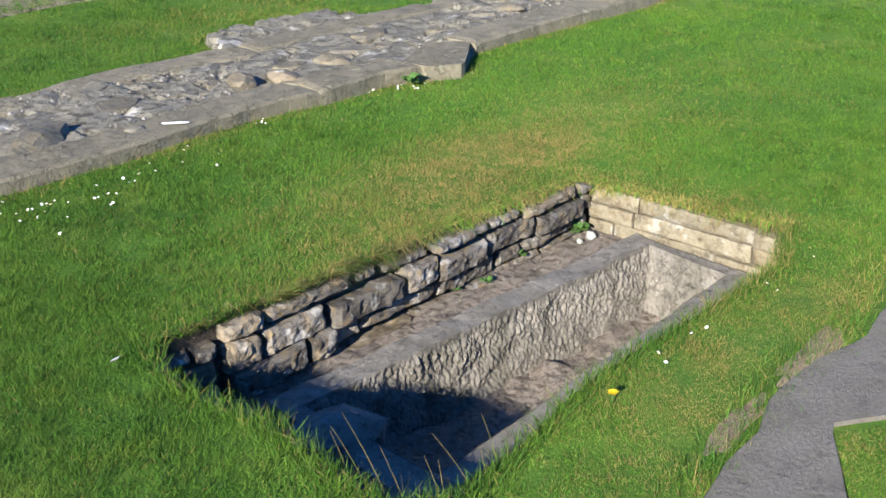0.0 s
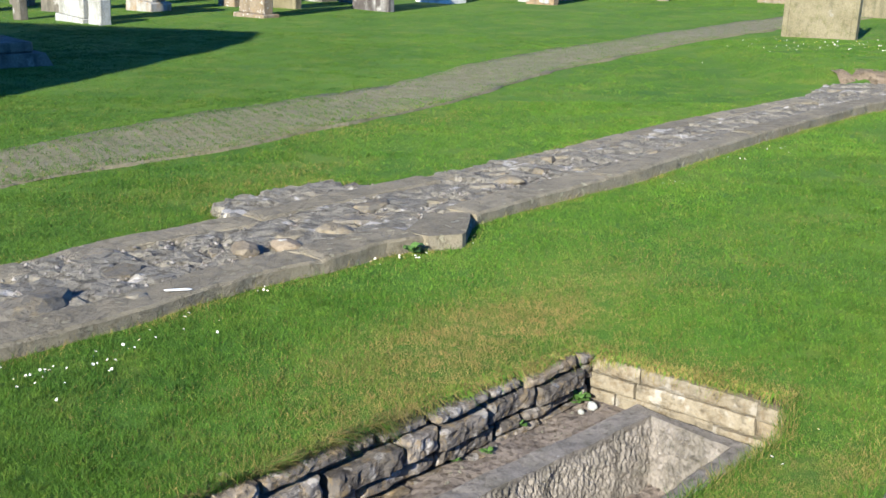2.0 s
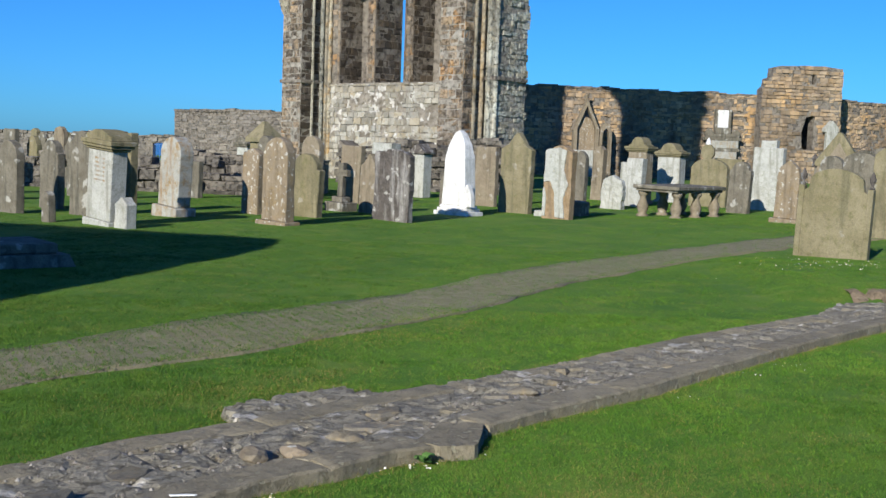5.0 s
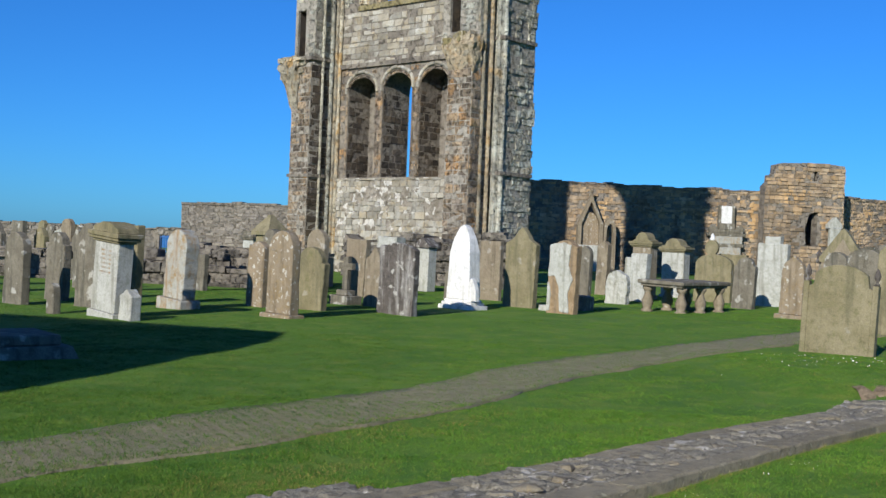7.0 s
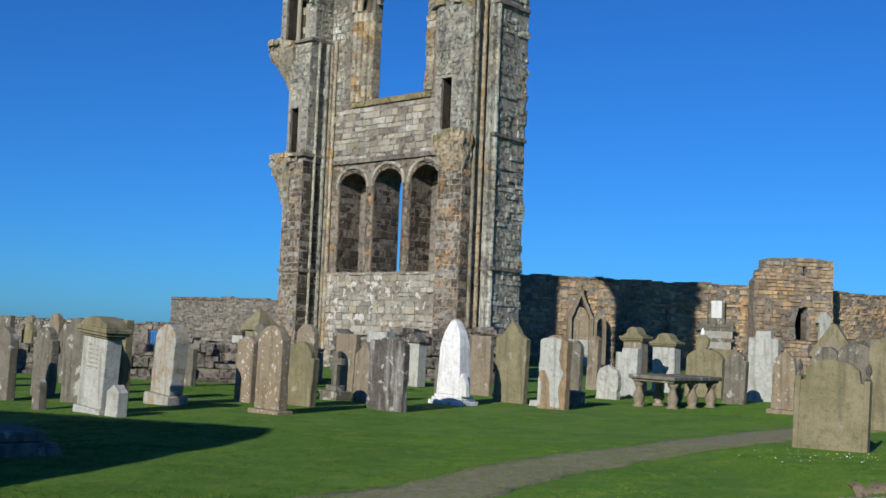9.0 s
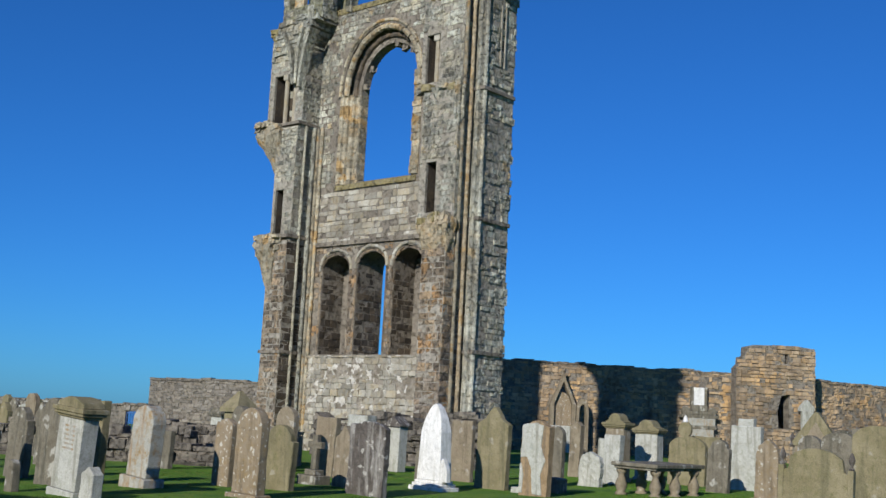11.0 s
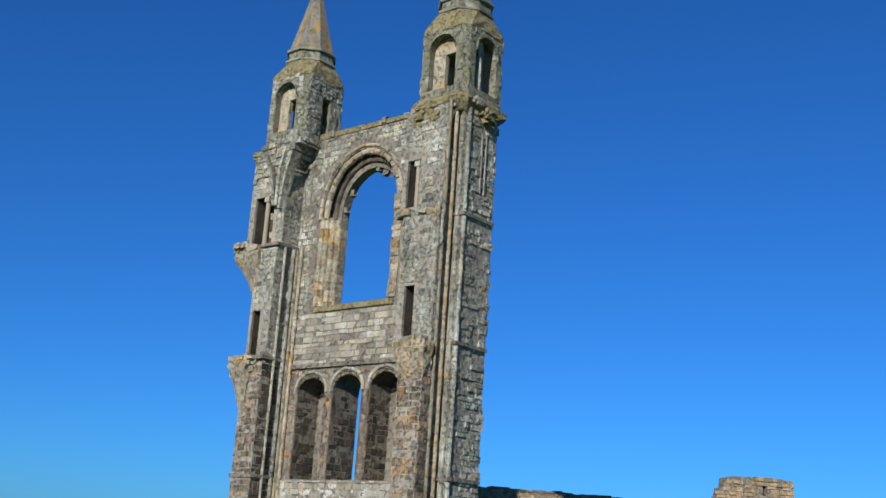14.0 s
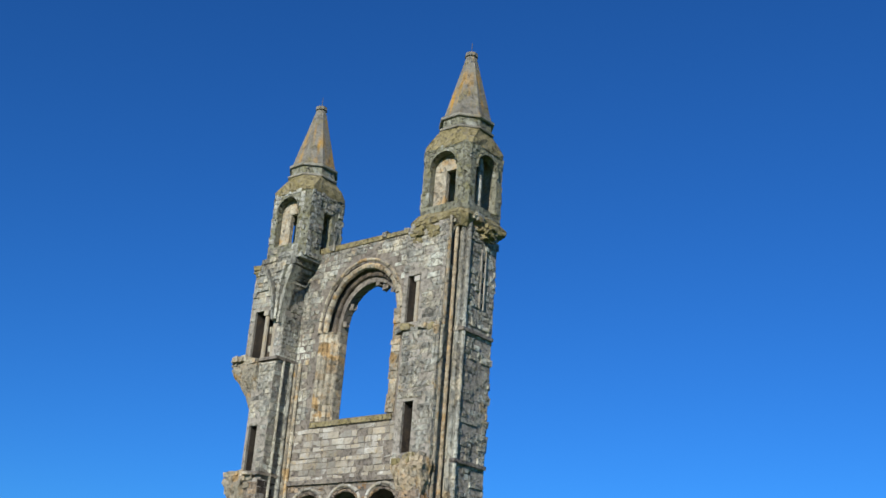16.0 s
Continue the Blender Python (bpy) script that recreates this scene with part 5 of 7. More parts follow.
# ---- precinct walls ----
def masonry_wall(name, p, q, h0, h1, thick, material, label, cat, seed, holes=(), course=(0.25, 0.38), length=(0.35, 0.8), base=-0.3, ragged=0.25, proud=(0.0, 0.05), chip=0.018):
    rnd = random.Random(seed)
    d = Vector((q[0] - p[0], q[1] - p[1], 0))
    w = d.length
    th = thing(name, Matrix.Translation((p[0], p[1], 0)) @ Matrix.Rotation(math.atan2(d.y, d.x), 4, "Z"), label, cat, kind="structure")
    top = lambda x: h0 + (h1 - h0) * x / w + ragged * 0.6 * noise.noise((x * 0.35, seed, 0))
    n = max(4, int(w / 0.8))
    outline = [(0, base), (w, base)] + [(w * (1 - i / n), top(w * (1 - i / n)) - 0.05) for i in range(n + 1)]
    bm = bmesh.new()
    rects = [[(a, c), (b, c), (b, e), (a, e)] for a, b, c, e in holes]
    holed(bm, outline, rects, 0, thick)
    part("wall_core", bm, CORE, th)
    bm = bmesh.new()
    I = Matrix.Identity(4)
    ok = lambda a, b, c, e: e + base < top((a + b) / 2) + 0.12 and not any(b > r[0] and a < r[1] and e + base > r[2] and c + base < r[3] for r in holes)
    for a, b, c, e in blocks(rnd, w, max(h0, h1) - base + 0.4, course, length, ok):
        rough_block(bm, a, b, c + base, e + base, rnd, I, proud, 0.008, 0.1, chip)
    part("masonry_facing", bm, material, th)["kind"] = "stuff"
    bm = bmesh.new()
    x = 0.0
    while x < w:
        l = rnd.uniform(0.5, 1.1)
        box(bm, x, min(x + l, w) - 0.02, -0.08, thick + 0.05, top(x + l / 2) - 0.06, top(x + l / 2) + rnd.uniform(0.03, 0.14), jit=0.03, rnd=rnd)
        x += l
    part("coping", bm, CORE, th)["kind"] = "stuff"
    return th


masonry_wall("wall_east", (3.76, 81.5), (23.3, 83.8), 6.45, 6.4, 1.2, PRECINCT, "long weathered brown sandstone precinct wall", "wall", 31, course=(0.14, 0.32), length=(0.16, 0.62), proud=(-0.05, 0.10), chip=0.045)
masonry_wall("wall_south", (29.7, 87.4), (62.7, 106.6), 6.4, 6.2, 1.2, PRECINCT, "long weathered brown sandstone precinct wall", "wall", 32, course=(0.14, 0.32), length=(0.16, 0.62), proud=(-0.05, 0.10), chip=0.045)
masonry_wall("wall_north", (-17.0, 70.0), (-6.0, 69.0), 3.45, 3.65, 0.9, GREYWALL, "grey rubble wall with a flat coping", "wall", 33, course=(0.14, 0.30), length=(0.16, 0.55), proud=(-0.03, 0.06), chip=0.03)
masonry_wall("wall_far_north", (-34.0, 62.0), (-14.9, 62.0), 1.85, 1.80, 0.6, GREYWALL, "low grey rubble boundary wall with a gated gap", "wall", 34, holes=((17.75, 18.75, 0.45, 1.45),), course=(0.14, 0.30), length=(0.16, 0.55), proud=(-0.03, 0.06), chip=0.03)


def railing_gate():
    g = thing("railing_gate", pose(-16.25, 62.1, 0.45), "blue painted iron railing filling a gap in the wall", "gate")
    for i in range(7):
        bm = bmesh.new()
        tube(bm, 0.05 + i * 0.15, 0, 0, 1.0, 0.018, 6)
        part("bar", bm, IRON, g)
    for z in (0.08, 0.9):
        bm = bmesh.new()
        box(bm, 0, 1.0, -0.015, 0.015, z, z + 0.04)
        part("rail", bm, IRON, g)


railing_gate()


def mural_tower():
    rnd = random.Random(41)
    th = thing("mural_tower", pose(23.0, 82.75, 0, 0, 0, 8) @ Matrix.Diagonal((1.045, 1.045, 1.045, 1)), "squat ruined sandstone wall tower with a broken doorway", "tower")
    W = 5.95
    outline = [(0, -0.3), (W, -0.3), (W, 8.15), (4.4, 8.3), (1.3, 8.2), (0.75, 8.05), (0.7, 7.4), (0.35, 7.3), (0.3, 6.8), (0, 6.5)]
    holes = [[(3.2, 2.4), (4.0, 2.4), (4.0, 4.8), (3.4, 4.7), (3.1, 3.6)], [(3.65, 7.0), (3.9, 7.0), (3.9, 7.7), (3.65, 7.7)]]
    bm = bmesh.new()
    holed(bm, outline, holes, 0, 0.9)
    box(bm, 0.05, W - 0.05, 3.2, 4.2, -0.3, 6.0)
    box(bm, W - 0.8, W - 0.02, 0.9, 3.2, -0.3, 8.0)
    box(bm, 0.1, 0.9, 0.9, 3.2, -0.3, 6.0)
    part("tower_core", bm, CORE, th)
    bm = bmesh.new()
    ok = lambda a, b, c, e: inside(outline, (a + b) / 2, e - 0.35) and not any(inside(h, x, z - 0.3) for h in holes for x in (a, (a + b) / 2, b) for z in (c, e)) and not (a > 2.4 and b < 3.4 and c > 2.6 and e < 5.2)
    for a, b, c, e in blocks(rnd, W, 8.6, (0.2, 0.34), (0.28, 0.7), ok):
        rough_block(bm, a, b, c - 0.3, e - 0.3, rnd, Matrix.Identity(4), (-0.02, 0.13), 0.018, 0.1, 0.03)
    part("masonry_facing", bm, PRECINCT, th)["kind"] = "stuff"
    bm = bmesh.new()
    m = pose(W, 0, -0.3, 0, 0, 90)
    for a, b, c, e in blocks(rnd, 4.0, 8.3, (0.26, 0.4), (0.35, 0.85)):
        rough_block(bm, a, b, c, e, rnd, m, (0.0, 0.09), 0.015, 0.1, 0.02)
    part("side_facing", bm, PRECINCT, th)["kind"] = "stuff"


mural_tower()


# ---- headstones ----
FACE = -41.7


def outline(shape, w, h):
    r = w / 2
    if shape == "flat":
        return [(-r, 0), (r, 0), (r, h), (-r * 0.3, h * 0.985), (-r, h * 0.99)]
    if shape == "broken":
        return [(-r, 0), (r, 0), (r, h * 0.93), (r * 0.6, h * 0.96), (r * 0.2, h), (-r * 0.3, h * 0.985), (-r * 0.7, h * 0.93), (-r, h * 0.95)]
    if shape == "gable":
        return [(-r, 0), (r, 0), (r, h * 0.80), (r * 0.55, h * 0.86), (r * 0.22, h * 0.96), (0.05 * r, h), (-0.05 * r, h), (-r * 0.22, h * 0.96), (-r * 0.55, h * 0.86), (-r, h * 0.80)]
    if shape == "peak":
        return [(-r, 0), (r, 0), (r * 0.98, h * 0.72), (r * 0.8, h * 0.86), (0, h), (-r * 0.8, h * 0.86), (-r * 0.98, h * 0.72)]
    if shape == "segment":
        top = [(r * math.sin(a), h - r * 0.55 * (1 - math.cos(a))) for a in np.linspace(1.35, -1.35, 9)]
        return [(-r, 0), (r, 0)] + [(float(x), float(z)) for x, z in top]
    if shape == "shoulder":
        q = r * 0.78
        return [(-r, 0), (r, 0), (r, h - r * 0.75), (q, h - r * 0.72)] + [(q * math.cos(a), h - r * 0.72 + r * 0.72 * math.sin(a)) for a in np.linspace(0.15, math.pi - 0.15, 8)] + [(-q, h - r * 0.72), (-r, h - r * 0.75)]
    return [(-r, 0), (r, 0)] + [(r * math.cos(a), h - r + r * math.sin(a)) for a in np.linspace(0, math.pi, 11)]


def slab_mesh(pts, d, bevel=0.015, worn=0.0, seed=0, taper=0.0):
    """An upright slab with a worn outline, rounded arrises and an uneven weathered face."""
    size = max(p[1] for p in pts) - min(p[1] for p in pts)
    around = sum(math.dist(p, q) for p, q in zip(pts, pts[1:] + pts[:1]))
    step = min(0.055, around / 30)
    cx, cz = sum(p[0] for p in pts) / len(pts), (max(p[1] for p in pts) + min(p[1] for p in pts)) / 2
    foot = min(p[1] for p in pts)
    rim = []
    for x, z in resample(pts + [pts[0]], int(around / step))[:-1]:
        if worn and z > foot + 0.08:
            k = worn * (noise.noise((x * 4, z * 4, seed)) + 0.6 * noise.noise((x * 11, z * 11, seed))) - 2.2 * worn * max(0.0, noise.noise((x * 2.3, z * 2.3, seed + 9)) - 0.22)
            r = math.hypot(x - cx, z - cz)
            x, z = x + (x - cx) / r * k, z + (z - cz) / r * k
        rim.append((x, z))
    inner = []
    for x, z in rim:
        r = max(math.hypot(x - cx, z - cz), 1e-3)
        q = 1 - min(0.3, max(bevel, 0.004) / r)
        inner.append((cx + (x - cx) * q, cz + (z - cz) * q))
    n = len(rim)
    flat = [Vector(p) for p in inner]
    lo, hi = min(p[0] for p in inner), max(p[0] for p in inner)
    core = [(cx + (x - cx) * 0.94, cz + (z - cz) * 0.94) for x, z in inner]
    g = max(step * 1.5, size / 30)
    for i in range(int((hi - lo) / g) + 1):
        for j in range(int(size / g) + 1):
            x, z = lo + (i + 0.5) * g, foot + (j + 0.5) * g
            if inside(core, x, z):
                flat.append(Vector((x, z)))
    co, _, fc, _, _, _ = geometry.delaunay_2d_cdt(flat, [(i, (i + 1) % n) for i in range(n)], [], 0, 1e-6)
    bm = bmesh.new()
    relief = 0.006 + worn * 0.5

    def sheet(y, out):
        vs = []
        for i, p in enumerate(co):
            k = relief * (noise.noise((p[0] * 3, p[1] * 3, seed + 2)) + 0.7 * noise.noise((p[0] * 9, p[1] * 9, seed + 4)))
            vs.append(bm.verts.new((p[0], y + out * min(k, bevel * 0.8 + 0.003), p[1])))
        for f in fc:
            mx, mz = sum(co[i][0] for i in f) / 3, sum(co[i][1] for i in f) / 3
            if inside(inner, mx, mz):
                bm.faces.new([vs[i] for i in (f if out < 0 else f[::-1])])
        return vs[:n]

    loops = [sheet(-d / 2, -1)]
    for y in (-d / 2 + bevel * 0.9 + 0.002, d / 2 - bevel * 0.9 - 0.002):
        loops.append([bm.verts.new((x, y, z)) for x, z in rim])
    loops.append(sheet(d / 2, 1))
    for u, v in zip(loops, loops[1:]):
        for i in range(n):
            j = (i + 1) % n
            bm.faces.new((u[j], u[i], v[i], v[j]))
    if taper:
        for v in bm.verts:
            v.co.x *= 1 - taper * v.co.z
    return bm


def headstone(x, y, w, h, d, shape, material, label, plinth=0.0, lean=2.0, turn=0.0, worn=0.014, back=0.0, sink=0.06, taper=0.0):
    t = thing("headstone", pose(x, y, gz(x, y) - sink, back, lean, FACE + turn), label, "gravestone", "gravestones in the churchyard")
    d *= 1.45
    z = 0.0
    if plinth:
        bm = bmesh.new()
        box(bm, -w / 2 - 0.09, w / 2 + 0.09, -d / 2 - 0.1, d / 2 + 0.1, 0, plinth + sink, bevel=0.02)
        part("plinth", bm, material, t)
        z = plinth + sink
    bm = slab_mesh(outline(shape, w, h + sink - z), d, 0.018, worn, x * 3 + y, taper)
    bmesh.ops.translate(bm, verts=bm.verts, vec=(0, 0, z))
    part("slab", bm, material, t)
    return t


def inscription(t, w, z0, z1, y, material, rows=6, seed=0):
    """Worn unreadable lines of cutting: thin bars on the face of a stone."""
    rnd = random.Random(seed)
    for i in range(rows):
        z = z1 - (z1 - z0) * i / rows
        l = w * rnd.uniform(0.45, 0.75)
        bm = bmesh.new()
        box(bm, -l / 2, l / 2, y - 0.004, y + 0.01, z - 0.018, z + 0.018)
        part("inscription_line", bm, material, t)


headstone(-9.59, 24.64, 0.84, 1.61, 0.14, "round", S_GREY, "grey round-topped headstone half in the shadow of another")
headstone(-9.37, 26.6, 0.82, 1.62, 0.14, "shoulder", S_GREY, "grey shouldered headstone standing in turf", lean=2)
headstone(-7.81, 22.02, 0.27, 0.61, 0.12, "round", S_GREY, "stubby small grey footstone in turf", lean=-3)
headstone(-7.95, 24.5, 0.80, 1.85, 0.14, "round", S_GREY, "grey-green round-topped headstone behind a white pillar stone", lean=3)
headstone(-7.35, 25.6, 0.76, 1.84, 0.14, "flat", S_GREEN, "tall green-stained flat-topped headstone", lean=1)
headstone(-6.06, 21.17, 0.40, 0.60, 0.16, "gable", S_PALE, "small white marble footstone in turf", lean=3)
headstone(-6.03, 24.8, 0.74, 1.76, 0.24, "round", S_PEEL, "leaning pale round-topped headstone on a plinth", 0.22, lean=5)
headstone(-7.44, 33.3, 0.48, 1.1, 0.12, "flat", S_GREY, "small grey headstone by the low ruined wall")
headstone(-4.58, 26.56, 0.60, 1.57, 0.14, "broken", S_LICHEN, "pale lichened headstone with a broken top", lean=2)
headstone(-3.47, 23.21, 0.78, 1.81, 0.16, "round", S_LICHEN, "brown round-topped headstone spotted with white lichen", 0.08, lean=1)
headstone(-3.26, 26.0, 0.95, 1.48, 0.14, "shoulder", S_GREEN, "leaning green-stained headstone standing in turf", lean=4, turn=4)
headstone(-3.80, 31.6, 0.74, 1.93, 0.14, "round", S_BROWN, "brown round-topped headstone standing in turf", lean=2)
headstone(-2.80, 33.17, 0.83, 1.72, 0.14, "flat", S_BROWN, "flat-topped brown sandstone headstone", lean=3)
headstone(-1.92, 28.56, 0.62, 1.54, 0.14, "gable", S_BROWN, "brown headstone leaning by a dark slab", lean=2)
headstone(-1.21, 25.85, 1.14, 1.68, 0.13, "broken", S_DARK, "dark weathered slab streaked with white, its top broken", lean=2, worn=0.03)
headstone(1.24, 34.26, 0.80, 1.84, 0.12, "flat", S_BROWN, "flat-topped brown sandstone headstone", lean=1)
headstone(1.96, 31.2, 1.06, 2.24, 0.14, "gable", S_GREEN, "tall green-stained headstone with a pointed ogee top", lean=2)
flaking = headstone(2.93, 28.94, 0.86, 1.91, 0.16, "broken", S_ORANGE, "flaking grey headstone showing orange stone beneath", lean=2, worn=0.02)
for shape, seed in (([(-0.42, 0.98), (-0.22, 1.02), (-0.06, 0.72), (0.0, 0.10), (0.30, 0.08), (0.22, 0.60), (0.36, 0.95), (0.20, 1.30), (0.26, 1.84), (0.02, 1.90), (-0.30, 1.84), (-0.41, 1.78)], 4), ([(-0.42, 0.10), (-0.32, 0.08), (-0.30, 0.55), (-0.38, 0.86), (-0.42, 0.84)], 6)):
    bm = slab_mesh(shape, 0.05, 0.012, 0.02, seed)
    bmesh.ops.translate(bm, verts=bm.verts, vec=(0, -0.118, 0.03))
    part("flaking_skin", bm, S_PALE, flaking, "pale grey weathered skin of the stone")
headstone(4.06, 34.48, 0.59, 1.80, 0.14, "round", S_GREY, "grey round-topped headstone standing in turf")
headstone(2.55, 36.5, 0.40, 1.75, 0.14, "flat", S_GREY, "narrow grey headstone half hidden by others")
headstone(5.28, 35.25, 0.79, 1.08, 0.15, "peak", S_PALE, "small carved pale headstone with a jagged top", worn=0.05)
headstone(6.60, 40.6, 0.54, 1.45, 0.20, "flat", S_PALE, "small white flat-topped headstone")
headstone(5.65, 41.5, 0.45, 2.0, 0.2, "broken", S_BROWN, "narrow brown headstone with a broken top")
headstone(9.32, 39.66, 1.45, 1.72, 0.15, "segment", S_GREEN, "broad green-stained headstone with a round finial")
headstone(10.2, 40.6, 1.1, 1.75, 0.15, "flat", S_GREEN, "broad green-stained headstone standing in turf")
headstone(9.23, 35.17, 0.72, 1.62, 0.15, "shoulder", S_GREY, "grey lichened headstone beside a table tomb", lean=3)
headstone(10.83, 37.74, 1.06, 2.15, 0.18, "flat", S_PALE, "tall pale grey headstone with a raised top block")
headstone(10.83, 37.80, 0.55, 2.40, 0.16, "flat", S_PALE, "raised pale block topping a tall headstone")
headstone(9.42, 30.78, 0.66, 1.72, 0.15, "peak", S_LICHEN, "dark brown pointed headstone on a plinth", 0.1, lean=2)
headstone(10.3, 25.45, 1.25, 2.15, 0.14, "segment", S_GREEN, "large green-stained headstone standing in turf", lean=2)
headstone(13.3, 33.4, 0.6, 1.7, 0.14, "round", S_GREY, "grey round-topped headstone behind a larger one")
headstone(-12.4, 27.5, 0.7, 1.5, 0.14, "round", S_GREY, "grey round-topped headstone standing in turf")
headstone(-10.6, 32.0, 0.6, 1.3, 0.14, "gable", S_GREY, "grey pointed headstone beside the low ruined wall")
headstone(-9.9, 30.5, 0.5, 1.7, 0.16, "flat", S_GREY, "narrow grey headstone standing among others")
headstone(-12.2, 36.5, 0.6, 1.75, 0.16, "gable", S_GREY, "grey pointed headstone by the low ruined wall")
headstone(-4.6, 38.5, 0.8, 1.9, 0.2, "segment", S_PALE, "pale weathered monument slab by a ruined wall")
headstone(-2.05, 37.5, 0.9, 1.85, 0.3, "flat", S_PALE, "pale marble monument slab among headstones")
headstone(-5.3, 33.0, 0.6, 1.9, 0.2, "shoulder", S_GREY, "grey shouldered headstone standing in turf")
headstone(0.25, 36.5, 0.5, 1.2, 0.14, "round", S_GREY, "small grey round-topped headstone")
headstone(13.0, 38.5, 0.7, 2.0, 0.2, "round", S_GREY, "grey headstone half hidden by others")
headstone(11.4, 33.2, 0.7, 1.9, 0.2, "round", S_GREY, "grey weathered headstone standing in turf")
headstone(15.0, 38.0, 1.0, 2.2, 0.2, "flat", S_GREY, "broad grey headstone standing in turf")
headstone(-13.6, 31.0, 0.7, 1.5, 0.14, "round", S_GREY, "grey weathered headstone standing in turf", lean=3)
headstone(-14.6, 35.0, 0.6, 1.6, 0.14, "flat", S_GREY, "narrow grey headstone standing in turf", lean=-2)
headstone(-11.3, 38.5, 0.7, 1.6, 0.14, "shoulder", S_GREY, "grey shouldered headstone by the low ruined wall", lean=2)
headstone(-13.4, 42.0, 0.8, 1.7, 0.14, "round", S_GREEN, "green-stained round-topped headstone standing in turf", lean=-3)
headstone(-16.5, 40.5, 0.8, 1.8, 0.14, "gable", S_GREY, "grey pointed headstone standing in turf", lean=2)
headstone(-17.5, 45.0, 0.9, 1.9, 0.14, "flat", S_GREY, "broad grey headstone standing in turf")
headstone(16.8, 41.0, 0.8, 2.0, 0.2, "round", S_PALE, "pale round-topped headstone standing in turf")


headstone(0.05, 33.4, 0.45, 0.95, 0.14, "round", S_GREY, "small grey headstone behind white marble stone", lean=3)
headstone(2.62, 30.2, 0.30, 0.16, 0.2, "flat", S_PALE, "tiny pale footstone at foot of headstone")
headstone(6.35, 37.5, 0.62, 1.62, 0.2, "flat", S_PALE, "small white flat-topped headstone beside another")
headstone(3.65, 30.9, 0.55, 0.42, 0.3, "broken", S_GREY, "low broken stump of a grey headstone", worn=0.04)
headstone(11.1, 30.1, 0.95, 2.0, 0.16, "segment", S_GREY, "grey headstone leaning behind brown one", lean=2)
far_row = random.Random(91)
for k in range(16):
    fy = far_row.uniform(44.0, 58.0)
    fx = -0.385 * fy + far_row.uniform(0.0, 0.10) * fy
    headstone(fx, fy, far_row.uniform(0.55, 0.95), far_row.uniform(1.5, 2.3), 0.16, far_row.choice(("flat", "round", "gable", "shoulder", "broken")), far_row.choice((S_GREY, S_GREY, S_PALE, S_GREEN, S_BROWN)), "weathered headstone in the far rows by the boundary wall", lean=far_row.uniform(-3, 4), worn=0.025)


def big_headstone():
    x, y = 7.0, 20.12
    t = thing("headstone", pose(x, y, gz(x, y) - 0.05, 0, 2.0, FACE + 6), "broad green-brown headstone with urn finials on its shoulders", "gravestone", "gravestones in the churchyard")
    r, h = 0.61, 1.66
    pts = [(-r, 0), (r, 0), (r, h * 0.74), (r * 0.8, h * 0.77)] + [(float(r * 0.8 * math.sin(a)), float(h - 0.22 + 0.22 * math.cos(a) ** 1.4)) for a in np.linspace(1.25, -1.25, 9)] + [(-r * 0.8, h * 0.77), (-r, h * 0.74)]
    part("slab", slab_mesh(pts, 0.13, 0.012, 0.004, 2), S_GREEN, t)
    for s in (-1, 1):
        bm = bmesh.new()
        box(bm, s * r - 0.05, s * r + 0.05, -0.085, 0.085, 0, h * 0.80, bevel=0.008)
        part("pilaster", bm, S_GREEN, t)
        bm = bmesh.new()
        lathe(bm, [(0.045, h * 0.80), (0.05, h * 0.815), (0.02, h * 0.84), (0.055, h * 0.88), (0.06, h * 0.91), (0.03, h * 0.96), (0.01, h * 0.985)], 10, (s * r, 0))
        part("urn", bm, S_DARK, t, "dark carved urn finial", True)


big_headstone()


def capped_stone(x, y, w, h, d, material, cap_mat, label, crest, lean=0.0):
    """A broad stone block under a projecting moulded cap, on a plinth."""
    t = thing("capped_headstone", pose(x, y, gz(x, y) - 0.05, 0, lean, FACE), label, "gravestone", "capped gravestones")
    bm = bmesh.new()
    box(bm, -w / 2 - 0.05, w / 2 + 0.05, -d / 2 - 0.05, d / 2 + 0.05, 0, 0.16, bevel=0.015)
    part("plinth", bm, material, t)
    bm = bmesh.new()
    box(bm, -w / 2, w / 2, -d / 2, d / 2, 0.16, h - 0.42, bevel=0.015)
    part("body", bm, material, t)
    bm = bmesh.new()
    for o, z0, z1 in ((0.04, h - 0.42, h - 0.37), (0.09, h - 0.37, h - 0.31), (0.12, h - 0.31, h - 0.22)):
        box(bm, -w / 2 - o, w / 2 + o, -d / 2 - o, d / 2 + o, z0, z1, bevel=0.012)
    part("cornice", bm, cap_mat, t)
    if crest == "arch":
        r = w / 2
        pts = [(-r, 0), (r, 0), (r, 0.05), (r * 0.72, 0.08)] + [(float(r * 0.68 * math.sin(a)), float(0.06 + 0.28 * math.cos(a))) for a in np.linspace(1.3, -1.3, 9)] + [(-r * 0.72, 0.08), (-r, 0.05)]
        bm = slab_mesh(pts, d + 0.1, 0.02)
    else:
        r = w / 2 + 0.05
        bm = slab_mesh([(-r, 0), (r, 0), (r * 0.9, 0.10), (r * 0.25, 0.20), (-r * 0.25, 0.20), (-r * 0.9, 0.10)], d + 0.14, 0.02)
    bmesh.ops.translate(bm, verts=bm.verts, vec=(0, 0, h - 0.23))
    part("crest", bm, cap_mat, t, "mossy carved crest")
    return t


p = capped_stone(-6.60, 21.67, 0.84, 1.93, 0.34, S_PALE, S_GREEN, "white pillar headstone under a mossy moulded cap", "low", 4.5)
inscription(p, 0.7, 0.85, 1.35, -0.167, S_PEEL, 6, 4)
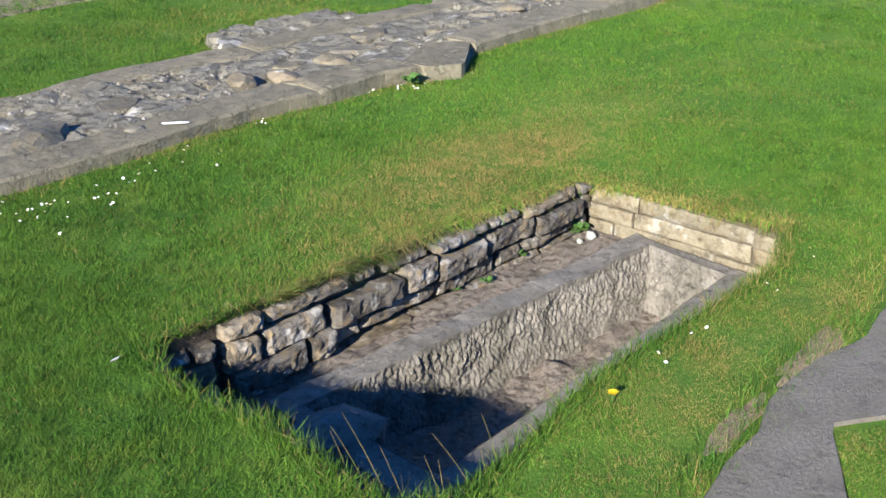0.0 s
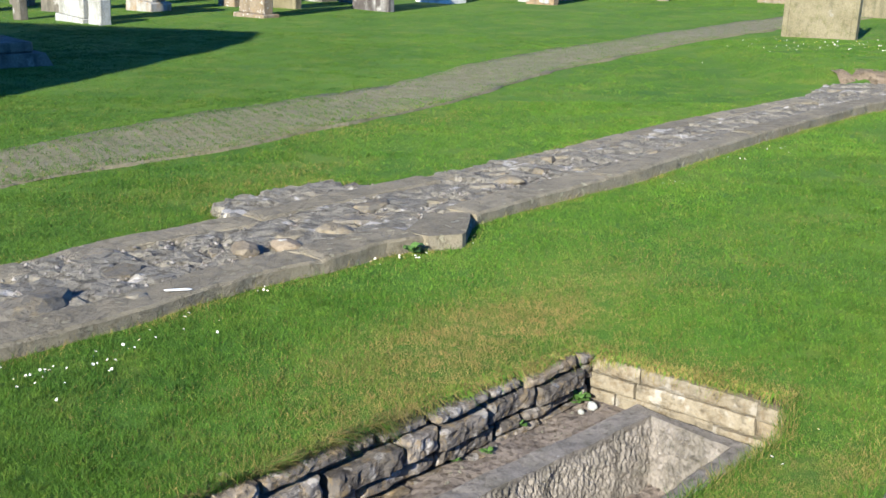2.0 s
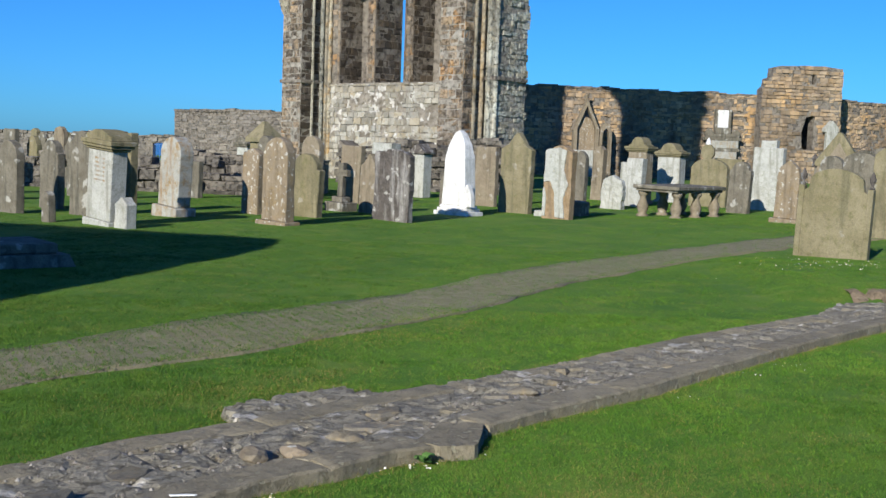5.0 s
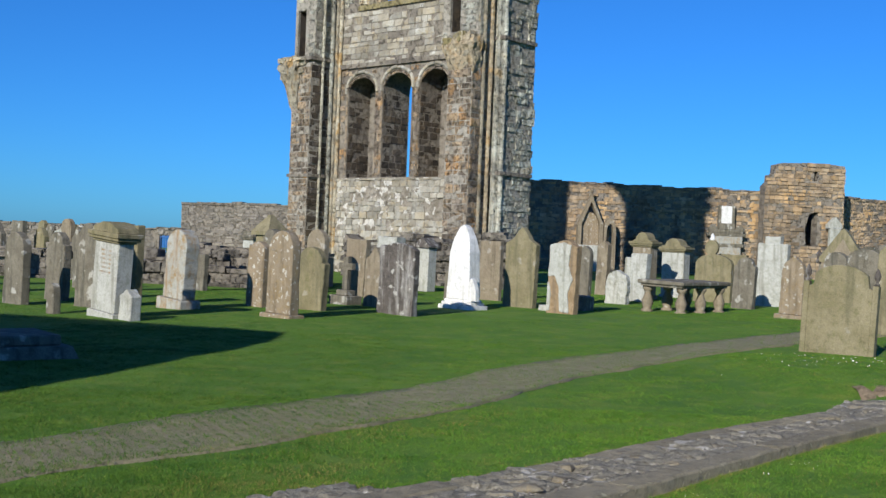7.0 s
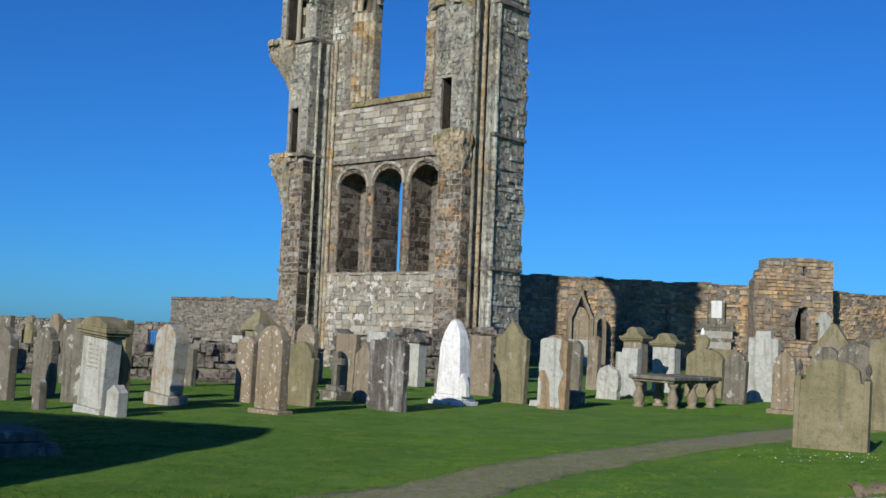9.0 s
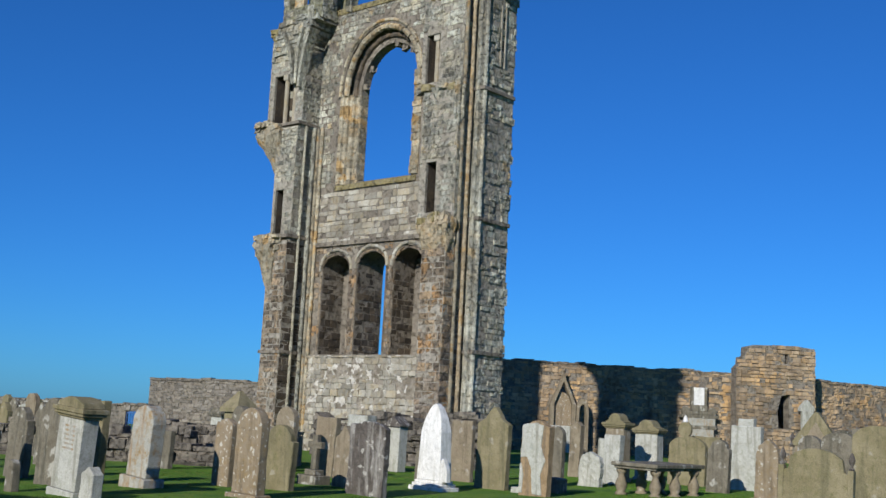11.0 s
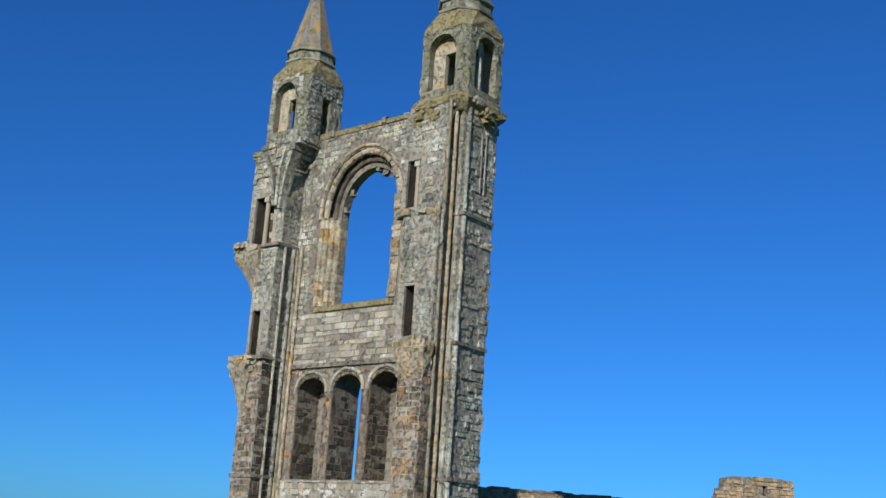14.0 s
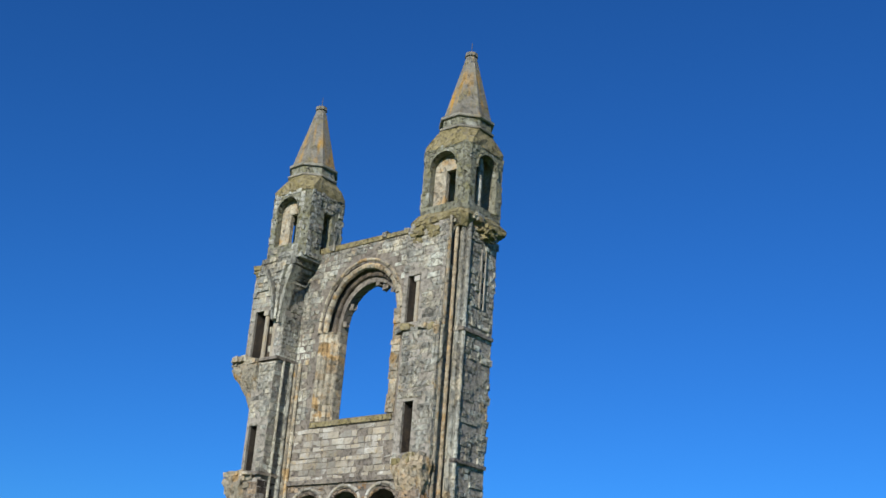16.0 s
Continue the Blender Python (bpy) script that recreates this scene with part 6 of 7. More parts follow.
capped_stone(6.94, 40.0, 0.75, 2.30, 0.45, S_BROWN, S_GREEN, "brown capped headstone with an arched mossy crest", "arch")
capped_stone(8.55, 42.5, 0.95, 2.18, 0.45, S_PALE, S_GREEN, "pale capped headstone with an arched mossy crest", "arch")


capped_stone(-8.05, 45.0, 0.65, 1.95, 0.4, S_PALE, S_GREY, "short white pillar stone under a flat cap", "low")


def white_obelisk():
    x, y = 0.36, 29.3
    t = thing("white_headstone", pose(x, y, gz(x, y) - 0.05, 0, 0.5, FACE), "white marble headstone tapering to a point on stepped bases", "gravestone", "gravestones in the churchyard")
    for o, z0, z1 in ((0.16, 0, 0.17), (0.10, 0.17, 0.25), (0.05, 0.25, 0.32)):
        bm = bmesh.new()
        box(bm, -0.42 - o, 0.42 + o, -0.17 - o, 0.17 + o, z0, z1, bevel=0.012)
        part("step", bm, S_WHITE, t)
    pts = [(-0.40, 0.32), (0.40, 0.32), (0.34, 1.55), (0.27, 1.9), (0.12, 2.2), (0.0, 2.28), (-0.12, 2.2), (-0.27, 1.9), (-0.34, 1.55)]
    bm = slab_mesh(pts, 0.44, 0.02, 0.006, 3)
    for v in bm.verts:
        if v.co.z > 1.55:
            v.co.y *= 1 - 0.55 * (v.co.z - 1.55) / 0.73
    part("shaft", bm, S_WHITE, t)
    bm = slab_mesh([(0.22, 0.30), (0.56, 0.30), (0.54, 0.62), (0.40, 0.92), (0.24, 0.62)], 0.16, 0.012, 0.004, 5)
    bmesh.ops.translate(bm, verts=bm.verts, vec=(0.06, -0.14, 0))
    part("gablet", bm, S_WHITE, t)


white_obelisk()


def stone_cross():
    x, y = -2.70, 29.0
    t = thing("stone_cross", pose(x, y, gz(x, y) - 0.04, 0, 2, FACE), "grey stone cross on a stepped base", "cross")
    for o, z0, z1 in ((0.34, 0, 0.28), (0.2, 0.28, 0.42)):
        bm = bmesh.new()
        box(bm, -o, o, -o * 0.8, o * 0.8, z0, z1, bevel=0.015)
        part("step", bm, S_GREY, t)
    bm = bmesh.new()
    box(bm, -0.09, 0.09, -0.07, 0.07, 0.42, 1.28, bevel=0.01)
    part("shaft", bm, S_GREY, t)
    bm = bmesh.new()
    box(bm, -0.25, 0.25, -0.068, 0.068, 0.95, 1.12, bevel=0.01)
    part("arm", bm, S_GREY, t)


stone_cross()


def table_tomb():
    x, y = 6.75, 32.2
    t = thing("table_tomb", pose(x, y, gz(x, y) - 0.03, 0, 1.0, FACE), "weathered stone table tomb on six baluster legs", "table tomb")
    bm = bmesh.new()
    box(bm, -0.74, 0.74, -1.36, 1.36, 0.82, 0.93, bevel=0.02)
    box(bm, -0.67, 0.67, -1.29, 1.29, 0.75, 0.82, bevel=0.01)
    part("tabletop", bm, S_GREY, t, "flat moulded mossy slab")
    for u in (-0.54, 0.54):
        for v in (-1.08, 0.0, 1.08):
            bm = bmesh.new()
            lathe(bm, [(0.17, 0.0), (0.17, 0.08), (0.11, 0.11), (0.16, 0.25), (0.165, 0.33), (0.10, 0.50), (0.085, 0.58), (0.11, 0.62), (0.15, 0.68), (0.15, 0.75)], 10, (u, v))
            part("leg", bm, S_BROWN, t, "", True)


table_tomb()


def ledger_tomb():
    t = thing("ledger_tomb", pose(-6.35, 14.6, gz(-6.35, 14.6), 0, 0, FACE - 10), "low grey ledger tomb slab with sloping sides, in shadow", "ledger tomb")
    bm = bmesh.new()
    prism(bm, [(-0.75, -1.3), (0.75, -1.3), (0.75, 1.3), (-0.75, 1.3)], -0.05, 0.16, 0.93)
    part("base", bm, S_GREY, t)
    bm = bmesh.new()
    box(bm, -0.56, 0.56, -1.1, 1.1, 0.16, 0.30, bevel=0.02)
    part("slab", bm, S_GREY, t)


ledger_tomb()


def gabled_monument():
    x, y = 12.15, 34.78
    t = thing("gabled_monument", pose(x, y, gz(x, y) - 0.05, 0, 1, FACE + 14), "brown stone monument with a steep gabled top and small finials", "monument")
    bm = bmesh.new()
    box(bm, -0.62, 0.62, -0.2, 0.2, 0, 1.6, bevel=0.015)
    part("body", bm, S_BROWN, t)
    part("gable", slab_mesh([(-0.66, 1.6), (0.66, 1.6), (0.7, 1.72), (0.08, 2.62), (0, 2.68), (-0.08, 2.62), (-0.7, 1.72)], 0.44, 0.015), S_GREEN, t)
    part("panel", slab_mesh([(-0.4, 1.55), (0.4, 1.55), (0.4, 1.7), (0, 2.35), (-0.4, 1.7)], 0.48, 0.008), S_BROWN, t)
    for s in (-1, 1):
        bm = bmesh.new()
        lathe(bm, [(0.06, 1.55), (0.1, 1.62), (0.05, 1.72), (0.1, 1.84), (0.02, 1.98)], 8, (s * 0.72, 0))
        part("finial", bm, S_DARK, t)


gabled_monument()


def finial_disc(x, y, z):
    t = thing("carved_finial", pose(x, y, z, 0, 0, FACE), "round carved stone finial standing on a green headstone", "finial")
    pts = [(float(0.26 * math.cos(a)), float(0.28 + 0.28 * math.sin(a))) for a in np.linspace(-1.2, math.pi + 1.2, 14)]
    part("disc", slab_mesh(pts, 0.13, 0.015), S_GREEN, t)
    bm = bmesh.new()
    lathe(bm, [(0.05, 0.5), (0.09, 0.58), (0.06, 0.72), (0.01, 0.80)], 8)
    part("knob", bm, S_WHITE, t, "white weathered knob")


finial_disc(9.25, 39.66, 1.62)


def pyramid_stone():
    t = thing("pyramid_pillar", pose(-5.6, 34.5, 0, 0, 0, FACE), "green-stained square pillar with a pyramid cap", "gravestone")
    bm = bmesh.new()
    box(bm, -0.32, 0.32, -0.32, 0.32, 0, 1.75, bevel=0.02)
    part("body", bm, S_GREEN, t)
    bm = bmesh.new()
    prism(bm, [(-0.42, -0.42), (0.42, -0.42), (0.42, 0.42), (-0.42, 0.42)], 1.72, 1.84)
    prism(bm, [(-0.42, -0.42), (0.42, -0.42), (0.42, 0.42), (-0.42, 0.42)], 1.84, 2.35, 0.12)
    part("cap", bm, S_GREEN, t)


pyramid_stone()


def aedicule():
    t = thing("narrow_shrine_stone", pose(-0.85, 38.4, 0, 0, 1, FACE), "white narrow pillar stone under a small dark gabled canopy", "gravestone")
    bm = bmesh.new()
    box(bm, -0.28, 0.28, -0.2, 0.22, 0, 1.5, bevel=0.02)
    part("body", bm, S_PALE, t)
    part("canopy", slab_mesh([(-0.36, 1.5), (0.36, 1.5), (0.36, 1.58), (0, 1.85), (-0.36, 1.58)], 0.56, 0.015), S_DARK, t)


aedicule()


# ---- monuments against the precinct wall ----
def wall_monument(x, y, rz):
    t = thing("wall_monument", pose(x, y, 0, 0, 0, rz), "tall gothic wall monument with a steep gable over a red panel", "monument")
    bm = bmesh.new()
    for s in (-1, 1):
        box(bm, s * 0.8 - 0.14, s * 0.8 + 0.14, -0.5, 0.1, 0, 3.4, bevel=0.02)
    box(bm, -0.95, 0.95, -0.55, 0.1, 0, 1.4, bevel=0.02)
    part("frame", bm, S_BROWN, t)
    bm = bmesh.new()
    for s in (-1, 1):
        v = [(s * 1.0, -0.5, 3.3), (s * 0.74, -0.5, 3.3), (0, -0.5, 5.10), (0, -0.5, 5.55)]
        f = [bm.verts.new(p) for p in v]
        b = [bm.verts.new((p[0], 0.1, p[2])) for p in v]
        bm.faces.new(f)
        bm.faces.new(b[::-1])
        for i in range(4):
            j = (i + 1) % 4
            bm.faces.new((f[i], f[j], b[j], b[i]))
    lathe(bm, [(0.1, 5.4), (0.16, 5.55), (0.05, 5.7), (0.12, 5.85), (0.01, 6.0)], 8, (0, -0.2))
    part("gable", bm, S_BROWN, t)
    part("panel", slab_mesh(arch(-0.68, 0.68, 1.4, 2.9, 4.3), 0.3, 0.0), S_LICHEN, t, "reddish arched panel")
    bm = bmesh.new()
    box(bm, -1.05, 1.25, -0.75, -0.5, 0, 1.9, bevel=0.03)
    part("pedestal", bm, S_PALE, t, "pale stone pedestal")
    bm = bmesh.new()
    holed(bm, arch(1.0, 1.9, 0.0, 2.9, 3.9, 10), [arch(1.2, 1.7, 1.9, 2.8, 3.5, 10)], -0.45, 0.0)
    part("side_niche", bm, S_BROWN, t)


wall_monument(10.0, 81.55, 6.7)


def plaque_monument(x, y, rz, s=1.0):
    t = thing("wall_monument", pose(x, y, 0, 0, 0, rz), "tiered grey wall monument with a white tablet above", "monument")
    for w, z0, z1, m in ((1.25, 0, 0.9, S_GREY), (1.1, 0.9, 2.15, S_PEEL), (1.3, 2.15, 2.4, S_GREY), (1.2, 2.4, 2.95, S_PEEL), (1.45, 2.95, 3.2, S_GREY), (1.0, 3.2, 3.45, S_GREY), (0.6, 3.45, 3.9, S_GREY)):
        bm = bmesh.new()
        box(bm, -w * s, w * s, -0.5, 0.05, z0, z1, bevel=0.03)
        part("tier", bm, m, t)
    bm = bmesh.new()
    box(bm, -0.42 * s, 0.42 * s, -0.3, 0.05, 3.9, 5.2, bevel=0.03)
    part("tablet", bm, S_WHITE, t, "white marble tablet")
    for q in (-1, 1):
        bm = bmesh.new()
        lathe(bm, [(0.30, -0.18), (0.36, -0.1), (0.36, 0.1), (0.30, 0.18)], 10)
        bmesh.ops.transform(bm, matrix=pose(q * 1.0, -0.25, 3.42, 90), verts=bm.verts)
        part("scroll", bm, S_GREY, t)
        bm = bmesh.new()
        box(bm, q * 0.52 - 0.09, q * 0.52 + 0.09, -0.34, 0.05, 3.9, 5.25, bevel=0.02)
        part("tablet_side", bm, S_GREY, t)


plaque_monument(20.3, 83.25, 6.7)


def mural_stone(x, y, rz, w, h, material, label):
    t = thing("mural_stone", pose(x, y, 0, 0, 0, rz), label, "monument", "stones along the precinct wall")
    bm = bmesh.new()
    box(bm, -w / 2, w / 2, -0.3, 0.05, 0, h * 0.82, bevel=0.03)
    part("body", bm, material, t)
    part("crest", slab_mesh([(-w / 2 - 0.1, h * 0.82), (w / 2 + 0.1, h * 0.82), (w / 2 + 0.1, h * 0.88), (0, h), (-w / 2 - 0.1, h * 0.88)], 0.5, 0.02), material, t)


mural_stone(28.3, 83.0, 12, 0.9, 4.7, S_PALE, "tall pale grey monument leaning on the wall tower")
mural_stone(14.1, 81.9, 6.7, 1.4, 3.2, S_GREY, "grey monument in the shadow along the wall")
mural_stone(16.9, 82.3, 6.7, 1.2, 2.6, S_GREY, "grey monument in the shadow along the wall")
mural_stone(32.9, 88.4, 30, 2.2, 2.7, S_GREY, "broad grey monument along the wall")
mural_stone(36.1, 90.3, 30, 1.2, 2.9, S_PALE, "pale monument along the wall")
mural_stone(-11.0, 68.6, -5, 1.3, 2.0, S_PALE, "pale stone set against the grey rubble wall")


# ---- low ruined walls and fallen stone ----
def low_ruin(p, q, h, seed, label):
    th = masonry_wall("low_ruined_wall", p, q, h, h * 0.8, 0.9, RUIN, label, "ruined wall", seed, course=(0.16, 0.36), length=(0.25, 0.75), base=-0.1, ragged=1.6, proud=(-0.04, 0.32), chip=0.05)
    return th


low_ruin((-20.0, 37.5), (-5.6, 36.0), 0.95, 51, "low ruined grey wall standing in the turf")
low_ruin((-9.2, 39.0), (-4.2, 38.6), 1.3, 52, "low ruined grey wall footing of the church")
low_ruin((-4.5, 47.0), (0.4, 43.4), 1.95, 53, "low ruined grey wall footing before the gable")


low_ruin((0.3, 44.6), (2.6, 44.0), 1.75, 54, "brown rubble heap at the foot of the gable")


def fallen_stones():
    rnd = random.Random(8)
    for i in range(26):
        f = i / 26
        x, y = -16 + 13 * f + rnd.uniform(-0.6, 0.6), 38.4 - 1.0 * f + rnd.uniform(-0.6, 1.2)
        if i > 17:
            x, y = rnd.uniform(-5, 2.5), rnd.uniform(42, 45)
        s = rnd.uniform(0.15, 0.42)
        bm = bmesh.new()
        box(bm, -s, s, -s * 0.6, s * 0.6, -0.1, s * rnd.uniform(0.6, 1.1), jit=s * 0.2, rnd=rnd, bevel=0.03)
        ob = mesh_ob("fallen_stone", bm, RUIN)
        ob.matrix_world = pose(x, y, (0.85 if 36 < y < 38.2 and x < -6 else 0.0), 0, rnd.uniform(-8, 8), rnd.uniform(0, 90))
        tagged(ob, "fallen grey building stone among the ruins", "stone", "fallen stones")


fallen_stones()


def ruin_wall():
    """A tall broken wall beside the viewer, unseen, inferred from its shadow and shaped to fit."""
    rnd = random.Random(61)
    th = thing("ruin_wall", pose(-18.0, 5.6, 0), "unseen tall broken wall, shaped to throw the long shadow", "ruined wall", kind="structure")
    o = [(0, -0.3), (12.0, -0.3), (11.1, 2.0), (10.5, 3.3), (9.75, 5.0), (9.25, 6.1), (8.85, 6.45), (4.0, 7.0), (0, 7.4)]
    bm = bmesh.new()
    holed(bm, o, [], 0, 1.0)
    part("wall_core", bm, CORE, th)
    bm = bmesh.new()
    for x0, x1, z0, z1 in blocks(rnd, 12.3, 7.6, (0.22, 0.36), (0.3, 0.8), lambda u, v, c, d: inside(o, (u + v) / 2, d - 0.35) and inside(o, v, c - 0.2)):
        rough_block(bm, x0, x1, z0 - 0.3, z1 - 0.3, rnd, Matrix.Identity(4), (0.0, 0.05), 0.006, 0.1, 0.015)
    part("masonry_facing", bm, PRECINCT, th)["kind"] = "stuff"


ruin_wall()

# ---- earth bank at the end of the footing ----
bm = bmesh.new()
N = 26
rows = []
for i in range(N + 1):
    f = i / N
    x, y = 5.05 + 2.9 * f, 13.70 - 0.32 * f + 0.08 * math.sin(f * 17)
    top = gz(x, y + 0.35)
    rows.append([bm.verts.new((x, y - 0.22, -0.03)), bm.verts.new((x + 0.02 * math.sin(i), y - 0.10 + 0.03 * math.sin(i * 2.9), 0.05 + 0.03 * math.sin(i * 1.7))), bm.verts.new((x, y + 0.05, top * 0.85 + 0.03 * math.sin(i * 2.3))), bm.verts.new((x, y + 0.42, gz(x, y + 0.42) - 0.01))])
for a, b in zip(rows, rows[1:]):
    for k in range(3):
        bm.faces.new((a[k], b[k], b[k + 1], a[k + 1]))
tagged(mesh_ob("earth_bank", bm, BANK, True), "low bare brown earth bank where the footing ends", "bank", kind="structure")


# ---- flowers and weeds ----
def daisy():
    t = thing("daisy", pose(0, 0, -5), "small white daisy in the turf", "flower", "daisies in the turf")
    bm = bmesh.new()
    for k in range(9):
        a = k * math.tau / 9
        c, s = math.cos(a), math.sin(a)
        v = [bm.verts.new((r * c - w * s, r * s + w * c, z)) for r, w, z in ((0.003, -0.001, 0.045), (0.012, -0.004, 0.047), (0.016, 0.0, 0.049), (0.012, 0.004, 0.047), (0.003, 0.001, 0.045))]
        bm.faces.new(v)
    part("petals", bm, WHITE, t)
    bm = bmesh.new()
    lathe(bm, [(0.004, 0.043), (0.004, 0.048), (0.001, 0.05)], 6)
    part("eye", bm, YELLOW, t)
    bm = bmesh.new()
    tube(bm, 0, 0, -0.01, 0.044, 0.0012, 4)
    part("stem", bm, LEAF, t)
    return t


D0 = daisy()
rnd = random.Random(77)


def put_daisy(x, y, s=1.0):
    k = s * rnd.uniform(0.26, 0.50)
    d = copy_thing(D0, pose(x, y, gz(x, y), rnd.uniform(-15, 50), rnd.uniform(-35, 35), rnd.uniform(-40, 40)) @ Matrix.Diagonal((k, k, k, 1)))
    return d


for cx, cy, n, sp in ((-1.55, 4.20, 20, 0.11), (-1.30, 4.43, 8, 0.06), (-0.97, 4.9, 6, 0.10), (-0.78, 5.35, 5, 0.04), (-0.60, 5.66, 3, 0.05), (-0.08, 6.02, 16, 0.06), (0.33, 6.27, 2, 0.05), (-0.25, 5.85, 3, 0.05), (-1.24, 4.66, 4, 0.05), (1.75, 7.95, 5, 0.08), (2.55, 8.9, 4, 0.06), (2.95, 9.3, 10, 0.12)):
    for _ in range(n):
        x, y = cx + rnd.gauss(0, sp), cy + rnd.gauss(0, sp)
        if not inside(SLAB, x, y) and not inside(PIT, x, y):
            put_daisy(x, y)
for x, y in ((1.20, 3.50), (1.24, 3.45), (0.93, 3.18), (0.87, 3.15), (0.74, 2.96), (1.46, 3.78), (0.72, 3.02)):
    put_daisy(x, y)
for _ in range(90):
    put_daisy(6.2 + rnd.gauss(0, 0.9), 17.8 + rnd.gauss(0, 1.0), 1.5)


def dandelion(x, y):
    t = thing("dandelion", pose(x, y, gz(x, y)), "yellow dandelion flower in the turf", "flower")
    bm = bmesh.new()
    for k in range(26):
        a = k * 2.4
        r = 0.017 * math.sqrt((k + 1) / 26)
        c, s = math.cos(a), math.sin(a)
        v = [bm.verts.new((q * c - w * s, q * s + w * c, z)) for q, w, z in ((r * 0.2, -0.002, 0.04), (r, -0.003, 0.052 - r * 0.4), (r * 1.1, 0.003, 0.052 - r * 0.4), (r * 0.2, 0.002, 0.04))]
        bm.faces.new(v)
    part("petals", bm, YELLOW, t)
    bm = bmesh.new()
    tube(bm, 0, 0, -0.01, 0.042, 0.002, 5)
    part("stem", bm, LEAF, t)


dandelion(0.545, 2.74)


def weed(x, y, z, r, n, label):
    t = thing("weed", pose(x, y, z, 0, 0, x * 200), label, "weed", "weeds in the grave")
    w = random.Random(int(x * 1000))
    for k in range(n):
        a = k * 2.39 + w.uniform(-0.3, 0.3)
        l, up = r * w.uniform(0.6, 1.1), w.uniform(0.3, 0.9)
        c, s = math.cos(a), math.sin(a)
        bm = bmesh.new()
        prof = [(0.1, 0.05), (0.45, 0.28), (0.7, 0.32), (0.9, 0.18), (1.0, 0.0)]
        L = [bm.verts.new((q * l * c - wd * l * s, q * l * s + wd * l * c, l * up * math.sin(q * 2.2) + 0.01)) for q, wd in prof]
        R = [bm.verts.new((q * l * c + wd * l * s, q * l * s - wd * l * c, l * up * math.sin(q * 2.2) + 0.01)) for q, wd in prof[:-1]]
        for i in range(3):
            bm.faces.new((L[i], L[i + 1], R[i + 1], R[i]))
        bm.faces.new((L[3], L[4], R[3]))
        part("leaf", bm, LEAF, t)


weed(0.69, 4.66, FLOOR_Z, 0.075, 13, "leafy green weed growing on the grave floor")
weed(0.40, 4.40, FLOOR_Z, 0.06, 10, "leafy green weed growing on the grave floor")
weed(0.26, 4.13, FLOOR_Z, 0.035, 7, "small green weed growing on the grave floor")
weed(0.13, 4.06, FLOOR_Z, 0.035, 7, "small green weed growing on the grave floor")
weed(-0.07, 6.03, 0.0, 0.07, 14, "leafy green weed against the wall footing")
loose_rock(0.755, 4.60, FLOOR_Z + 0.015, 0.026, 1.0, 0.8, 1.0, S_PALE, "small white stone on the grave floor", 12)
loose_rock(0.70, 4.55, FLOOR_Z + 0.01, 0.015, 1.0, 0.8, 1.0, S_PALE, "small white stone on the grave floor", 13)


def feather(x, y):
    bm = bmesh.new()
    v = [(-0.04, 0.0, 0.03), (-0.02, 0.012, 0.035), (0.02, 0.015, 0.04), (0.05, 0.004, 0.045), (0.02, -0.012, 0.04), (-0.02, -0.010, 0.035)]
    bm.faces.new([bm.verts.new(p) for p in v])
    tube(bm, 0, 0, 0.0, 0.03, 0.001, 4)
    ob = mesh_ob("feather", bm, S_PALE)
    ob.matrix_world = pose(x, y, gz(x, y), 0, 0, 30) @ Matrix.Diagonal((0.4, 0.4, 0.7, 1))
    tagged(ob, "small white feather caught in the grass", "feather")


feather(-0.94, 2.97)


# ---- grass ----
def grass(name, x, y, h, w, material, label, rng, flop=0.5, lift=0.0):
    n = len(x)
    z = np.array([gz(a, b) for a, b in zip(x.tolist(), y.tolist())]) - 0.004 + lift
    a = rng.uniform(0, math.tau, n)
    lean = rng.uniform(0.1, flop, n) * h
    b = rng.uniform(0, math.tau, n)
    co = np.empty((n, 3, 3))
    co[:, 0] = np.stack([x - np.cos(a) * w / 2, y - np.sin(a) * w / 2, z], 1)
    co[:, 1] = np.stack([x + np.cos(a) * w / 2, y + np.sin(a) * w / 2, z], 1)
    co[:, 2] = np.stack([x + np.cos(b) * lean, y + np.sin(b) * lean, z + h], 1)
    me = bpy.data.meshes.new(name)
    me.vertices.add(n * 3)
    me.vertices.foreach_set("co", co.ravel())
    me.loops.add(n * 3)
    me.loops.foreach_set("vertex_index", np.arange(n * 3))
    me.polygons.add(n)
    me.polygons.foreach_set("loop_start", np.arange(0, n * 3, 3))
    me.update(calc_edges=True)
    me.materials.append(material)
    return tagged(new(name, me), label, "grass", kind="stuff")


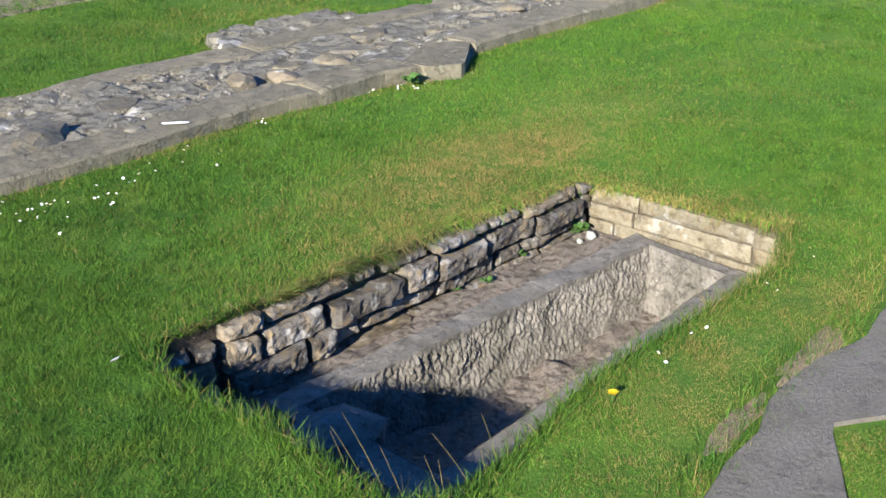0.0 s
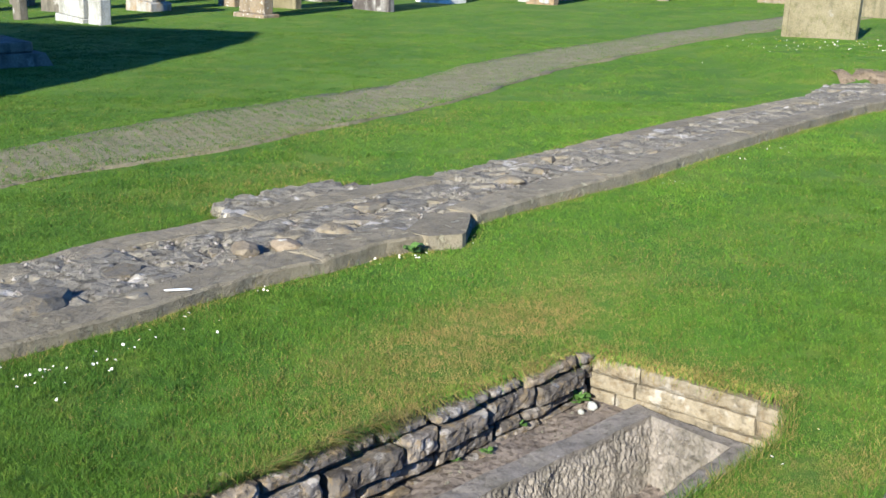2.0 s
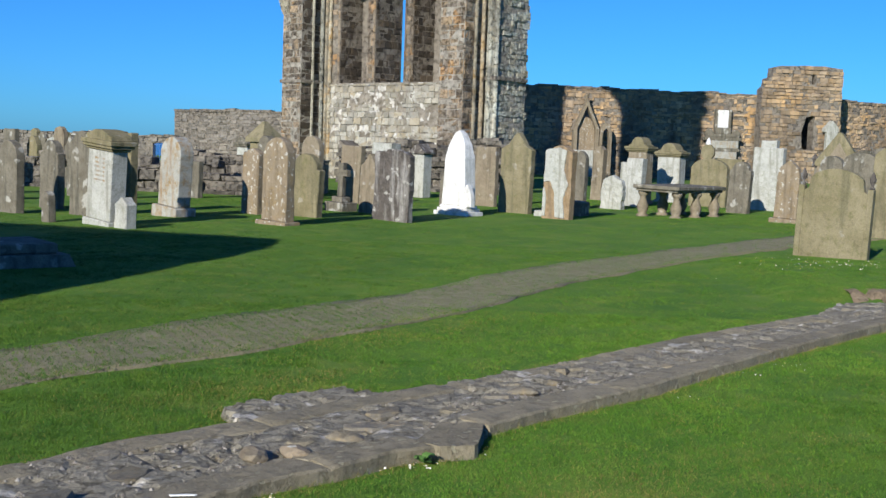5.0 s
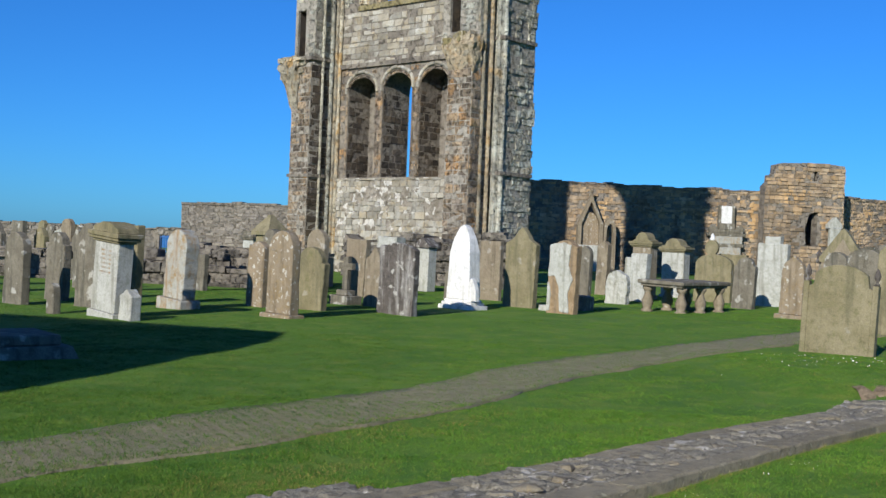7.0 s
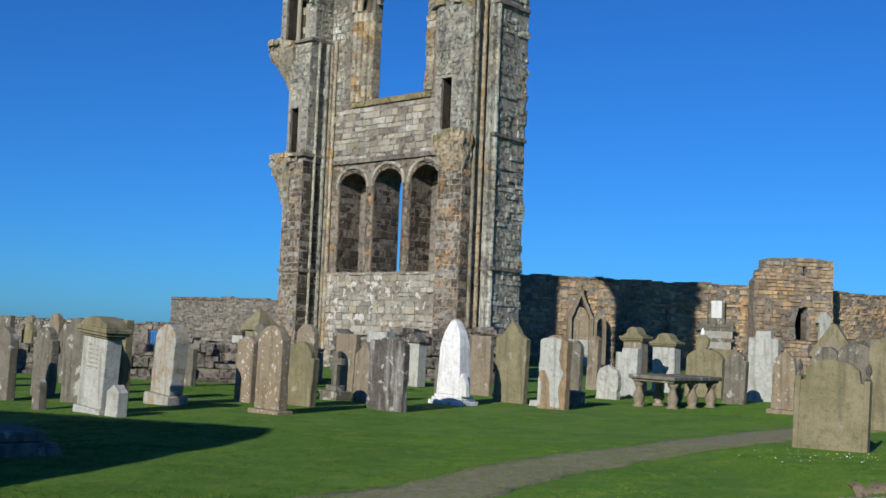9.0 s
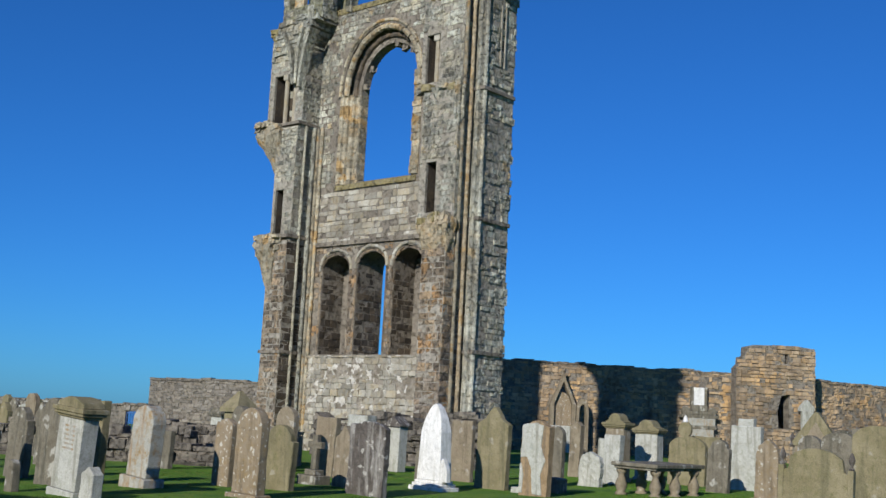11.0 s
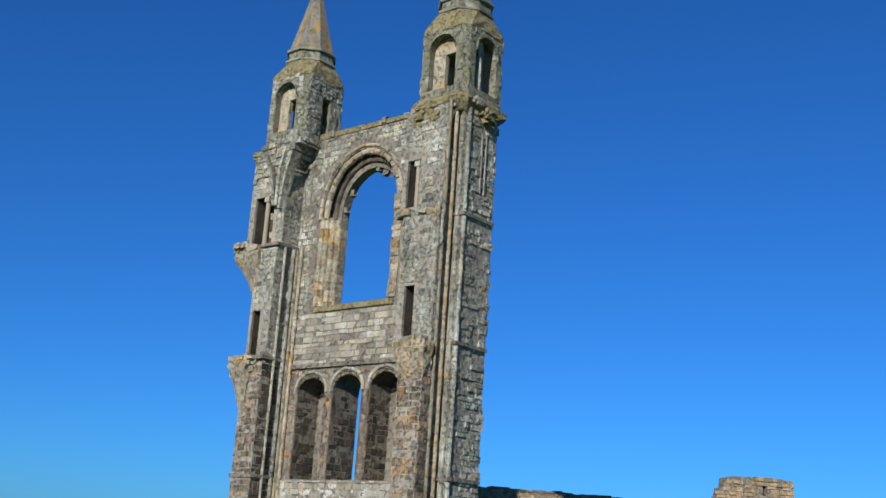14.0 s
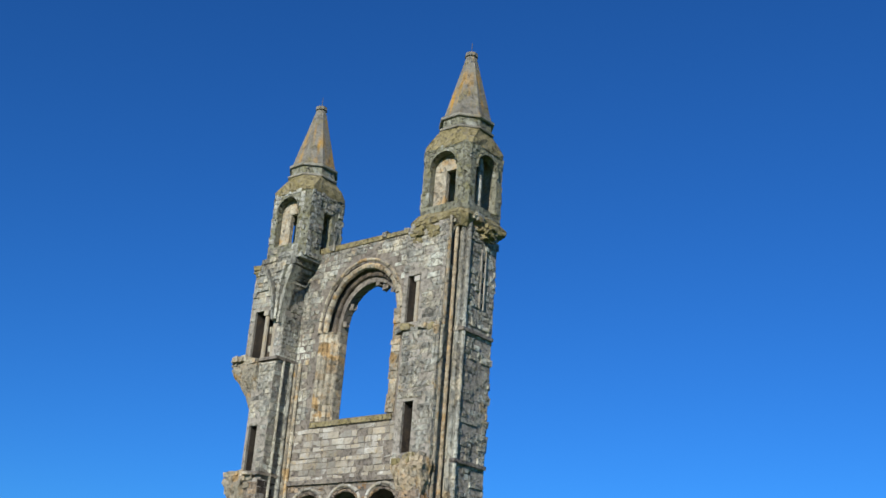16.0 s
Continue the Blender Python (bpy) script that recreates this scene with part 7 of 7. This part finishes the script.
def lawn():
    rng = np.random.default_rng(4)
    X, Y, H, W = [], [], [], []
    for x0, x1, y0, y1, dens, h, w in ((-2.8, 3.2, 0.7, 3.6, 46000, 0.020, 0.0026), (-2.6, 3.2, 3.6, 5.4, 30000, 0.019, 0.0032), (-3.4, 4.4, 5.4, 8.0, 14000, 0.019, 0.0040), (-4.6, 6.0, 8.0, 12.0, 7500, 0.019, 0.0052),
                                       (-7.0, 10.0, 12.0, 20.0, 3400, 0.015, 0.0065), (-13.0, 17.0, 20.0, 42.0, 900, 0.013, 0.012)):
        n = int((x1 - x0) * (y1 - y0) * dens)
        x, y = rng.uniform(x0, x1, n), rng.uniform(y0, y1, n)
        ok = (np.abs(x) < 0.48 * y + 0.8 + rng.exponential(0.22, n)) & (rng.random(n) < np.clip((y - 0.7) / 1.1, 0, 1))
        X.append(x[ok]); Y.append(y[ok])
        H.append((h * rng.uniform(0.5, 1.25, n))[ok]); W.append((w * rng.uniform(0.6, 1.3, n))[ok])
    X, Y, H, W = map(np.concatenate, (X, Y, H, W))
    # moss and short grass cross the path in slanting rows and soften its edges
    row = np.sin((X * 0.88 + Y * 0.48) * math.tau / 0.125 + 0.8 * np.sin(X * 1.3 + Y * 0.4))
    on_path = inside_np(LANE, X + rng.normal(0, 0.17, len(X)), Y + rng.normal(0, 0.17, len(X)))
    out = ~(inside_np(PIT, X, Y) | inside_np(SLAB, X, Y) | (on_path & (rng.random(len(X)) > np.where(row > 0.1, 0.62, 0.22))) | inside_np(FLAGS, X, Y))
    H = np.where(on_path, H * 0.75, H)
    Z = np.where(inside_np(LANE, X, Y), 0.024, 0.0)
    X, Y, H, W, Z = X[out], Y[out], H[out], W[out], Z[out]

    # worn and bleached spots
    def bell(cx, cy, sx, sy, rot=0.0):
        u = (X - cx) * math.cos(rot) + (Y - cy) * math.sin(rot)
        v = -(X - cx) * math.sin(rot) + (Y - cy) * math.cos(rot)
        return np.exp(-(u / sx) ** 2 - (v / sy) ** 2)
    patch = np.array([noise.noise((a * 2.1, b * 2.1, 8.0)) for a, b in zip(X.tolist(), Y.tolist())])
    dryness = 1.05 * bell(0.2, 4.74, 0.9, 0.30, 0.8) + 1.0 * bell(1.12, 2.92, 0.95, 0.36, 0.8) + 0.55 * bell(1.2, 4.6, 0.5, 0.14, -0.7) + 0.45 * bell(-0.2, 3.95, 0.7, 0.14, 0.8)
    dryness += 0.4 * bell(-1.2, 7.9, 0.9, 0.35, 0.8) + 0.3 * bell(-0.3, 10.5, 1.6, 0.4, 0.9) + 0.3 * bell(0.9, 5.6, 1.2, 0.5, 0.7)
    rim = ((X + 0.66) * 0.729 - (Y - 3.28) * 0.684)
    along = (X + 0.66) * 0.684 + (Y - 3.28) * 0.729
    dryness += 0.75 * np.exp(-(rim / 0.10) ** 2) * np.clip(along / 0.5, 0, 1) * (along < 2.05) * np.clip(0.55 + 1.6 * patch, 0, 1)
    dryness += 0.75 * bell(1.12, 4.50, 0.45, 0.09, -0.72)
    edge = np.full(len(X), 9.0)
    for (x0, y0), (x1, y1) in list(zip(KERB_A, KERB_A[1:])) + list(zip(KERB_B, KERB_B[1:])):
        u = np.clip(((X - x0) * (x1 - x0) + (Y - y0) * (y1 - y0)) / ((x1 - x0) ** 2 + (y1 - y0) ** 2), 0, 1)
        edge = np.minimum(edge, np.hypot(X - x0 - u * (x1 - x0), Y - y0 - u * (y1 - y0)))
    dryness += 0.55 * np.exp(-(edge / 0.08) ** 2) * np.clip(0.5 + 1.8 * patch, 0, 1)
    dryness += np.clip(patch, 0, 1) * 0.24 + 0.03
    dry = rng.random(len(X)) < dryness
    thin = rng.random(len(X)) < 0.6 * np.clip(bell(1.22, 3.02, 0.34, 0.08, 0.85) + bell(0.86, 2.62, 0.26, 0.07, 0.9) + 0.7 * bell(0.05, 4.62, 0.16, 0.06, 0.7), 0, 1)
    lush = np.array([noise.noise((a * 5.0, b * 5.0, 3.0)) for a, b in zip(X.tolist(), Y.tolist())])
    tuft = np.array([noise.noise((a * 16.0, b * 16.0, 5.0)) for a, b in zip(X.tolist(), Y.tolist())])
    H *= (1 + 0.5 * lush + 0.7 * tuft) * (1 - 0.5 * bell(1.1, 2.9, 1.0, 0.35, 0.8))
    # more deep green blades far off, to the left and along both view sides
    rich = rng.random(len(X)) < 0.10 + 0.45 * np.clip((Y - 8) / 8, 0, 1) + 0.65 / (1 + np.exp((X + 0.02 * Y + 0.45) / 0.22)) + 0.5 * np.clip(lush, 0, 1) + 0.45 * np.clip(tuft, 0, 1) + 0.55 * (Y < 9) / (1 + np.exp(-(X - 0.30 * Y) / 0.2)) + 0.35 * (Y < 9) / (1 + np.exp((X + 0.27 * Y) / 0.2))
    g = ~dry & ~thin & rich
    grass("lush_grass", X[g], Y[g], H[g] * 1.15, W[g], LUSH, "deep green lush short grass", rng, 1.7, Z[g])
    g = ~dry & ~thin & ~rich
    grass("grass", X[g], Y[g], H[g], W[g], GRASS, "short mown green grass", rng, 1.7, Z[g])
    d = dry & ~thin
    grass("dry_grass", X[d], Y[d], H[d] * 0.9, W[d], DRY, "bleached yellow grass in worn patches", rng, 1.9, Z[d])

    # longer tufts that hang over the brink of the grave and along the stones
    bx, by = [], []
    for line, n, sp in ((PIT + [PIT[0]], 9500, 0.028), ([(x + 0.02, y - 0.03) for x, y in KERB_A + [(0.03, 6.10), (0.22, 6.17)] + KERB_B], 3600, 0.025),
                        ([(-2.25, 5.55), (-1.22, 6.66), (-1.46, 7.0), (-0.77, 7.82), (-0.3, 7.64), (1.06, 9.05), (2.28, 10.45), (4.0, 12.15)], 6000, 0.03), ([(0.66, 2.34), (0.90, 2.62), (1.06, 2.9), (1.38, 3.18), (1.66, 3.68)], 1500, 0.04)):
        pts = resample(line, n)
        bx += [p[0] + rng.normal(0, sp) for p in pts]
        by += [p[1] + rng.normal(0, sp) for p in pts]
    bx, by = np.array(bx), np.array(by)
    n = len(bx)
    keep = ~inside_np([(0.3 + (x - 0.3) * 0.965, 3.55 + (y - 3.55) * 0.965) for x, y in PIT], bx, by) & ~inside_np(SLAB, bx, by)
    bx, by = bx[keep], by[keep]
    n = len(bx)
    h = rng.uniform(0.02, 0.055, n)
    h[by < 3.2] *= 1.1
    kind = rng.random(n) < np.where(by > 3.3, 0.5, 0.10)
    grass("grass_fringe", bx[~kind], by[~kind], h[~kind], rng.uniform(0.0025, 0.0042, (~kind).sum()), LUSH, "longer grass hanging along edges", rng, 1.3)
    grass("dry_fringe", bx[kind], by[kind], h[kind] * 1.1, rng.uniform(0.0018, 0.0036, kind.sum()), DRY, "dead straw-coloured grass along edges", rng, 1.6)

    # matted straw and grass that droop over the grave's stone lining
    m = 7500
    pts = np.array(resample(PIT[:10], m)) + rng.normal(0, 0.008, (m, 2))
    mid = np.array((0.35, 3.6))
    way = mid - pts
    way /= np.linalg.norm(way, axis=1)[:, None]
    pts -= way * rng.uniform(-0.03, 0.045, m)[:, None]
    clump = np.array([noise.noise((a * 7, b * 7, 6.0)) for a, b in pts.tolist()])
    z = np.array([gz(a, b) for a, b in pts.tolist()])
    reach = rng.uniform(0.005, 0.06, m) * (1 + 1.2 * clump) * np.where(pts[:, 0] > 0.72, 0.6, 1.0)
    drop = rng.uniform(-0.035, 0.06, m) * (1 + 1.2 * clump)
    side = np.stack([-way[:, 1], way[:, 0]], 1)
    wide = rng.uniform(0.0010, 0.0026, m)[:, None]
    tip = pts + way * reach[:, None] + side * rng.normal(0, 0.03, m)[:, None]
    co = np.empty((m, 3, 3))
    co[:, 0] = np.column_stack([pts - side * wide, z + 0.018])
    co[:, 1] = np.column_stack([pts + side * wide, z + 0.018])
    co[:, 2] = np.column_stack([tip, z - drop])
    straw = rng.random(m) < 0.62 + 0.5 * np.array([noise.noise((a * 3, b * 3, 2.0)) for a, b in pts.tolist()])
    for name, pick, material, label in (("hanging_straw", straw, DRY, "matted straw hanging over the grave lining"), ("hanging_grass", ~straw, GRASS, "green grass hanging over the grave lining")):
        c = co[pick]
        k = len(c)
        me = bpy.data.meshes.new(name)
        me.from_pydata(c.reshape(-1, 3).tolist(), [], np.arange(k * 3).reshape(-1, 3).tolist())
        me.materials.append(material)
        tagged(new(name, me), label, "grass", kind="stuff")


lawn()


def grave_gravel():
    rnd = random.Random(16)
    vs, fs = [], []
    for _ in range(1500):
        x, y, r = rnd.uniform(-0.9, 1.5), rnd.uniform(2.6, 4.8), rnd.uniform(0.003, 0.011)
        if not inside(PIT, x, y) or inside(COF_OUT, x, y):
            continue
        k, z, t = len(vs), FLOOR_Z + 0.025 * noise.noise((x * 5, y * 5, 1)) - 0.002, rnd.uniform(0, 6)
        for q in range(5):
            vs.append((x + r * math.cos(t + q * 1.257) * rnd.uniform(0.7, 1.2), y + r * math.sin(t + q * 1.257) * rnd.uniform(0.7, 1.2), z))
        vs.append((x, y, z + r * rnd.uniform(0.6, 1.1)))
        fs += [(k + q, k + (q + 1) % 5, k + 5) for q in range(5)]
    me = bpy.data.meshes.new("grave_gravel")
    me.from_pydata(vs, [], fs)
    me.materials.append(PEBBLE)
    tagged(new("grave_gravel", me), "small stones strewn on the grave floor", "gravel", kind="stuff")


grave_gravel()


def long_stalks():
    rnd = random.Random(19)
    for x, y, h in ((-0.10, 2.36, 0.17), (-0.16, 2.42, 0.12), (-0.05, 2.32, 0.11), (-0.20, 2.45, 0.09), (0.05, 2.30, 0.10), (0.12, 2.40, 0.12), (0.20, 2.50, 0.10)):
        cv = bmesh.new()
        a = rnd.uniform(1.8, 2.6)
        prev = None
        for k in range(6):
            f = k / 5
            px, py, pz = x + (0.7 * f + 0.25 * f * f) * h * math.cos(a), y + (0.7 * f + 0.25 * f * f) * h * math.sin(a), gz(x, y) - 0.02 + h * f
            w = 0.0011 * (1 - 0.6 * f)
            ring = [cv.verts.new((px + w, py, pz)), cv.verts.new((px - w * 0.5, py + w, pz)), cv.verts.new((px - w * 0.5, py - w, pz))]
            if prev:
                for i in range(3):
                    j = (i + 1) % 3
                    cv.faces.new((prev[i], prev[j], ring[j], ring[i]))
            prev = ring
        tagged(mesh_ob("grass_stalk", cv, DRY), "long dry grass stalk at the brink of the grave", "grass stalk", "stalks at the brink")


long_stalks()


# ---- gravel on the path ----
def gravel():
    rng = np.random.default_rng(9)
    a, b = np.array(resample(LANE_N, 400)), np.array(resample(LANE_F, 400))
    n = 11000
    i = rng.integers(0, 400, n)
    i = np.minimum(i, (rng.random(n) * 400).astype(int))
    f = rng.random(n)[:, None]
    p = a[i] * f + b[i] * (1 - f) + rng.normal(0, 0.03, (n, 2))
    rnd = random.Random(6)
    vs, fs = [], []
    for x, y in p.tolist():
        r = rnd.uniform(0.005, 0.017)
        z = gz(x, y) + 0.016
        k = len(vs)
        t = rnd.uniform(0, 6.28)
        for q in range(5):
            vs.append((x + r * math.cos(t + q * 1.257) * rnd.uniform(0.8, 1.2), y + r * math.sin(t + q * 1.257) * rnd.uniform(0.8, 1.2), z))
        vs.append((x, y, z + r * rnd.uniform(0.4, 0.8)))
        for q in range(5):
            fs.append((k + q, k + (q + 1) % 5, k + 5))
    me = bpy.data.meshes.new("gravel")
    me.from_pydata(vs, [], fs)
    me.materials.append(PEBBLE)
    tagged(new("gravel", me), "loose grey gravel on the footpath", "gravel", kind="stuff")


gravel()
